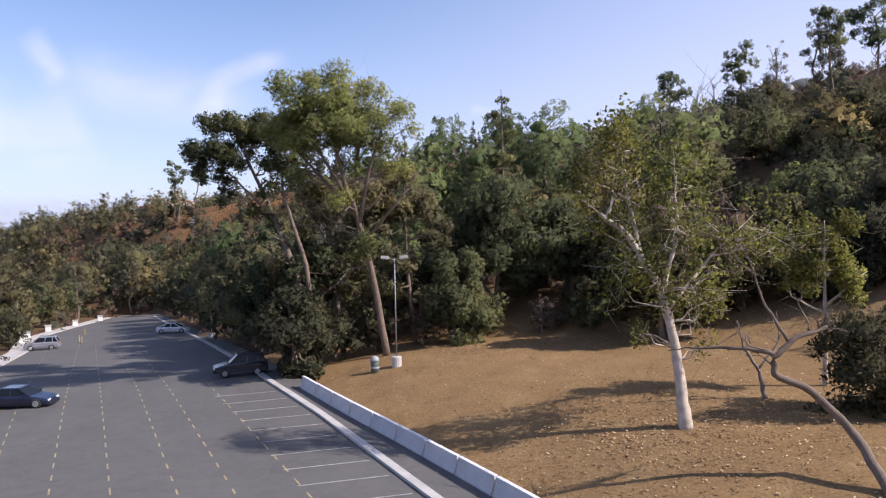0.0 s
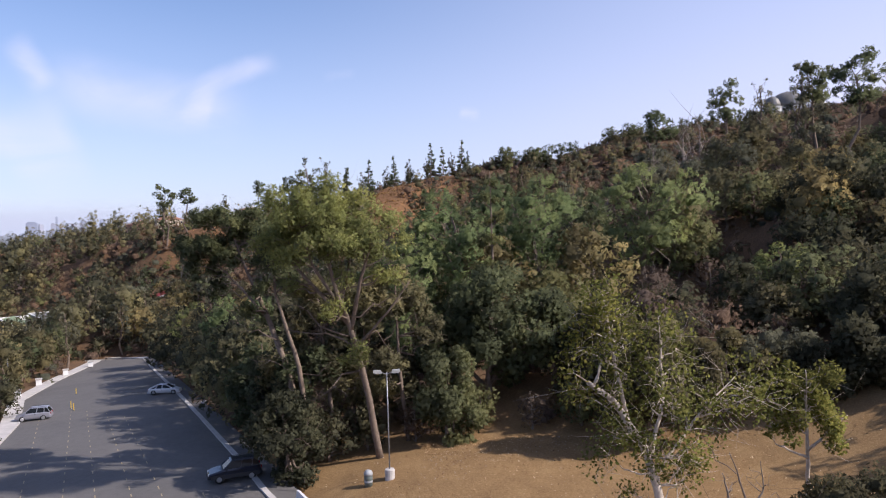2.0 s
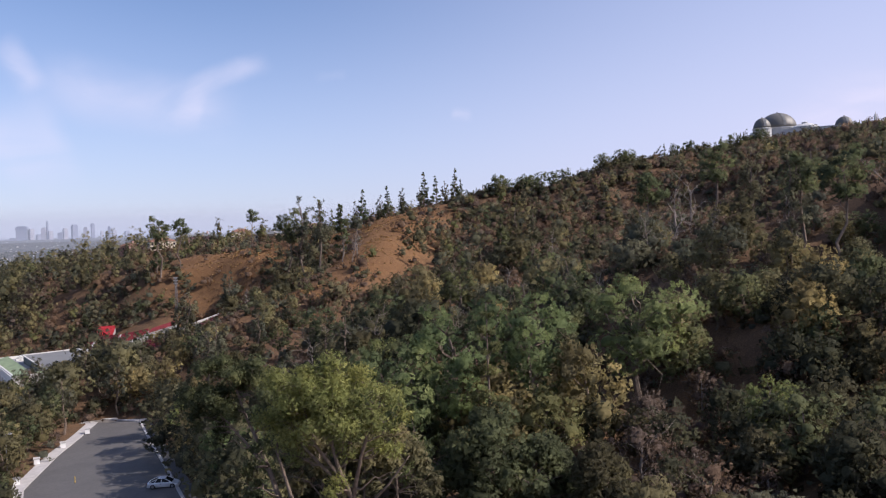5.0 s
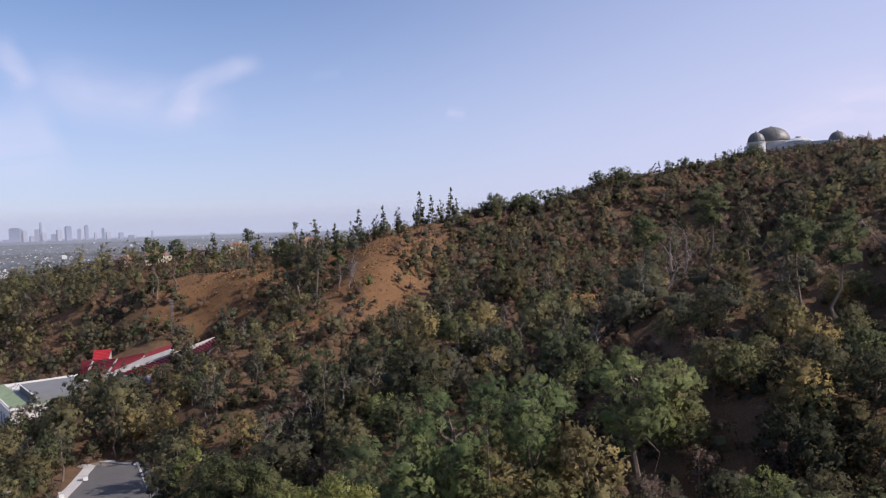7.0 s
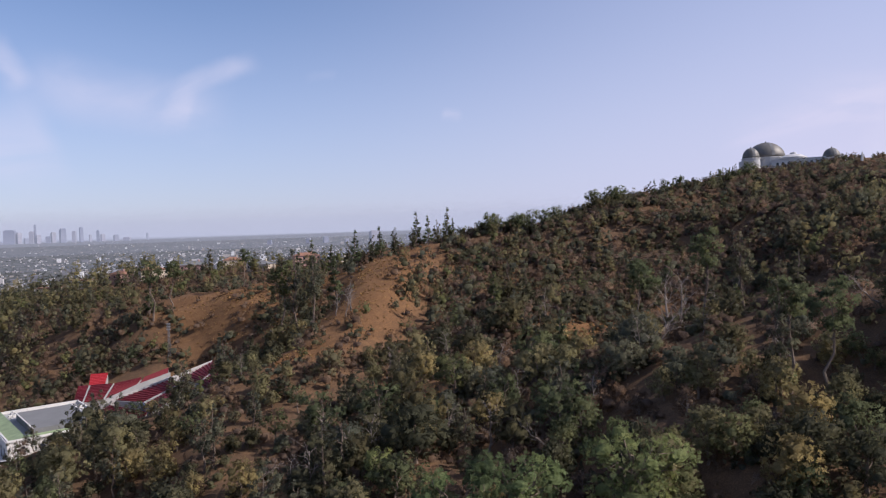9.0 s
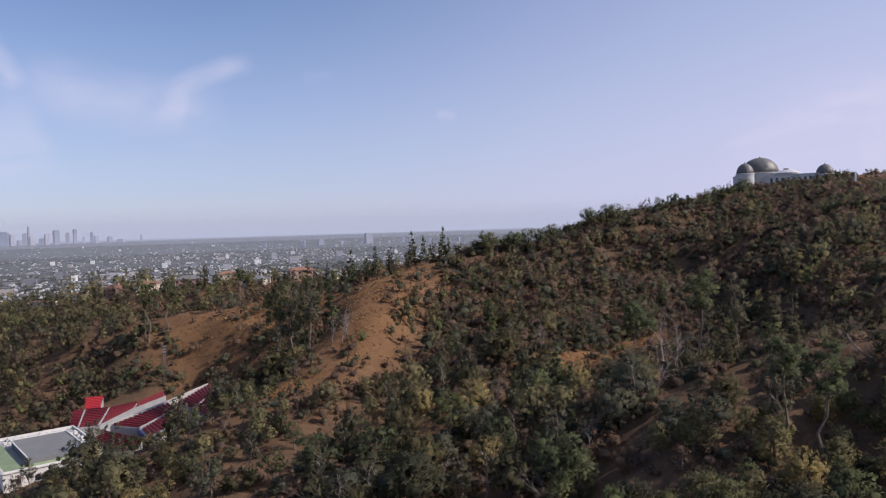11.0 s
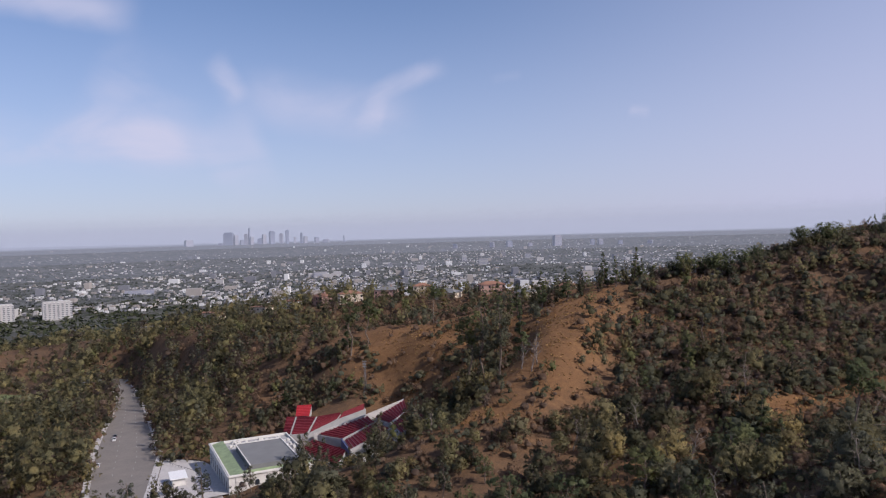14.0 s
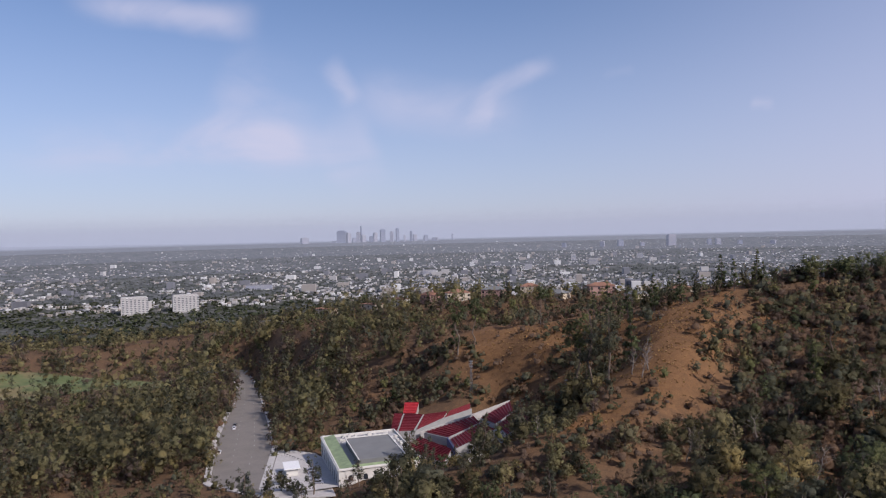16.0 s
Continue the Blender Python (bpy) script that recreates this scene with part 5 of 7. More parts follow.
# the shaded slope behind the lawn
for gx in np.arange(-22, 92, 6.4):
    for gy in np.arange(58, 124, 6.4):
        x, y = gx + random.uniform(-3, 3), gy + random.uniform(-3, 3)
        if not free(x, y) or (y < 66 and -18 < x < 14) or math.degrees(math.atan2(x, y)) > 42:
            continue
        if random.random() < 0.8:
            k = random.choices(["oak", "sage", "olive", "pine", "dry", "bare"], [1.3, 0.8, 0.6, 0.15, 1.0, 0.2])[0]
            plant_near(k, x, y, random.uniform(0.6, 1.15) * (0.85 if k == "pine" else 1) * (0.6 if x > 48 else 0.8 if x > 30 else 1))
# trees up the slope beside the lawn, and round the end of the car park
# this first block stands mostly out of view, added for its shade
for gx in np.arange(38, 70, 7.0):
    for gy in np.arange(6, 60, 7.0):
        x, y = gx + random.uniform(-3, 3), gy + random.uniform(-3, 3)
        if random.random() < 0.85 and not within(x, y, LAWN):
            plant(random.choice(["oak", "oak", "sage", "olive"]), x, y, random.uniform(0.8, 1.3))
for gx in np.arange(-150, -48, 7.0):
    for gy in np.arange(120, 246, 7.0):
        x, y = gx + random.uniform(-3, 3), gy + random.uniform(-3, 3)
        if random.random() < 0.62 and free(x, y, 2.5) and not (gx > -70 and gy < 150):
            plant(random.choice(["oak", "olive", "olive", "sage", "column", "dry", "gum"]), x, y, random.uniform(0.45, 0.8))
# named trees of the ridge line and slopes: kind, x, y, scale
for k, x, y, s in [("oak", -66, 268, 1.4),
                   ("bare", -39, 268, 1.3), ("bare", -44, 264, 1.2), ("bare", 58, 158, 1.0), ("bare", 38, 145, 1.1), ("column", 20, 268, 1.5), ("column", 26, 262, 1.3), ("conifer", 14, 250, 1.3),
                   ("column", 46, 252, 1.1), ("bare", 30, 240, 1.3), ("column", -88, 262, 1.3), ("gum", -86, 258, 0.8), ("column", -122, 238, 1.1), ("gum", -118, 232, 0.9), ("gum", -142, 205, 0.75), ("gum", -110, 228, 0.8)]:
    plant(k, x, y, s)
ridge = np.array(SPINES["main_ridge"])
for i in range(40):
    x = 70 + 118 * (i + random.uniform(-0.5, 0.5)) / 39
    y = float(np.interp(x, ridge[:, 0], ridge[:, 1])) + random.uniform(-8, 4)
    plant(random.choice(["conifer", "oak", "column", "pine", "oak"]), x, y, random.uniform(0.5, 0.95))
for x0, x1, n, kinds, lo, hi in [(18, 44, 9, ["pine", "oak", "pine"], 0.55, 0.85), (72, 96, 10, ["pine", "conifer", "oak"], 0.6, 1.0), (98, 186, 22, ["conifer", "oak", "gum", "pine", "bare"], 0.5, 0.85)]:
    for i in range(n):
        x = x0 + (x1 - x0) * random.random()
        k = random.choice(kinds)
        plant(k, x, float(np.interp(x, ridge[:, 0], ridge[:, 1])) + random.uniform(-8, 6), random.uniform(lo, hi) * (0.6 if k == "gum" else 1))
# the row of tall conifers on the saddle
for i in range(27):
    x = -72 + 128 * ((i + random.uniform(-0.8, 0.8)) / 26)
    y = float(np.interp(x, ridge[:, 0], ridge[:, 1])) + random.uniform(-7, 5)
    k = random.choice(["conifer", "conifer", "conifer", "column"]) if x < 8 else random.choice(["conifer", "pine", "oak", "pine"])
    plant(k, x, y, random.uniform(0.8, 1.45) * (0.75 if k in ("pine", "column") else 0.6 if k == "oak" else 1.0))
for k, x, y, f in [("gum", -126, 208, 0.55), ("gum", -119, 219, 0.5), ("gum", -110, 229, 0.6), ("column", -104, 240, 0.8), ("sage", -116, 204, 0.7), ("dry", -108, 216, 0.8), ("dry", -122, 196, 0.8), ("olive", -103, 226, 0.6)]:
    plant(k, x, y, f)
# landmark trees on the skyline: kind, x, y, height of the top
for k, i, x, y, top, tall in [("tallpine", 0, -138, 326, 42.6, 18), ("tallpine", 1, -133.3, 336.3, 41.9, 18), ("tallpine", 1, -106, 362, 46.1, 18), ("opengum", 0, -60.1, 269.7, 46, 27), ("opengum", 1, -53, 265.3, 46.7, 27),
                              ("tallpine", 0, -66, 273.8, 42.3, 18), ("conifer", 0, -46, 277, 44, 13), ("conifer", 1, -141, 329, 34, 13)]:
    plant(k, x, y, (top - height(x, y)) / tall, i)
# trees of the canyon floor and near slope that stand alone: kind, variant, x, y, height
for k, i, x, y, tall in [("column", 0, -92, 240, 17), ("gum", 0, -127, 205, 15), ("gum", 1, -117, 205, 17), ("opengum", 0, -111, 203, 15), ("olive", 1, -101, 211, 9), ("oak", 0, -95, 207, 8), ("olive", 0, -104, 203, 9),
                         ("olive", 0, -88, 285, 12), ("olive", 1, -84, 279, 10), ("oak", 1, 4, 213, 9), ("column", 1, -3, 240, 13), ("oak", 2, -12, 205, 8), ("sage", 0, -37, 206, 8), ("column", 0, 26, 220, 15), ("column", 1, 22, 226, 12),
                         ("olive", 0, 51, 102, 8), ("olive", 1, 43, 90, 8), ("olive", 1, -45, 143, 8), ("oak", 1, -30, 131, 8), ("pine", 2, -11, 117, 10), ("gum", 0, 20, 144, 12), ("gum", 1, 1, 140, 12),
                         ("olive", 0, -86, 176, 12), ("olive", 1, -94, 166, 11), ("oak", 0, -103, 176, 11), ("olive", 0, -80, 168, 9), ("olive", 1, -112, 180, 11), ("sage", 1, -90, 186, 9), ("oak", 2, -99, 188, 10)]:
    if free(x, y, 0.5):
        plant(k, x, y, tall / {"column": 13, "gum": 19, "opengum": 27, "olive": 8.5, "oak": 7.5, "sage": 6.5, "pine": 13}[k], i)
# open-crowned pines and bare trees on the near shoulder: kind, variant, bearing to the right, distance, height of the top
for k, i, b, r, top in [("tallpine", 0, 19.3, 180, 51.0), ("opengum", 1, 22.0, 184, 51.5), ("opengum", 0, 24.5, 125, 42.5), ("tallpine", 1, 25.2, 126, 43.5), ("tallpine", 0, 27.8, 122, 43.5), ("bare", 2, 16.4, 170, 43), ("tallpine", 1, 14.2, 170, 44.5), ("bare", 0, 17.6, 165, 43)]:
    x, y = r * math.sin(radians(b)), r * math.cos(radians(b))
    plant(k, x, y, (top - height(x, y)) / {"tallpine": 18, "opengum": 27, "bare": 9}[k], i)
# wood on the shaded side of the open spur
for gx in np.arange(-80, -42, 6.0):
    for gy in np.arange(262, 345, 6.0):
        x, y = gx + random.uniform(-2.5, 2.5), gy + random.uniform(-2.5, 2.5)
        if free(x, y) and not bare(x, y) and random.random() < 0.5:
            k = random.choice(["gum", "sage", "sage", "oak", "olive", "column"])
            plant(k, x, y, random.uniform(0.55, 0.9) * (0.6 if k == "gum" else 1))
# long bleached snags that lean out of the brush: x, y, scale, lean, turn
for x, y, s, lean, turn in [(-18.8, 137, 1.1, 24, 200), (-45, 146, 1.2, 52, 0), (58.4, 121.3, 0.9, 30, 170), (96, 252, 1.3, 28, 10), (40, 143.8, 1.2, 24, 20), (74, 124, 1.0, 40, 200),
                            (25.6, 135.3, 1.1, 8, 90), (17.9, 131.5, 1.0, 35, 180), (-4, 151, 1.2, 14, 0), (10, 187, 1.2, 10, 40), (-40, 261, 1.3, 4, 0), (-39, 266, 1.2, -6, 80), (-22, 218, 1.1, 10, 30), (-31, 160, 1.1, -12, 60)]:
    make_tree("dead_tree", KINDS["bare"][int(abs(x)) % 3], x, y, "long bleached snag leaning out of the brush", "tree", s, turn, group="snags", tilt=lean)
for x, y in [(34, 61), (39, 65), (44, 71), (37, 72), (47, 80), (41, 83), (51, 88), (46, 92), (54, 96), (32, 68)]:
    plant_near(random.choice(["oak", "sage", "oak"]), x, y, random.uniform(0.85, 1.1))
# bushes on the bright bank beyond the lawn
for gx in np.arange(15, 56, 4.2):
    for gy in np.arange(58, 84, 4.2):
        x, y = gx + random.uniform(-2, 2), gy + random.uniform(-2, 2)
        if free(x, y) and random.random() < 0.85:
            plant(random.choice(["oak", "oak", "sage", "dry"]), x, y, random.uniform(0.4, 0.75))
for x, y, s in [(40, 118, 0.9), (50, 112, 0.85), (57, 104, 0.8), (63, 99, 0.85), (68, 92, 0.75), (-7, 80, 1.35), (-2, 84, 1.5), (3, 82, 1.3), (8, 87, 1.4), (14, 84, 1.3), (22, 92, 1.4), (28, 98, 1.3)]:
    plant_near("pine" if s > 1.32 else "olive", x, y, s)


# ---- car park fittings ----
def on_lot(x, y, dz=0.0):
    return float(lot_z(x, y)) + dz


kp = along(KERB, 1.5)
tang = np.gradient(kp, axis=0)
tang /= np.linalg.norm(tang, axis=1)[:, None]
nrm = np.column_stack([tang[:, 1], -tang[:, 0]])
nrm *= np.sign(nrm[0, 0])


def kerb_run(name, lo, hi, z0, z1, mat, label, line=kp, side=nrm):
    s = Shape()
    for i in range(len(line) - 1):
        a, b = line[i], line[i + 1]
        q = [(*(a + side[i] * lo), on_lot(*a)), (*(b + side[i + 1] * lo), on_lot(*b)), (*(b + side[i + 1] * hi), on_lot(*b)), (*(a + side[i] * hi), on_lot(*a))]
        s.add([(x, y, z + z0) for x, y, z in q] + [(x, y, z + z1) for x, y, z in q], [(3, 2, 1, 0), (4, 5, 6, 7), (0, 1, 5, 4), (1, 2, 6, 5), (2, 3, 7, 6), (3, 0, 4, 7)])
    return tagged(new(name, s.mesh(name, mat)), label, "kerb", kind="structure")


kerb_run("kerb", 0.0, 0.45, -0.5, 0.14, M_CONCRETE, "pale concrete kerb along the car park")
kerb_run("pavement", 0.453, 2.35, -0.5, 0.10, M_ASPHALT, "narrow asphalt strip behind the kerb")
ep = along(EDGE, 2.0)
et = np.gradient(ep, axis=0)
et /= np.linalg.norm(et, axis=1)[:, None]
en = np.column_stack([-et[:, 1], et[:, 0]])
en *= -np.sign(en[0, 0])
kerb_run("kerb", 0.0, 2.2, -0.5, 0.14, M_CONCRETE, "pale concrete pavement along the far car park edge", ep, en)

# precast barrier units
M_DARK = plain("dark_joint", (0.10, 0.10, 0.10), 0.9)
M_PATCH = plain("light_paint_patch", (0.66, 0.65, 0.68), 0.8, 0, 0.12)
profile = [(-0.30, 0.0), (-0.30, 0.08), (-0.20, 0.26), (-0.11, 0.62), (-0.09, 0.81), (0.09, 0.81), (0.11, 0.62), (0.20, 0.26), (0.30, 0.08), (0.30, 0.0)]
UNIT = 3.05


def barrier_meshes():
    s, n = Shape(), len(profile)
    v = [(x, y, z) for y in (0.02, UNIT - 0.02) for x, z in profile]
    s.add(v, [tuple(range(n)), tuple(range(2 * n - 1, n - 1, -1))] + [(i, i + n, (i + 1) % n + n, (i + 1) % n) for i in range(n)])
    body = s.mesh("barrier_body", M_BARRIER)
    # dark box coloured in for the shade inside a drain slot
    slot = Shape().box(-0.315, -0.09, 0.05, -0.27, 0.09, 0.15).mesh("slot", M_DARK)
    cap = Shape().box(-0.095, 0.03, 0.812, 0.095, UNIT - 0.03, 0.835).mesh("cap", M_PATCH)
    spot = Shape().box(-0.012, 0.3, 0.0, 0.0, 1.5, 0.36).mesh("patch", M_PATCH)
    return body, slot, cap, spot


b_body, b_slot, b_cap, b_spot = barrier_meshes()
line = along([(-12.9, 51.4), (-8.7, 44.6), (-4.1, 37.6), (-0.4, 31.8), (2.3, 27.4), (6.2, 20.5), (11, 11)], UNIT)
for i in range(len(line) - 1):
    (x0, y0), (x1, y1) = line[i], line[i + 1]
    u = new("concrete_barrier")
    u.matrix_world = pose(x0, y0, on_lot(x0, y0, 0.09), 0, 0, math.degrees(math.atan2(-(x1 - x0), y1 - y0)))
    part("body", b_body, u)
    part("cap", b_cap, u, "chalky white worn top edge")
    for k in (0.7, 2.3):
        part("slot", b_slot, u, m=pose(0, k, 0))
    if i in (2, 3, 6, 7):
        part("patch", b_spot, u, "rectangle of fresh pale paint", pose(-0.215, 0.4 * (i % 3), 0.27, 0, 14, 0))
    tagged(u, "grey precast concrete road barrier beside the lawn", "barrier", "barrier row")


# painted lines: dashed yellow lanes and white stalls
def paint(name, a, b, width, mat, label, parent):
    (x0, y0), (x1, y1) = a, b
    d = Vector((x1 - x0, y1 - y0)).normalized()
    p = Vector((-d.y, d.x)) * width / 2
    v = [(x + s * p.x, y + s * p.y, on_lot(x + s * p.x, y + s * p.y, 0.012)) for x, y in ((x0, y0), (x1, y1)) for s in (-1, 1)]
    ob = part(name, mesh_of(name, v + [(x, y, z - 0.008) for x, y, z in v], [(0, 2, 3, 1), (4, 5, 7, 6), (0, 4, 6, 2), (1, 3, 7, 5), (0, 1, 5, 4), (2, 6, 7, 3)], [mat]), parent)
    return ob


random.seed(5)
for a, b in [((-6.3, 28.5), (-21.5, 55)), ((-10.0, 29.4), (-44, 88.6)), ((-12.6, 29.4), (-48, 92)), ((-15.8, 29.6), (-52.5, 95.5)), ((-18.8, 29.8), (-56, 98)), ((-22.2, 30.5), (-58, 94)), ((-25.5, 31), (-50, 74))]:
    p = along([a, b], 1.0)
    k = 0
    while k < len(p) - 2:
        paint("dash", p[k], p[k] + (p[k + 1] - p[k]) * random.uniform(0.7, 1.0), 0.08, M_LINE_Y, "", car_park)
        k += 2 if k < 30 else 3
for i in range(12):
    s = 3.2 + i * 2.55
    k = along(KERB, 0.1)
    m = min(len(k) - 1, int((s + 20) / 0.1))
    x, y = k[m]
    if y > 52:
        break
    paint("stall_line", (x - 0.35, y - 0.1), (x - 0.35 - 4.0, y - 0.1 - 1.1), 0.10, M_LINE_W, "", car_park)

# lamp posts
M_POLE = plain("galvanised_steel", (0.26, 0.26, 0.27), 0.5, 0.5, 0.15)
M_LAMPHEAD = plain("lamp_head_paint", (0.36, 0.35, 0.33), 0.5, 0.2)
M_LENS = plain("lamp_lens", (0.75, 0.73, 0.68), 0.2)


def lamp_post(x, y, z, h, heads, label, turn=0):
    post = new("lamp_post")
    post.matrix_world = pose(x, y, z, 0, 0, turn)
    part("base", Shape().lathe([(0.36, -0.4), (0.36, 0.72), (0.33, 0.78), (0.05, 0.8)], 16).mesh("base", M_CONCRETE), post, "round concrete footing")
    part("pole", Shape().tube([(0, 0, 0.7), (0, 0, h * 0.5), (0, 0, h)], [0.055, 0.048, 0.04], 10).mesh("pole", M_POLE, True), post)
    for sgn in heads:
        part("arm", Shape().tube([(0, 0, h - 0.15), (sgn * 0.3, 0, h - 0.02), (sgn * 0.5, 0, h)], [0.035, 0.03, 0.03], 6).mesh("arm", M_POLE), post)
        hd = part("lamp_head", Shape().add([(sgn * a, b, h + c) for a, b, c in ((0.35, -0.18, -0.05), (1.0, -0.2, 0.02), (1.0, 0.2, 0.02), (0.35, 0.18, -0.05), (0.4, -0.14, 0.16), (0.95, -0.16, 0.2), (0.95, 0.16, 0.2), (0.4, 0.14, 0.16))],
                                           [(3, 2, 1, 0), (4, 5, 6, 7), (0, 1, 5, 4), (1, 2, 6, 5), (2, 3, 7, 6), (3, 0, 4, 7)]).mesh("lamp_head", M_LAMPHEAD), post)
        part("lens", Shape().box(sgn * 0.45 if sgn > 0 else -0.9, -0.13, h - 0.065, 0.9 if sgn > 0 else -0.45, 0.13, h - 0.03).mesh("lens", M_LENS), hd)
    return tagged(post, label, "lamp post")


lamp_post(-6.2, 52.0, gz(-6.2, 52.0, -0.05), 7.9, (-1, 1), "tall galvanised twin-headed lamp post on the lawn", 8)
lamp_post(-34.6, 91.0, gz(-34.6, 91, -0.05), 4.2, (-1,), "short single-headed lamp post beside the kerb", 10)
lamp_post(-78, 118, on_lot(-78, 118), 7.0, (1,), "single-headed lamp post at the car park edge", 20)

# litter bin
M_BIN = plain("bin_dark_green", (0.10, 0.12, 0.11), 0.6)
M_BINLID = plain("bin_grey_lid", (0.32, 0.33, 0.34), 0.5)
litter = new("litter_bin")
litter.matrix_world = pose(-7.7, 51.4, gz(-7.7, 51.4, 0.0))
part("drum", Shape().lathe([(0.29, -0.1), (0.31, 0.5), (0.31, 0.78), (0.29, 0.8)], 18).mesh("drum", M_BIN, True), litter)
part("lid", Shape().lathe([(0.33, 0.80), (0.33, 0.92), (0.25, 1.1), (0.1, 1.18), (0.02, 1.19)], 18).mesh("lid", M_BINLID, True), litter, "grey domed lid")
part("band", Shape().lathe([(0.318, 0.3), (0.322, 0.34), (0.322, 0.4), (0.318, 0.44)], 18).mesh("band", M_BINLID), litter)
tagged(litter, "dark metal litter bin with grey domed lid", "bin")

# bollards and posts at the far end
M_YPOST = plain("yellow_plastic", (0.62, 0.42, 0.05), 0.5)
M_WHITE = plain("white_paint", (0.74, 0.73, 0.72), 0.6, 0, 0.1)
for x, y in [(-55.5, 97), (-54.0, 95), (-62, 110)]:
    d = new("delineator_post")
    d.matrix_world = pose(x, y, on_lot(x, y))
    part("base", Shape().lathe([(0.2, 0), (0.2, 0.05), (0.06, 0.08)], 12).mesh("base", M_DARK), d)
    part("post", Shape().tube([(0, 0, 0.05), (0, 0, 1.0)], [0.06, 0.05], 8).mesh("post", M_YPOST), d)
    tagged(d, "slim yellow plastic delineator post on asphalt", "post", "delineators")
for x, y in [(-66.5, 101.5), (-72, 111), (-76.5, 124), (-78.5, 136), (-80, 148)]:
    d = new("kerb_pillar")
    d.matrix_world = pose(x, y, on_lot(x, y, 0.13), 0, 0, 30)
    part("shaft", Shape().box(-0.45, -0.45, 0, 0.45, 0.45, 1.0).mesh("shaft", M_WHITE), d)
    part("cap", Shape().box(-0.55, -0.55, 1.0, 0.55, 0.55, 1.14).mesh("cap", M_CONCRETE), d)
    tagged(d, "short white masonry pillar at the car park edge", "pillar", "edge pillars")


# ---- cars ----
M_TYRE = plain("tyre_rubber", (0.02, 0.02, 0.02), 0.85)
M_RIM = plain("alloy_rim", (0.5, 0.5, 0.52), 0.3, 0.8)
M_GLASS = plain("tinted_glass", (0.012, 0.014, 0.017), 0.12)
M_GLASS.node_tree.nodes["Principled BSDF"].inputs["Specular IOR Level"].default_value = 0.25
M_LIGHT = plain("headlight_lens", (0.75, 0.76, 0.78), 0.1)
M_TAIL = plain("tail_light_lens", (0.35, 0.02, 0.02), 0.15)
M_TRIM = plain("dark_trim", (0.035, 0.035, 0.038), 0.6)


def car_paint(name, c):
    m = plain(name, c, 0.28, 0.25, 0.06)
    m.node_tree.nodes["Principled BSDF"].inputs["Coat Weight"].default_value = 0.6
    return m


def make_car(name, label, paint_mat, x, y, head, length, width, high, belly, waist, hood, cabin, clad=None, rack=False):
    """Nose along +x of the car. hood: hood length; cabin: (rear, roof rear, roof front, front of the glass) along x."""
    root = new(name)
    root.matrix_world = pose(x, y, on_lot(x, y), 0, 0, head)
    h, w = length / 2, width / 2
    xs = [-h, -h + 0.12, -h + 0.7, 0, h - hood, h - 0.5, h - 0.12, h]
    tops = [waist - 0.25, waist - 0.02, waist, waist, waist - 0.03, waist - 0.16, waist - 0.26, waist - 0.42]
    wid = [0.80, 0.93, 0.99, 1.0, 0.99, 0.95, 0.86, 0.7]
    s = Shape()
    for a, t, q in zip(xs, tops, wid):
        q *= w
        s.v += [(a, -q * 0.93, belly), (a, -q, belly + 0.2), (a, -q, t - 0.12), (a, -q * 0.88, t), (a, q * 0.88, t), (a, q, t - 0.12), (a, q, belly + 0.2), (a, q * 0.93, belly)]
    for i in range(len(xs) - 1):
        for j in range(8):
            k = (j + 1) % 8
            s.f.append((i * 8 + j, (i + 1) * 8 + j, (i + 1) * 8 + k, i * 8 + k))
    s.f += [tuple(range(8)), tuple(range(8 * len(xs) - 1, 8 * len(xs) - 9, -1))]
    body = part("body", s.mesh("body", paint_mat), root)
    r0, r1, r2, r3 = cabin
    g = Shape()
    # the glasshouse is one dark shell; pillars divide it
    for a, z, q in ((r0, waist - 0.02, 0.86), (r1, high - 0.05, 0.72), (r2, high - 0.05, 0.70), (r3, waist - 0.04, 0.86)):
        g.v += [(a, -q * w, z), (a, q * w, z)]
    g.f += [(0, 2, 4, 6), (1, 7, 5, 3), (0, 1, 3, 2), (4, 5, 7, 6), (2, 3, 5, 4), (0, 6, 7, 1)]
    part("glasshouse", g.mesh("glasshouse", M_GLASS), root, "dark tinted glass")
    part("roof", Shape().add([(r1 - 0.1, -0.73 * w, high - 0.07), (r2 + 0.1, -0.71 * w, high - 0.07), (r2 + 0.1, 0.71 * w, high - 0.07), (r1 - 0.1, 0.73 * w, high - 0.07),
                              (r1 + 0.05, -0.62 * w, high), (r2 - 0.05, -0.6 * w, high), (r2 - 0.05, 0.6 * w, high), (r1 + 0.05, 0.62 * w, high)],
                             [(3, 2, 1, 0), (4, 5, 6, 7), (0, 1, 5, 4), (1, 2, 6, 5), (2, 3, 7, 6), (3, 0, 4, 7)]).mesh("roof", paint_mat), root)
    for sy in (-1, 1):
        for a, b in ((r0, r1), (r3, r2), ((r0 + r3) / 2 + 0.1, (r1 + r2) / 2 + 0.1), (r0 * 0.6 + r3 * 0.4 - 0.5, r1 * 0.65 + r2 * 0.35 - 0.4)):
            part("pillar", Shape().tube([(a, sy * 0.87 * w, waist - 0.03), (b, sy * 0.725 * w, high - 0.05)], [0.045, 0.04], 4).mesh("pillar", paint_mat), body)
        part("door_handle", Shape().box(-0.35, sy * w - 0.02, waist - 0.2, -0.15, sy * w + 0.02, waist - 0.16).mesh("door_handle", M_TRIM), body)
        part("mirror", Shape().box(r3 - 0.3, sy * (w + 0.16) - 0.09, waist - 0.02, r3 - 0.15, sy * (w + 0.16) + 0.09, waist + 0.14).mesh("mirror", paint_mat), root)
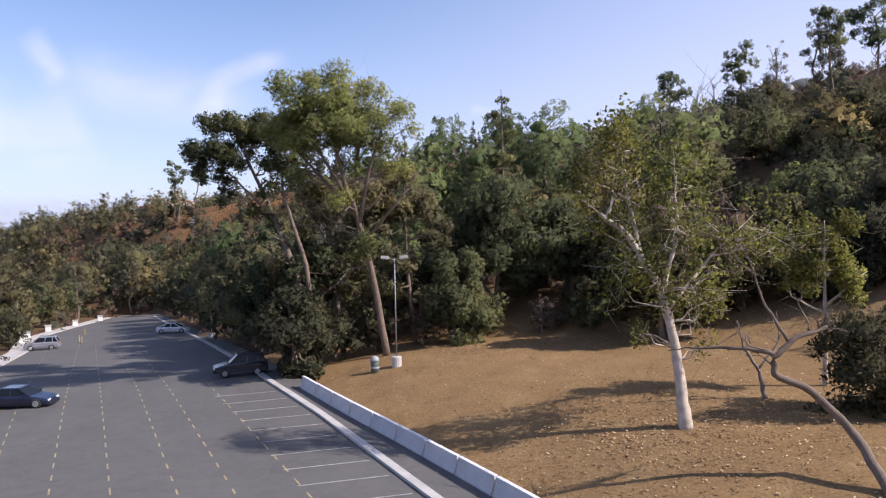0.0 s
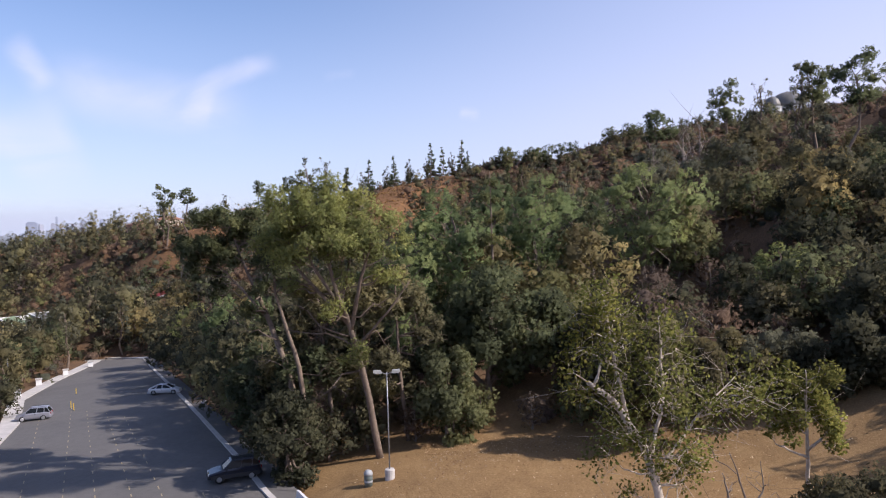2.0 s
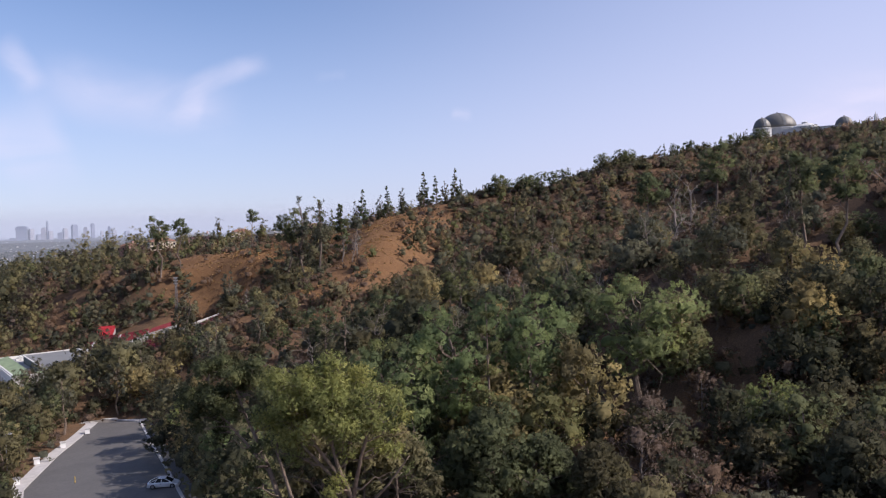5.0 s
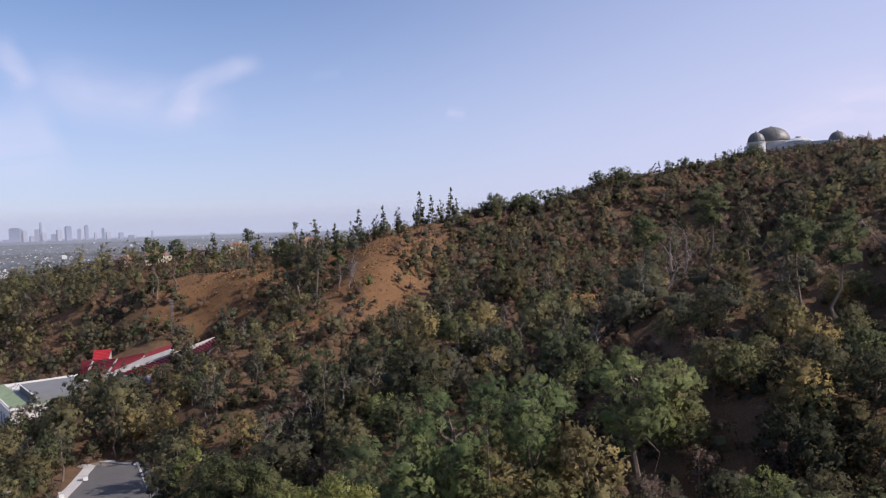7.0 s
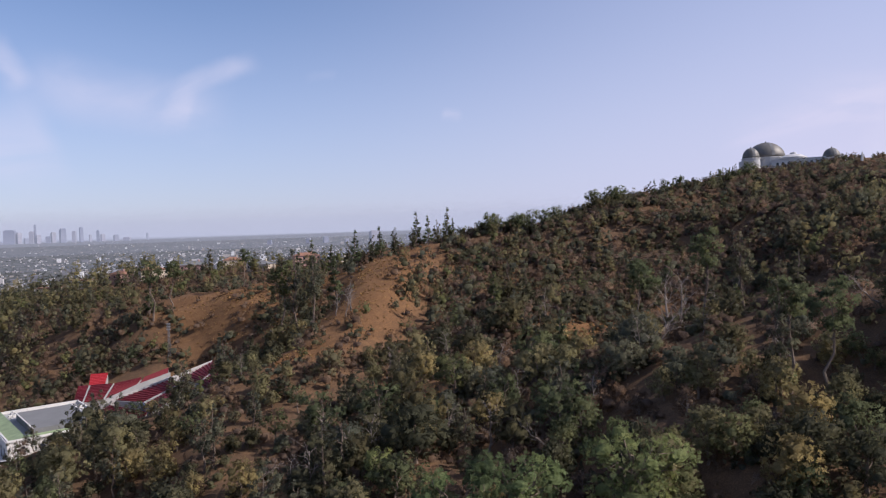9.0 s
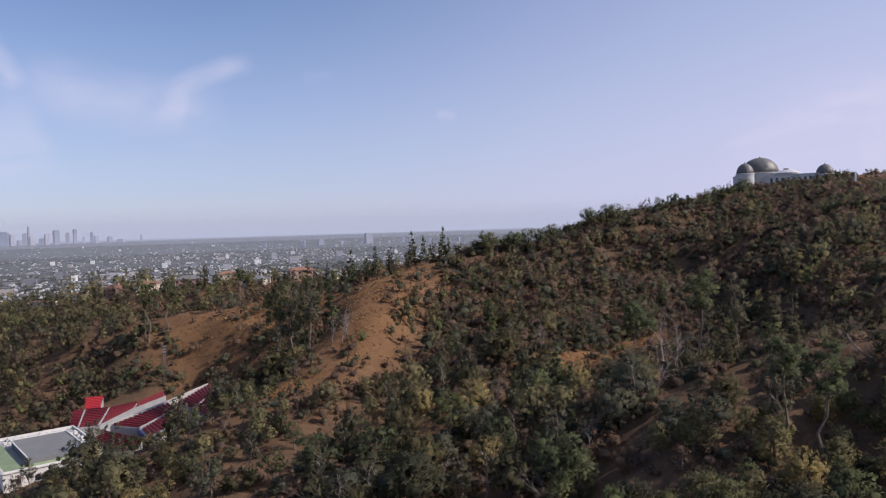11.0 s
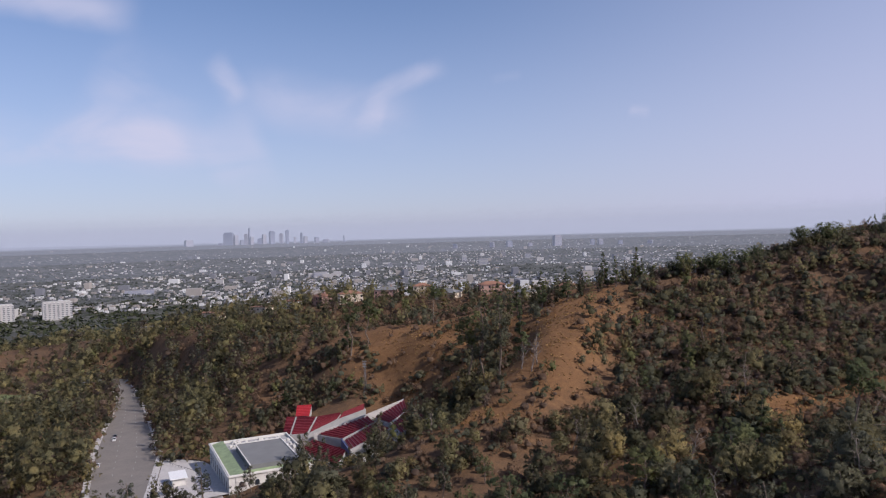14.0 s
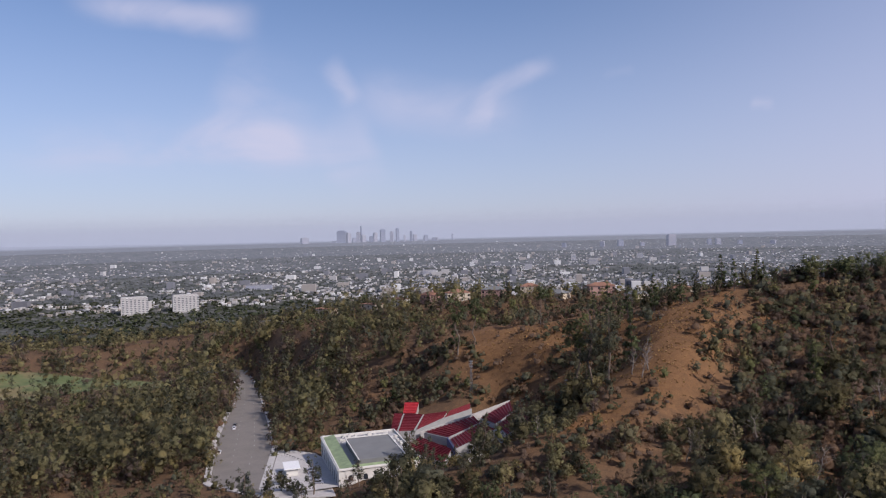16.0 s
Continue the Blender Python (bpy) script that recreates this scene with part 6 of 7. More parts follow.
        part("headlight", Shape().box(h - 0.22, sy * 0.58 * w - 0.16, waist - 0.42, h - 0.04, sy * 0.58 * w + 0.16, waist - 0.27).mesh("headlight", M_LIGHT), root)
        part("tail_light", Shape().box(-h - 0.01, sy * 0.66 * w - 0.1, waist - 0.36, -h + 0.08, sy * 0.66 * w + 0.1, waist - 0.08).mesh("tail_light", M_TAIL), root)
        if clad:
            part("side_cladding", Shape().box(-h + 0.15, sy * w - 0.015, belly, h - 0.2, sy * w + 0.015, belly + 0.3).mesh("side_cladding", clad), root)
        if rack:
            part("roof_rail", Shape().tube([(r1, sy * 0.6 * w, high + 0.01), (r1 + 0.1, sy * 0.6 * w, high + 0.07), (r2 - 0.1, sy * 0.6 * w, high + 0.07), (r2, sy * 0.6 * w, high + 0.01)], [0.02] * 4, 5).mesh("roof_rail", M_TRIM), root)
        for a in (-h + 0.85, h - 0.85):
            wh = part("wheel", Shape().lathe([(0.2, -0.1), (0.33, -0.11), (0.36, -0.06), (0.36, 0.06), (0.33, 0.11), (0.2, 0.1)], 18).mesh("tyre", M_TYRE, True), root, m=pose(a, sy * (w - 0.1), 0.36, 90, 0, 0))
            part("rim", Shape().lathe([(0.02, -0.115), (0.2, -0.12), (0.22, -0.1), (0.22, 0.1), (0.2, 0.12), (0.02, 0.115)], 12).mesh("rim", M_RIM), wh)
    part("front_bumper", Shape().box(h - 0.12, -w * 0.72, belly + 0.02, h + 0.03, w * 0.72, belly + 0.22).mesh("front_bumper", clad or paint_mat), root)
    part("rear_bumper", Shape().box(-h - 0.04, -w * 0.8, belly + 0.02, -h + 0.12, w * 0.8, belly + 0.24).mesh("rear_bumper", clad or paint_mat), root)
    return tagged(root, label, "car")


P_SILVER, P_WHITE, P_GREY, P_NAVY = car_paint("silver_car_paint", (0.012, 0.016, 0.032)), car_paint("white_car_paint", (0.78, 0.78, 0.79)), car_paint("grey_car_paint", (0.27, 0.27, 0.31)), car_paint("navy_car_paint", (0.014, 0.019, 0.042))
P_BLACK = car_paint("black_car_paint", (0.02, 0.02, 0.022))
make_car("sport_utility_vehicle", "silver off-road car with dark cladding parked by the kerb", P_SILVER, -19.5, 57.2, 204, 4.2, 1.76, 1.68, 0.38, 1.08, 1.1, (-2.0, -1.65, 0.25, 0.9), M_TRIM, True)
make_car("hatchback_car", "white hatchback with sloping roof parked by the kerb", P_WHITE, -45.3, 104.0, 8, 4.5, 1.78, 1.48, 0.24, 0.92, 0.9, (-2.0, -0.7, 0.3, 1.35))
make_car("sport_utility_vehicle", "grey compact off-road car parked at the far edge", P_GREY, -56.4, 90.0, 200, 4.1, 1.75, 1.66, 0.32, 1.05, 1.1, (-2.0, -1.6, 0.3, 1.0), None, True)
make_car("saloon_car", "dark navy saloon parked in tree shade", P_NAVY, -32.4, 48.8, 4, 4.9, 1.85, 1.42, 0.22, 0.9, 1.2, (-1.75, -0.9, 0.35, 1.15))
for x, y, hd_, p_, lab in [(-217.5, 245, 52, P_WHITE, "white car driving-side parked by the road edge"), (-252, 297, 52, P_BLACK, "black car parked at the roadside kerb"), (-247.5, 291, 52, P_WHITE, "white car parked at the roadside kerb"),
                           (-176, 212, 232, P_BLACK, "black car standing on the canyon road")]:
    make_car("saloon_car", lab, p_, x, y, hd_ + 75, 4.6, 1.8, 1.45, 0.24, 0.92, 1.1, (-1.7, -0.9, 0.35, 1.15))

# road edges and centre marks
for side, lab in ((ROAD_R, "pale concrete pavement along the canyon road"), (ROAD_L, "pale dusty pavement along the canyon road")):
    rp = along(side, 4.0)
    rt = np.gradient(rp, axis=0)
    rt /= np.linalg.norm(rt, axis=1)[:, None]
    rn = np.column_stack([-rt[:, 1], rt[:, 0]]) * (1 if side is ROAD_L else -1)
    rn *= -1 if float(np.dot(rn[5], np.array([-1, -0.6]))) * (1 if side is ROAD_L else -1) < 0 else 1
    kerb_run("pavement", 0.0, 2.6, -0.5, 0.14, M_CONCRETE, lab, rp, rn)
mid_a, mid_b = along(ROAD_L, 1.0), along(ROAD_R, 1.0)
k = 150
while k < min(len(mid_a), len(mid_b)) - 8:
    pa, pb = mid_a[k], mid_b[int(k * len(mid_b) / len(mid_a))]
    qa, qb = mid_a[k + 3], mid_b[int((k + 3) * len(mid_b) / len(mid_a))]
    for f in (0.35, 0.68):
        paint("lane_mark", pa + (pb - pa) * f, qa + (qb - qa) * f, 0.22, M_LINE_W, "", road)
    k += 12
for x, y in [(-160, 231), (-157, 227.5), (-154, 224), (-151, 220.5), (-148, 217)]:
    make_car("saloon_car", "grey car parked in the theatre's shaded yard", P_GREY, x, y, 20, 4.5, 1.78, 1.45, 0.24, 0.92, 1.1, (-1.7, -0.9, 0.35, 1.15))


# ---- open-air theatre ----
M_STUCCO = plain("white_stucco", (0.60, 0.575, 0.54), 0.85, 0, 0.1, 0.3)
M_ROOF = plain("grey_roofing", (0.17, 0.17, 0.17), 0.9, 0, 0.12, 0.2)
M_GREENROOF = plain("weathered_green_copper", (0.23, 0.29, 0.16), 0.8, 0, 0.3, 0.5)
M_SEAT = plain("red_seat_plastic", (0.185, 0.020, 0.030), 0.55, 0, 0.2, 0.5)
M_SEAT_BRIGHT = plain("bright_red_seat_plastic", (0.42, 0.03, 0.04), 0.55, 0, 0.15, 0.5)
M_STEP = plain("terrace_concrete", (0.34, 0.33, 0.325), 0.85, 0, 0.15, 0.4)
M_DARKWIN = plain("dark_window_glass", (0.03, 0.035, 0.045), 0.1)
M_BLUE = plain("blue_painted_steel", (0.08, 0.10, 0.22), 0.5)


def seating(corners, rows, red, label):
    """A raked block: front-left, front-right, back-right, back-left corners; terraces with a row of seats on each."""
    fl, fr, br, bl = [Vector(c) for c in corners]
    root = new("seating_block")
    root.matrix_world = Matrix.Translation(fl)
    for i in range(rows):
        t0, t1 = i / rows, (i + 1) / rows
        a, b, c, d = fl.lerp(bl, t0) - fl, fr.lerp(br, t0) - fl, fr.lerp(br, t1) - fl, fl.lerp(bl, t1) - fl
        z = max(c.z, d.z, a.z, b.z) - 0.12
        low = min(a.z, b.z) - 4.0

        def slab(shape, u0, u1, z0, z1):
            q = [a.lerp(d, u0), b.lerp(c, u0), b.lerp(c, u1), a.lerp(d, u1)]
            za = [a.z + (d.z - a.z) * 0.5, b.z + (c.z - b.z) * 0.5] if shape is not None else None
            zz = [za[0], za[1], za[1], za[0]]
            shape.add([(p.x, p.y, v + z0) for p, v in zip(q, zz)] + [(p.x, p.y, v + z1) for p, v in zip(q, zz)],
                      [(3, 2, 1, 0), (4, 5, 6, 7), (0, 1, 5, 4), (1, 2, 6, 5), (2, 3, 7, 6), (3, 0, 4, 7)])

        steps = Shape()
        slab(steps, 0.0, 1.0, -4.0, 0.0)
        part("terrace", steps.mesh("terrace", M_STEP), root)
        row = Shape()
        slab(row, 0.3, 0.8, 0.35, 0.48)
        slab(row, 0.8, 0.93, 0.02, 0.95)
        part("bench", row.mesh("bench", red), root)
    return tagged(root, label, "seating", "theatre seating")


RED_LABEL = "raked block of dark red theatre seats on concrete"
for i, (corners, rows) in enumerate(BLOCKS):
    seating(corners, rows, M_SEAT if i else M_SEAT_BRIGHT, RED_LABEL if i else "small raked block of bright red theatre seats")


def wall_run(name, pts, thick, z0, mat, label):
    s = Shape()
    for (xa, ya, za), (xb, yb, zb) in zip(pts[:-1], pts[1:]):
        d = Vector((xb - xa, yb - ya)).normalized()
        p = Vector((-d.y, d.x)) * thick / 2
        s.add([(xa - p.x, ya - p.y, za + z0), (xb - p.x, yb - p.y, zb + z0), (xb + p.x, yb + p.y, zb + z0), (xa + p.x, ya + p.y, za + z0),
               (xa - p.x, ya - p.y, za), (xb - p.x, yb - p.y, zb), (xb + p.x, yb + p.y, zb), (xa + p.x, ya + p.y, za)],
              [(3, 2, 1, 0), (4, 5, 6, 7), (0, 1, 5, 4), (1, 2, 6, 5), (2, 3, 7, 6), (3, 0, 4, 7)])
    return tagged(new(name, s.mesh(name, mat)), label, "wall", kind="structure")


wall_run("wall_terrace", [(-150.5, 273.6, -9.6), (-145, 272.4, -9.6), (-137.2, 274.8, -9.2), (-128.6, 284.4, -5.6), (-118.6, 294.2, -2.8)], 0.4, -6, M_STEP, "pale retaining wall in front of the upper seats")
wall_run("wall_lower", [(-134.4, 274.4, -9.2), (-115.4, 288.0, -3.4), (-103.2, 301.0, 0.5)], 0.4, -7, M_CONCRETE, "pale concrete wall behind the lower seats")
wall_run("wall_aisle", [(-120.2, 271.6, -9.6), (-110.0, 282.2, -5.2)], 0.36, -5, M_STEP, "pale stepped aisle wall between seat blocks")
wall_run("wall_aisle", [(-145.0, 273.6, -9.9), (-149.6, 288.6, -6.2)], 0.36, -5, M_STEP, "pale stepped aisle wall between seat blocks")
wall_run("wall_aisle", [(-138.4, 275.9, -9.8), (-139.5, 288.4, -5.6)], 0.36, -5, M_STEP, "pale stepped aisle wall between seat blocks")
wall_run("wall_aisle", [(-102.0, 279.0, -4.4), (-97.2, 288.0, -0.9)], 0.36, -5, M_STEP, "pale stepped aisle wall between seat blocks")
# the blue-grey shade on this front wall is put into its colour
wall_run("wall_aisle", [(-121.0, 272.0, -9.8), (-113.4, 261.4, -10.8)], 0.4, -5, M_BLUE, "blue painted wall at the front of the seats")
wall_run("wall_aisle", [(-112.4, 260.6, -10.6), (-101.6, 277.4, -6.2), (-94.2, 269.4, -5.8), (-85.8, 280.6, -1.8)], 0.4, -6, M_STEP, "pale concrete wall at the side of the seats")

# theatre building: a white block with a parapet, a raised grey roof and a row of windows
theatre = new("theatre_building")
ax = Vector((30.4, -35.2, 0)).normalized()
TB = Matrix.Translation((-168.7, 250.8, -17.5)) @ Matrix(((ax.x, -ax.y, 0, 0), (ax.y, ax.x, 0, 0), (0, 0, 1, 0), (0, 0, 0, 1)))
theatre.matrix_world = TB
LEN, DEEP, TALL = 46.0, 31.0, 9.5
part("wall", Shape().box(0, 0, -3, LEN, 0.5, TALL).mesh("wall", M_STUCCO), theatre, "white stucco front wall")
part("wall", Shape().box(0, DEEP - 0.5, -3, LEN, DEEP, TALL).mesh("wall", M_STUCCO), theatre)
part("wall", Shape().box(0, 0.5, -3, 0.5, DEEP - 0.5, TALL).mesh("wall", M_STUCCO), theatre)
part("wall", Shape().box(LEN - 0.5, 0.5, -3, LEN, DEEP - 0.5, TALL).mesh("wall", M_STUCCO), theatre)
part("roof", Shape().box(0.5, 0.5, TALL - 1.3, LEN - 0.5, DEEP - 0.5, TALL - 0.9).mesh("roof", M_STEP), theatre, "flat pale roof deck")
up = part("raised_roof", Shape().box(14, 8, TALL - 0.9, LEN - 3, DEEP - 6, TALL + 1.7).mesh("raised_roof", M_ROOF), theatre, "raised grey roof over the stage")
part("coping", Shape().box(13.6, 7.6, TALL + 1.7, LEN - 2.6, 8.0, TALL + 2.0).box(13.6, DEEP - 6, TALL + 1.7, LEN - 2.6, DEEP - 5.6, TALL + 2.0).box(13.6, 8.0, TALL + 1.7, 14.0, DEEP - 6, TALL + 2.0).mesh("coping", M_STUCCO), up)
part("green_roof", Shape().add([(0.6, 0.6, TALL - 0.7), (LEN - 1, 0.6, TALL - 0.7), (LEN - 1, 5.2, TALL + 0.3), (0.6, 5.2, TALL + 0.3), (0.6, 0.6, TALL - 0.88), (LEN - 1, 0.6, TALL - 0.88), (LEN - 1, 5.2, TALL - 0.88), (0.6, 5.2, TALL - 0.88)],
                               [(0, 1, 2, 3), (7, 6, 5, 4), (4, 5, 1, 0), (5, 6, 2, 1), (6, 7, 3, 2), (7, 4, 0, 3)]).mesh("green_roof", M_GREENROOF), theatre, "sloping strip of green weathered roofing")
part("green_roof", Shape().add([(LEN - 0.6, 5.4, TALL - 0.7), (LEN - 0.6, DEEP - 1, TALL - 0.7), (LEN - 2.9, DEEP - 1, TALL + 0.2), (LEN - 2.9, 5.4, TALL + 0.2), (LEN - 0.6, 5.4, TALL - 0.88), (LEN - 0.6, DEEP - 1, TALL - 0.88), (LEN - 2.9, DEEP - 1, TALL - 0.88), (LEN - 2.9, 5.4, TALL - 0.88)],
                               [(0, 1, 2, 3), (7, 6, 5, 4), (4, 5, 1, 0), (5, 6, 2, 1), (6, 7, 3, 2), (7, 4, 0, 3)]).mesh("green_roof", M_GREENROOF), theatre, "sloping strip of green weathered roofing")
part("roof_court", Shape().box(9, 7, TALL - 0.9, 13, DEEP - 8, TALL - 0.75).mesh("roof_court", M_CONCRETE), theatre, "sunken pale roof court")
random.seed(31)
for i in range(34):
    a, b = (random.uniform(1, 7), random.uniform(6, DEEP - 3)) if i % 2 else (random.uniform(2, LEN - 8), random.uniform(DEEP - 5, DEEP - 1.6))
    part("roof_unit", Shape().box(a, b, TALL - 0.9, a + random.uniform(0.7, 1.8), b + random.uniform(0.6, 1.2), TALL - 0.9 + random.uniform(0.4, 1.2)).mesh("roof_unit", M_STUCCO), theatre)
for i in range(8):
    a = 3 + i * 5.3
    w = part("window", Shape().box(a, -0.06, 2.4, a + 2.0, 0.02, 6.4).mesh("window", M_DARKWIN), theatre)
    part("frame", Shape().box(a - 0.2, -0.12, 2.2, a, 0.0, 6.6).box(a + 2.0, -0.12, 2.2, a + 2.2, 0.0, 6.6).box(a - 0.2, -0.12, 6.4, a + 2.2, 0.0, 6.7).mesh("frame", M_STUCCO), w)
for i in range(5):
    b = 3 + i * 5.4
    part("door", Shape().box(LEN - 0.02, b, 0, LEN + 0.06, b + 2.4, 3.4).mesh("door", M_DARKWIN), theatre)
    arch = [(LEN + 0.05, b + 1.2 + 0.8 * math.cos(q), 6.2 + 0.8 * math.sin(q)) for q in np.linspace(0, math.pi, 8)] + [(LEN + 0.05, b + 0.4, 5.0), (LEN + 0.05, b + 2.0, 5.0)]
    n = len(arch)
    part("window", Shape().add(arch + [(x - 0.1, y, z) for x, y, z in arch], [tuple(range(n)), tuple(range(2 * n - 1, n - 1, -1))] + [(j, j + n, (j + 1) % n + n, (j + 1) % n) for j in range(n)]).mesh("window", M_DARKWIN), theatre)
    part("pilaster", Shape().box(LEN - 0.02, b - 0.7, -1, LEN + 0.22, b - 0.2, TALL - 0.6).mesh("pilaster", M_STUCCO), theatre)
part("cornice", Shape().box(LEN - 0.02, 0.0, TALL - 0.6, LEN + 0.4, DEEP, TALL - 0.25).mesh("cornice", M_STUCCO), theatre)
part("cornice", Shape().box(0, -0.4, TALL - 0.6, LEN, 0.02, TALL - 0.25).mesh("cornice", M_STUCCO), theatre)
for i in range(5):
    b = 3 + i * 5.4
    part("window", Shape().box(-0.06, b, 2.5, 0.02, b + 1.8, 5.5).mesh("window", M_DARKWIN), theatre)
tagged(theatre, "white stucco theatre building with raised grey roof", "building")

# forecourt, canopy, masts and service hut
pv = [(x, y, float(lot_z(x, y)) + 0.12) for x, y in PLAZA]
tagged(new("plaza", mesh_of("plaza", pv + [(x, y, z - 3) for x, y, z in pv], [tuple(range(6)), tuple(range(11, 5, -1))] + [(i, i + 6, (i + 1) % 6 + 6, (i + 1) % 6) for i in range(6)], [M_CONCRETE])),
       "pale paved forecourt beside the theatre", "pavement", kind="structure")
for x, y, f in [(-161, 212, 0.55), (-153, 205, 0.65), (-147, 203, 0.6), (-156, 199, 0.6)]:
    make_tree("small_tree", KINDS["oak"][0], x, y, "clipped dark tree beside the paved forecourt", "tree", f, x * 7, float(lot_z(x, y)), "forecourt trees")
M_RAIL = plain("dark_railing_paint", (0.06, 0.06, 0.065), 0.5)
rail = new("railing")
rail.matrix_world = pose(-186, 249, float(lot_z(-186, 249)) + 0.12, 0, 0, -22)
part("top_rail", Shape().tube([(0, 0, 1.1), (16, 0, 1.1)], [0.05, 0.05], 6).mesh("top_rail", M_RAIL), rail)
for k in range(9):
    part("post", Shape().tube([(2 * k, 0, 0), (2 * k, 0, 1.1)], [0.06, 0.06], 6).mesh("post", M_RAIL), rail)
tagged(rail, "dark metal railing across the paved forecourt", "railing")
hut = new("ticket_pavilion")
hut.matrix_world = pose(-166, 226, float(lot_z(-166, 226)) + 0.12, 0, 0, -50)
part("canopy", Shape().box(-5, -3, 2.9, 5, 3, 3.2).mesh("canopy", M_WHITE), hut, "flat white canopy")
part("booth", Shape().box(-4.2, -2.2, 0, 4.2, 2.2, 2.9).mesh("booth", M_STUCCO), hut)
tagged(hut, "white flat-roofed ticket pavilion on the forecourt", "pavilion")
for x, y, z, h in [(-124, 308, height(-124, 308), 15), (-72, 280, height(-72, 280), 11)]:
    mast = new("lattice_mast")
    mast.matrix_world = pose(x, y, z - 0.3)
    for sx, sy in ((-0.5, -0.5), (0.5, -0.5), (0.5, 0.5), (-0.5, 0.5)):
        part("leg", Shape().tube([(sx, sy, 0), (sx * 0.5, sy * 0.5, h)], [0.09, 0.07], 4).mesh("leg", M_POLE), mast)
    for k in range(6):
        a = h * k / 6
        f, g = 1 - 0.5 * k / 6, 1 - 0.5 * (k + 1) / 6
        part("brace", Shape().tube([(-0.5 * f, -0.5 * f, a), (0.5 * g, -0.5 * g, a + h / 6)], [0.05, 0.05], 4).mesh("brace", M_POLE), mast)
        part("brace", Shape().tube([(0.5 * f, 0.5 * f, a), (-0.5 * g, 0.5 * g, a + h / 6)], [0.05, 0.05], 4).mesh("brace", M_POLE), mast)
    for k in (0.8, 0.88, 0.96):
        part("floodlight", Shape().box(-0.9, -0.35, h * k, 0.9, -0.15, h * k + 0.5).mesh("floodlight", M_LAMPHEAD), mast)
    tagged(mast, "grey steel lattice lighting mast among trees", "mast", "masts")
trailer = new("service_trailer")
trailer.matrix_world = pose(-91, 233, height(-91, 233) + 0.1, 0, 0, 12)
part("box", Shape().box(-4.5, -1.3, 0.6, 4.5, 1.3, 3.2).mesh("box", M_STUCCO), trailer)
part("roof", Shape().box(-4.6, -1.4, 3.2, 4.6, 1.4, 3.3).mesh("roof", plain("cream_roof_sheet", (0.7, 0.64, 0.5), 0.6)), trailer)
part("undercarriage", Shape().box(-4.2, -1.1, 0.0, 4.2, 1.1, 0.6).mesh("undercarriage", M_TRIM), trailer)
tagged(trailer, "cream box trailer parked among the trees", "trailer")

# ---- observatory on the hill ----
M_DOME = plain("weathered_copper_dome", (0.15, 0.14, 0.125), 0.55, 0.2, 0.25, 0.2)
M_OBS = plain("white_observatory_concrete", (0.52, 0.51, 0.50), 0.8, 0, 0.08, 0.2)
obs = new("observatory")
OZ = 80.0
obs.matrix_world = pose(220, 506, OZ)


def dome_profile(r, base, rise, n=9):
    return [(r * math.cos(a), base + rise * math.sin(a)) for a in np.linspace(0, math.pi / 2 - 0.03, n)]


def dome_part(name, x, y, r, base, rise, drum):
    d = part(name + "_drum", Shape().lathe([(r * 1.06, -6), (r * 1.06, base - 0.9), (r * 1.12, base - 0.8), (r * 1.12, base - 0.2), (r * 1.0, base)], 28, (x, y, 0)).mesh("drum", M_OBS), obs)
    p = part(name + "_dome", Shape().lathe(dome_profile(r, base, rise), 28, (x, y, 0)).mesh("dome", M_DOME, True), obs, "dull copper dome")
    part("finial", Shape().lathe([(0.5, base + rise - 0.1), (0.35, base + rise + 0.5), (0.05, base + rise + 0.9)], 10, (x, y, 0)).mesh("finial", M_DOME), p)
    part("shutter", Shape().add([(x - 0.9, y - r * 1.01 * math.cos(a), base + rise * 1.02 * math.sin(a)) for a in np.linspace(0.1, 1.3, 5)] + [(x + 0.9, y - r * 1.01 * math.cos(a), base + rise * 1.02 * math.sin(a)) for a in np.linspace(0.1, 1.3, 5)],
                                [(i, i + 5, i + 6, i + 1) for i in range(4)]).mesh("shutter", M_ROOF), p)


dome_part("main", 0.5, 3, 12.4, 14.8, 10.8, 1)
dome_part("east", -14.0, -7, 5.6, 14.2, 7.0, 1)
dome_part("west", 29.0, -30, 5.4, 11.2, 6.2, 1)
part("centre_block", Shape().box(-16, -7, -8, 14, 14, 13.6, Matrix.Translation((2, 0, 0))).mesh("centre_block", M_OBS), obs)
part("pavilion", Shape().lathe([(8.0, -8), (8.0, 12.4), (8.6, 12.6), (8.6, 13.2), (5.0, 15.0), (2.0, 15.4), (2.0, 16.4), (0.5, 16.8)], 16, (11, -15, 0)).mesh("pavilion", M_OBS), obs)
part("wing", Shape().box(-2, -5, -8, 34, 5, 11.4, Matrix.Translation((0, -13, 0)) @ Matrix.Rotation(radians(-29), 4, "Z")).mesh("wing", M_OBS), obs)
part("terrace", Shape().box(-6, -9, -12, 38, 7, 5.0, Matrix.Translation((0, -14, 0)) @ Matrix.Rotation(radians(-29), 4, "Z")).mesh("terrace", M_STEP), obs)
for k in range(9):
    m = Matrix.Translation((0, -13, 0)) @ Matrix.Rotation(radians(-29), 4, "Z")
    part("window", Shape().box(1 + k * 3.4, -5.06, 6.4, 2.5 + k * 3.4, -4.98, 9.8, m).mesh("window", M_DARKWIN), obs)
part("roof_lip", Shape().box(-2.2, -5.2, 11.4, 34.2, 5.2, 11.9, Matrix.Translation((0, -13, 0)) @ Matrix.Rotation(radians(-29), 4, "Z")).mesh("roof_lip", M_OBS), obs)
tagged(obs, "white hilltop observatory with three dark copper domes", "observatory")
mon = new("monument")
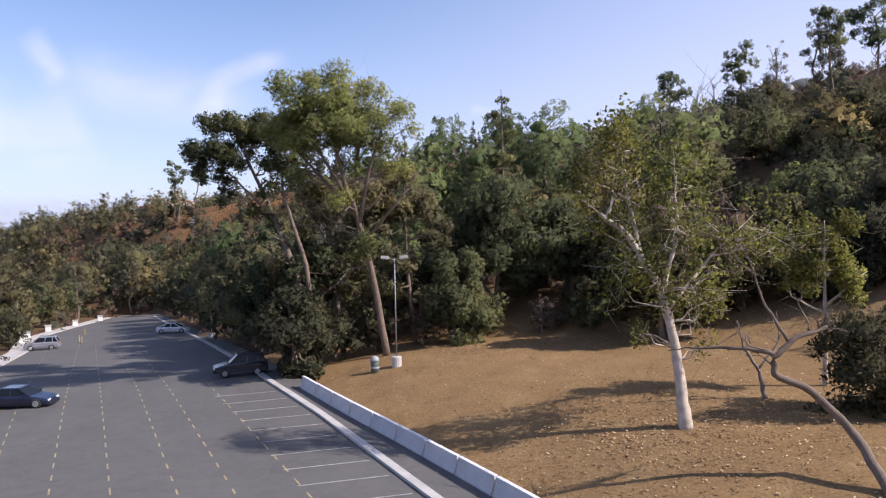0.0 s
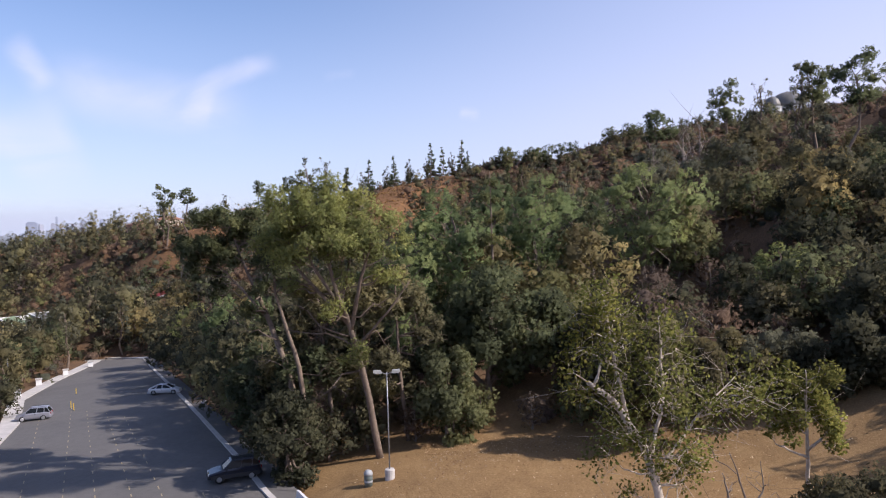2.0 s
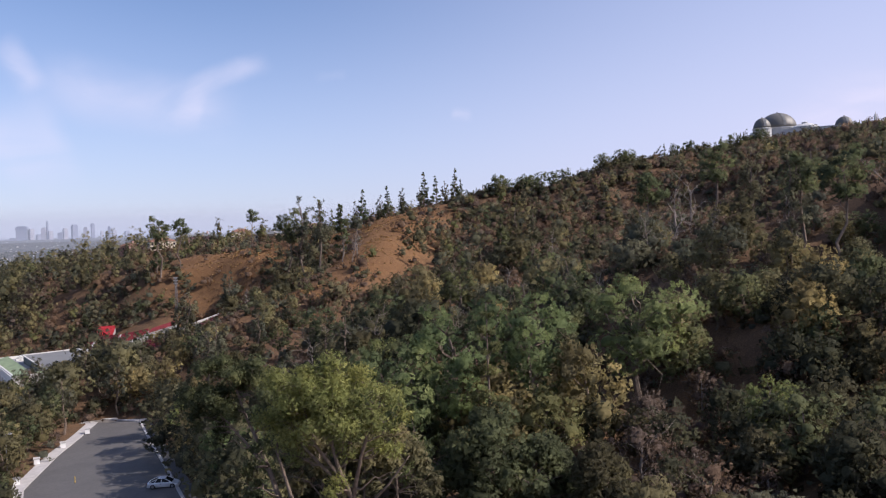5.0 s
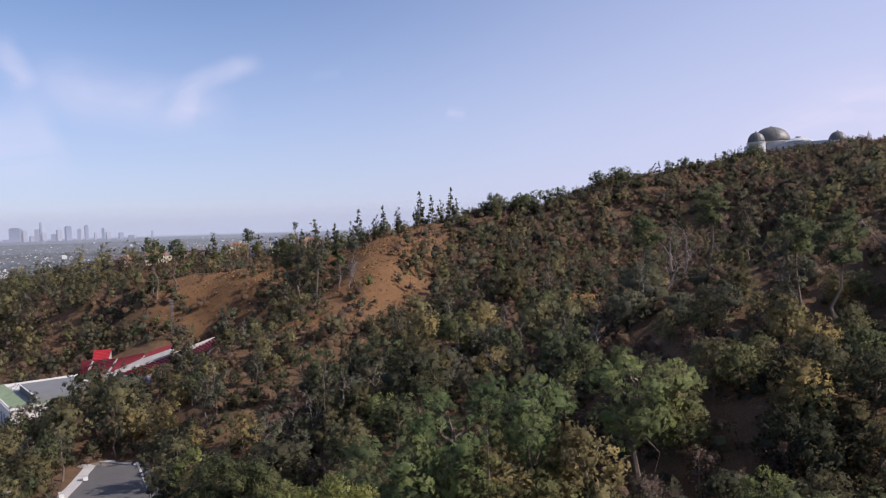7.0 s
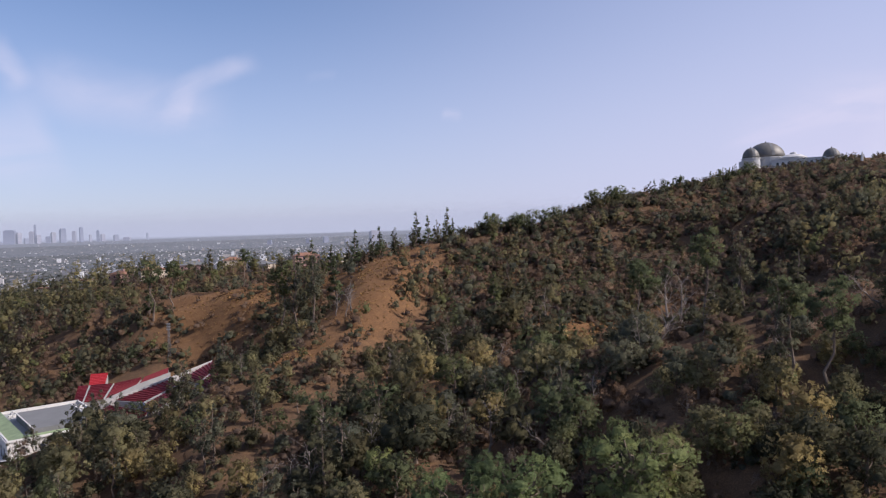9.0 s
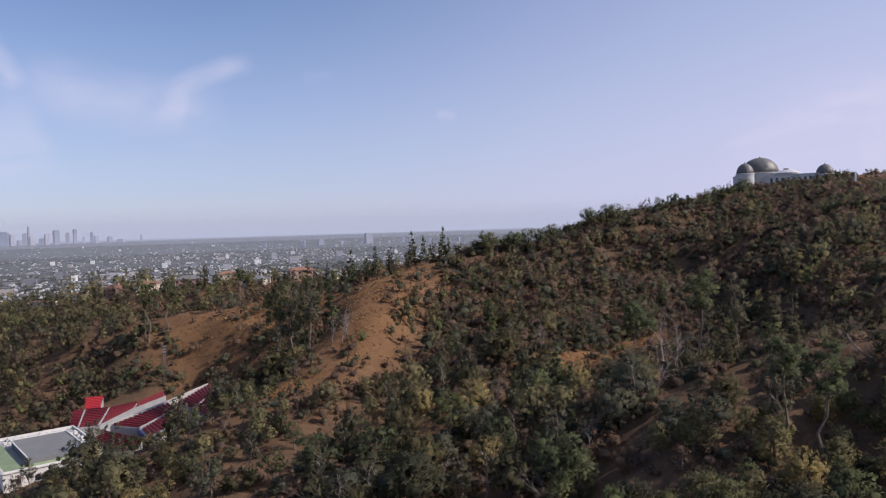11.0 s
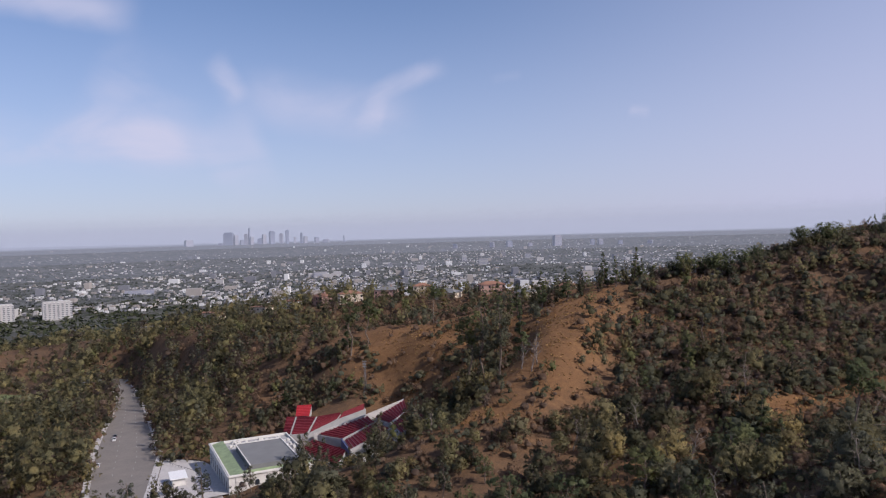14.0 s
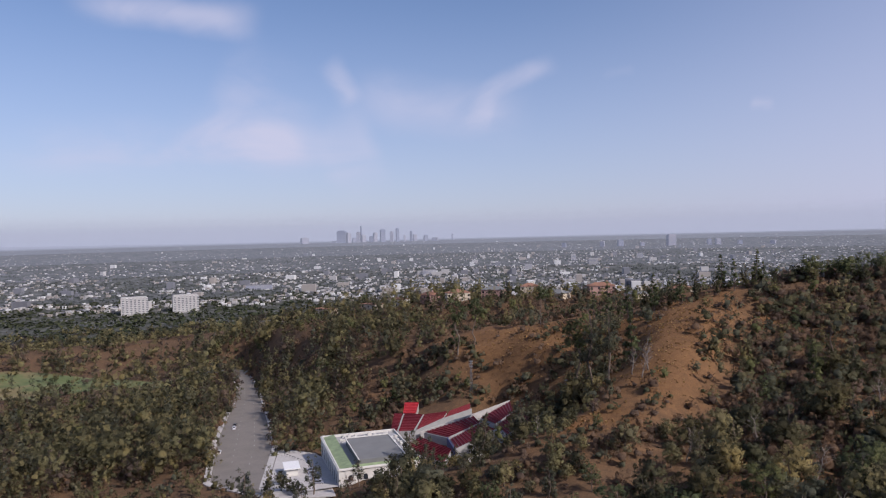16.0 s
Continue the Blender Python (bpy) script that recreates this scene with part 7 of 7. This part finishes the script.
mon.matrix_world = pose(215.5, 381, height(215.5, 381) - 0.3)
part("plinth", Shape().box(-1.2, -1.2, 0, 1.2, 1.2, 1.6).mesh("plinth", M_OBS), mon)
part("shaft", Shape().add([(a * 0.75, b * 0.75, 1.6) for a, b in ((-1, -1), (1, -1), (1, 1), (-1, 1))] + [(a * 0.4, b * 0.4, 8.0) for a, b in ((-1, -1), (1, -1), (1, 1), (-1, 1))] + [(0, 0, 10.0)],
                          [(3, 2, 1, 0), (0, 1, 5, 4), (1, 2, 6, 5), (2, 3, 7, 6), (3, 0, 4, 7), (4, 5, 8), (5, 6, 8), (6, 7, 8), (7, 4, 8)]).mesh("shaft", M_OBS), mon)
tagged(mon, "slim pale pointed monument on the hilltop", "monument")


# ---- houses ----
M_TILE = plain("terracotta_roof", (0.26, 0.13, 0.085), 0.85, 0, 0.25, 0.4)
M_BEIGE = plain("beige_stucco", (0.55, 0.47, 0.37), 0.85, 0, 0.12, 0.3)
M_PINK = plain("pink_stucco", (0.42, 0.26, 0.22), 0.85, 0, 0.12, 0.3)
WALLS, ROOFS = [M_STUCCO, M_BEIGE, M_BEIGE, M_PINK], [M_TILE, M_TILE, M_ROOF]


def house(x, y, w, d, h, turn, wall, roof, label, z=None, flat=False):
    root = new("house")
    root.matrix_world = pose(x, y, height(x, y) + 0.6 if z is None else z, 0, 0, turn)
    part("wall", Shape().box(-w / 2, -d / 2, -6, w / 2, d / 2, h).mesh("wall", wall), root)
    e = 0.5
    if flat:
        part("roof", Shape().box(-w / 2 - e, -d / 2 - e, h, w / 2 + e, d / 2 + e, h + 0.4).mesh("roof", roof), root)
    else:
        r = d * 0.24
        part("roof", Shape().add([(-w / 2 - e, -d / 2 - e, h), (w / 2 + e, -d / 2 - e, h), (w / 2 + e, d / 2 + e, h), (-w / 2 - e, d / 2 + e, h), (-w / 2 + d / 2, 0, h + r), (w / 2 - d / 2, 0, h + r)],
                                 [(3, 2, 1, 0), (0, 1, 5, 4), (1, 2, 5), (2, 3, 4, 5), (3, 0, 4)]).mesh("roof", roof), root)
        part("chimney", Shape().box(w * 0.2, -0.5, h, w * 0.2 + 1, 0.5, h + r + 1).mesh("chimney", wall), root)
    for k in range(max(2, int(w / 4))):
        a = -w / 2 + 1.4 + k * (w - 2.8) / max(1, int(w / 4) - 1) - 0.6
        for lv in range(1 + (h > 5)):
            win = part("window", Shape().box(a, -d / 2 - 0.06, 1.0 + 3 * lv, a + 1.3, -d / 2 + 0.02, 2.4 + 3 * lv).mesh("window", M_DARKWIN), root)
            part("sill", Shape().box(a - 0.1, -d / 2 - 0.14, 0.9 + 3 * lv, a + 1.4, -d / 2, 1.0 + 3 * lv).mesh("sill", wall), win)
    return tagged(root, label, "house", "hill houses")


random.seed(41)
for i in range(15):
    t = i / 14
    x = -430 + 385 * t
    line = np.array(SPINES["houses_ridge"])
    y = float(np.interp(x, line[:, 0], line[:, 1])) + random.uniform(-14, 10)
    k = random.randrange(4)
    house(x, y, random.uniform(11, 19), random.uniform(8, 11), random.choice([3.4, 6.2, 6.6]), random.uniform(-35, 45), WALLS[k], random.choice(ROOFS),
          ["white stucco hillside house among trees", "beige stucco hillside house among trees", "beige stucco hillside house with hipped roof", "pink stucco hillside house among trees"][k], flat=random.random() < 0.3)
house(37, 382, 9, 7, 6.0, 10, M_STUCCO, M_ROOF, "white flat-roofed house in the saddle", flat=True)
house(20, 386, 13, 6, 3.4, 0, M_STEP, M_ROOF, "low pale flat-roofed house on the ridge", flat=True)
house(-428, 405, 14, 9, 3.2, 20, M_BEIGE, M_ROOF, "low beige building among valley trees", flat=True)
house(-408, 455, 20, 10, 3.6, 30, M_BEIGE, M_ROOF, "low beige lodge beside the road bend", flat=True)

# golf greens in the valley
def turf():
    """Watered fairway that dries out to tan rough in patches."""
    m, n, l, b = material("watered_turf")
    c = ramp(n, l, noise_tex(n, l, 0.018, 4, 0.6), [(0.42, (0.085, 0.118, 0.034)), (0.52, (0.125, 0.140, 0.048)), (0.6, (0.22, 0.155, 0.075))])
    l.new(mixed(n, l, 0.3, c, ramp(n, l, noise_tex(n, l, 0.3, 4), [(0.3, (0.07, 0.09, 0.03)), (0.7, (0.17, 0.17, 0.07))])), b.inputs["Base Color"])
    b.inputs["Roughness"].default_value = 0.95
    return m


M_GRASS = turf()
for cx, cy, rx, ry in GREENS:
    n, rings = 44, 22
    v = [(cx, cy)]
    for k in range(1, rings + 1):
        v += [(cx + rx * k / rings * math.cos(a) * (1 + 0.18 * math.sin(3 * a)), cy + ry * k / rings * math.sin(a)) for a in np.linspace(0, 2 * math.pi, n, endpoint=False)]
    v = [(x, y, height(x, y) + 0.5) for x, y in v]
    f = [(0, 1 + i, 1 + (i + 1) % n) for i in range(n)]
    f += [(1 + k * n + i, 1 + (k + 1) * n + i, 1 + (k + 1) * n + (i + 1) % n, 1 + k * n + (i + 1) % n) for k in range(rings - 1) for i in range(n)]
    tagged(new("golf_green", mesh_of("golf_green", v, f, [M_GRASS])), "watered green golf turf in the valley", "lawn", kind="structure")


# ---- the city on the plain ----
M_CITY = [plain("city_pale_wall", (0.47, 0.45, 0.44), 0.8, 0, 0.2, 0.01), plain("city_beige_wall", (0.34, 0.30, 0.265), 0.8, 0, 0.2, 0.01), plain("city_grey_roof", (0.17, 0.17, 0.19), 0.8, 0, 0.2, 0.01), plain("city_white_wall", (0.66, 0.65, 0.64), 0.8, 0, 0.1, 0.01)]
# both tower colours lean blue, with some of the distance haze mixed in
M_TOWER = [plain("tower_blue_glass", (0.20, 0.22, 0.30), 0.35, 0, 0.1, 0.01), plain("tower_grey_stone", (0.34, 0.33, 0.38), 0.6, 0, 0.1, 0.01)]
M_CITYTREE = foliage("city_tree_leaves", (0.03, 0.038, 0.022), (0.05, 0.058, 0.032), (0.075, 0.08, 0.045), 0.1)
rng = np.random.default_rng(77)
rr = np.linspace(880, 4880, 4000)
dep = (74 - plain_z(rr)) / rr
order = np.argsort(dep)


def shrink(r):
    """How small the distant blocks stand, by the rise of the plain."""
    return float(np.exp(-np.clip((r - 1700) / 3200, 0, 2) ** 1.1 * 2.0))


def city_spot(deep):
    r = float(np.interp(0.0056 + (deep - 0.0056) * rng.random() ** 1.25, dep[order], rr[order]))
    a = radians(rng.uniform(-30, 64))
    return r, a, -r * math.sin(a), r * math.cos(a)


boxes = [Shape() for _ in M_CITY]
for i in range(17500):
    r, a, x, y = city_spot(0.088)
    if patch(x, y, 8, 0.004 / max(0.2, shrink(r))) < -0.18 or (a > radians(26) and rng.random() < 0.3):
        continue
    s = shrink(r)
    big = rng.random() < (0.035 if radians(4) < a < radians(30) else 0.015)
    w, d, h = (rng.uniform(22, 46), rng.uniform(14, 24), rng.uniform(8, 26)) if big else (rng.uniform(6, 13), rng.uniform(5, 10), rng.uniform(3.5, 6.5))
    m = Matrix.Translation((x, y, height(x, y))) @ Matrix.Rotation(0.35 + rng.choice([0, math.pi / 2]) + rng.normal() * 0.05, 4, "Z")
    boxes[rng.choice(4, p=[0.30, 0.26, 0.28, 0.16])].box(-w * s / 2, -d * s / 2, -10 * s, w * s / 2, d * s / 2, h * s, m)
for shape, mat in zip(boxes, M_CITY):
    tagged(new("city_blocks", shape.mesh("city_blocks", mat)), "thousands of low pale city buildings on the plain", "buildings", kind="stuff")
clumps = []
for i in range(17000):
    r, a, x, y = city_spot(0.15)
    s = shrink(r)
    k = 4
    c = np.array([x, y, height(x, y) + 3 * s]) + rng.normal(size=(k, 3)) * np.array([7, 7, 1.6]) * s
    u, w = rng.normal(size=(k, 3)), rng.normal(size=(k, 3))
    u *= (5.5 * s / np.linalg.norm(u, axis=1))[:, None]
    w *= (4.0 * s / np.linalg.norm(w, axis=1))[:, None]
    w[:, 2], u[:, 2] = np.abs(w[:, 2]) * 0.7, u[:, 2] * 0.6
    clumps.append(np.stack([c - u, c - w, c + u, c + w], axis=1))
tagged(new("city_trees", quads_mesh("city_trees", np.concatenate(clumps), M_CITYTREE)), "street and garden trees between the city blocks", "trees", kind="stuff")

# downtown towers: bearing to the left in degrees, width, height of the top
TOWERS = [(31.59, 65, 114), (31.04, 26, 100), (30.61, 26, 69), (30.3, 26, 105), (30.08, 10, 140), (29.9, 26, 87), (29.28, 30, 76), (28.98, 26, 98), (28.4, 33, 117), (27.69, 23, 102), (27.24, 20, 121), (26.67, 13, 79),
          (26.17, 17, 102), (25.86, 24, 81), (25.01, 27, 75), (24.29, 41, 60), (22.91, 10, 80), (34.46, 51, 76), (32.16, 32, 54), (6.2, 40, 52), (9.93, 28, 32), (11.28, 22, 28), (3.5, 20, 30), (2.9, 24, 30), (14.2, 22, 24), (8.3, 18, 20), (1.4, 20, 22), (-0.8, 24, 20)]
for i, (b, w, top) in enumerate(TOWERS):
    a, r = radians(b), 4420 if b > 15 else 3300
    x, y = -r * math.sin(a), r * math.cos(a)
    z = height(x, y)
    t = new("office_tower")
    t.matrix_world = pose(x, y, z - 4, 0, 0, b + (20 if i % 3 else -14))
    h = max(14, top + 6 - z) if b > 15 else top
    w *= 0.82
    d = min(w, 34)
    mat = M_TOWER[i % 2]
    part("shaft", Shape().box(-w / 2, -d / 2, 0, w / 2, d / 2, h * 0.93).mesh("shaft", mat), t)
    part("crown", Shape().box(-w * 0.38, -d * 0.38, h * 0.93, w * 0.38, d * 0.38, h).mesh("crown", mat), t)
    for k in range(1, 6):
        part("floor_band", Shape().box(-w / 2 - 0.4, -d / 2 - 0.4, h * 0.15 * k, w / 2 + 0.4, d / 2 + 0.4, h * 0.15 * k + 1.2).mesh("floor_band", M_TOWER[(i + 1) % 2]), t)
    tagged(t, "distant blue-grey office tower in the haze", "tower", "skyline")

# pale apartment slabs nearer the hills
for x, y in [(-1314, 1230), (-1236, 1308)]:
    ap = new("apartment_building")
    ap.matrix_world = pose(x, y, height(x, y) - 1, 0, 0, 48)
    w, d, h = 56, 20, 39
    part("wall", Shape().box(-w / 2, -d / 2, 0, w / 2, d / 2, h).mesh("wall", M_CITY[0]), ap)
    part("roof", Shape().box(-w / 2 + 1, -d / 2 + 1, h, w / 2 - 1, d / 2 - 1, h + 2.5).mesh("roof", M_CITY[0]), ap)
    for k in range(7):
        u = -w / 2 + 3 + k * 8.4
        bay = part("window_bay", Shape().box(u, -d / 2 - 0.3, 3, u + 4.2, -d / 2 + 0.1, h - 2).mesh("window_bay", M_CITY[2]), ap)
        for f in range(9):
            part("balcony", Shape().box(u - 0.2, -d / 2 - 1.2, 5 + f * 4.2, u + 4.4, -d / 2 - 0.3, 6.1 + f * 4.2).mesh("balcony", M_CITY[3]), bay)
    tagged(ap, "white mid-rise apartment slab with balcony bays", "apartment building", "apartment slabs")
for b, r, w, h in [(24.8, 2300, 60, 22), (38, 2100, 90, 16), (12, 2500, 45, 36), (8.5, 2700, 40, 30), (13.5, 2650, 30, 40), (17, 2400, 36, 26)]:
    a = radians(b)
    x, y = -r * math.sin(a), r * math.cos(a)
    s = shrink(r)
    bl = new("office_block")
    bl.matrix_world = pose(x, y, height(x, y) - 1, 0, 0, b)
    part("wall", Shape().box(-w * s / 2, -10 * s, 0, w * s / 2, 10 * s, h * s).mesh("wall", M_CITY[0]), bl)
    part("roof", Shape().box(-w * s / 2 + 1, -9 * s, h * s, w * s / 2 - 1, 9 * s, h * s + 2).mesh("roof", M_CITY[2]), bl)
    for f in range(1, 5):
        part("window_band", Shape().box(-w * s / 2 + 0.5, -10 * s - 0.2, h * s * f / 5, w * s / 2 - 0.5, -10 * s + 0.1, h * s * f / 5 + 2 * s).mesh("window_band", M_TOWER[0]), bl)
    tagged(bl, "pale mid-rise office block on the plain", "office building", "office blocks")

# thin glowing sheets painted as haze over the plain, in a few far veils
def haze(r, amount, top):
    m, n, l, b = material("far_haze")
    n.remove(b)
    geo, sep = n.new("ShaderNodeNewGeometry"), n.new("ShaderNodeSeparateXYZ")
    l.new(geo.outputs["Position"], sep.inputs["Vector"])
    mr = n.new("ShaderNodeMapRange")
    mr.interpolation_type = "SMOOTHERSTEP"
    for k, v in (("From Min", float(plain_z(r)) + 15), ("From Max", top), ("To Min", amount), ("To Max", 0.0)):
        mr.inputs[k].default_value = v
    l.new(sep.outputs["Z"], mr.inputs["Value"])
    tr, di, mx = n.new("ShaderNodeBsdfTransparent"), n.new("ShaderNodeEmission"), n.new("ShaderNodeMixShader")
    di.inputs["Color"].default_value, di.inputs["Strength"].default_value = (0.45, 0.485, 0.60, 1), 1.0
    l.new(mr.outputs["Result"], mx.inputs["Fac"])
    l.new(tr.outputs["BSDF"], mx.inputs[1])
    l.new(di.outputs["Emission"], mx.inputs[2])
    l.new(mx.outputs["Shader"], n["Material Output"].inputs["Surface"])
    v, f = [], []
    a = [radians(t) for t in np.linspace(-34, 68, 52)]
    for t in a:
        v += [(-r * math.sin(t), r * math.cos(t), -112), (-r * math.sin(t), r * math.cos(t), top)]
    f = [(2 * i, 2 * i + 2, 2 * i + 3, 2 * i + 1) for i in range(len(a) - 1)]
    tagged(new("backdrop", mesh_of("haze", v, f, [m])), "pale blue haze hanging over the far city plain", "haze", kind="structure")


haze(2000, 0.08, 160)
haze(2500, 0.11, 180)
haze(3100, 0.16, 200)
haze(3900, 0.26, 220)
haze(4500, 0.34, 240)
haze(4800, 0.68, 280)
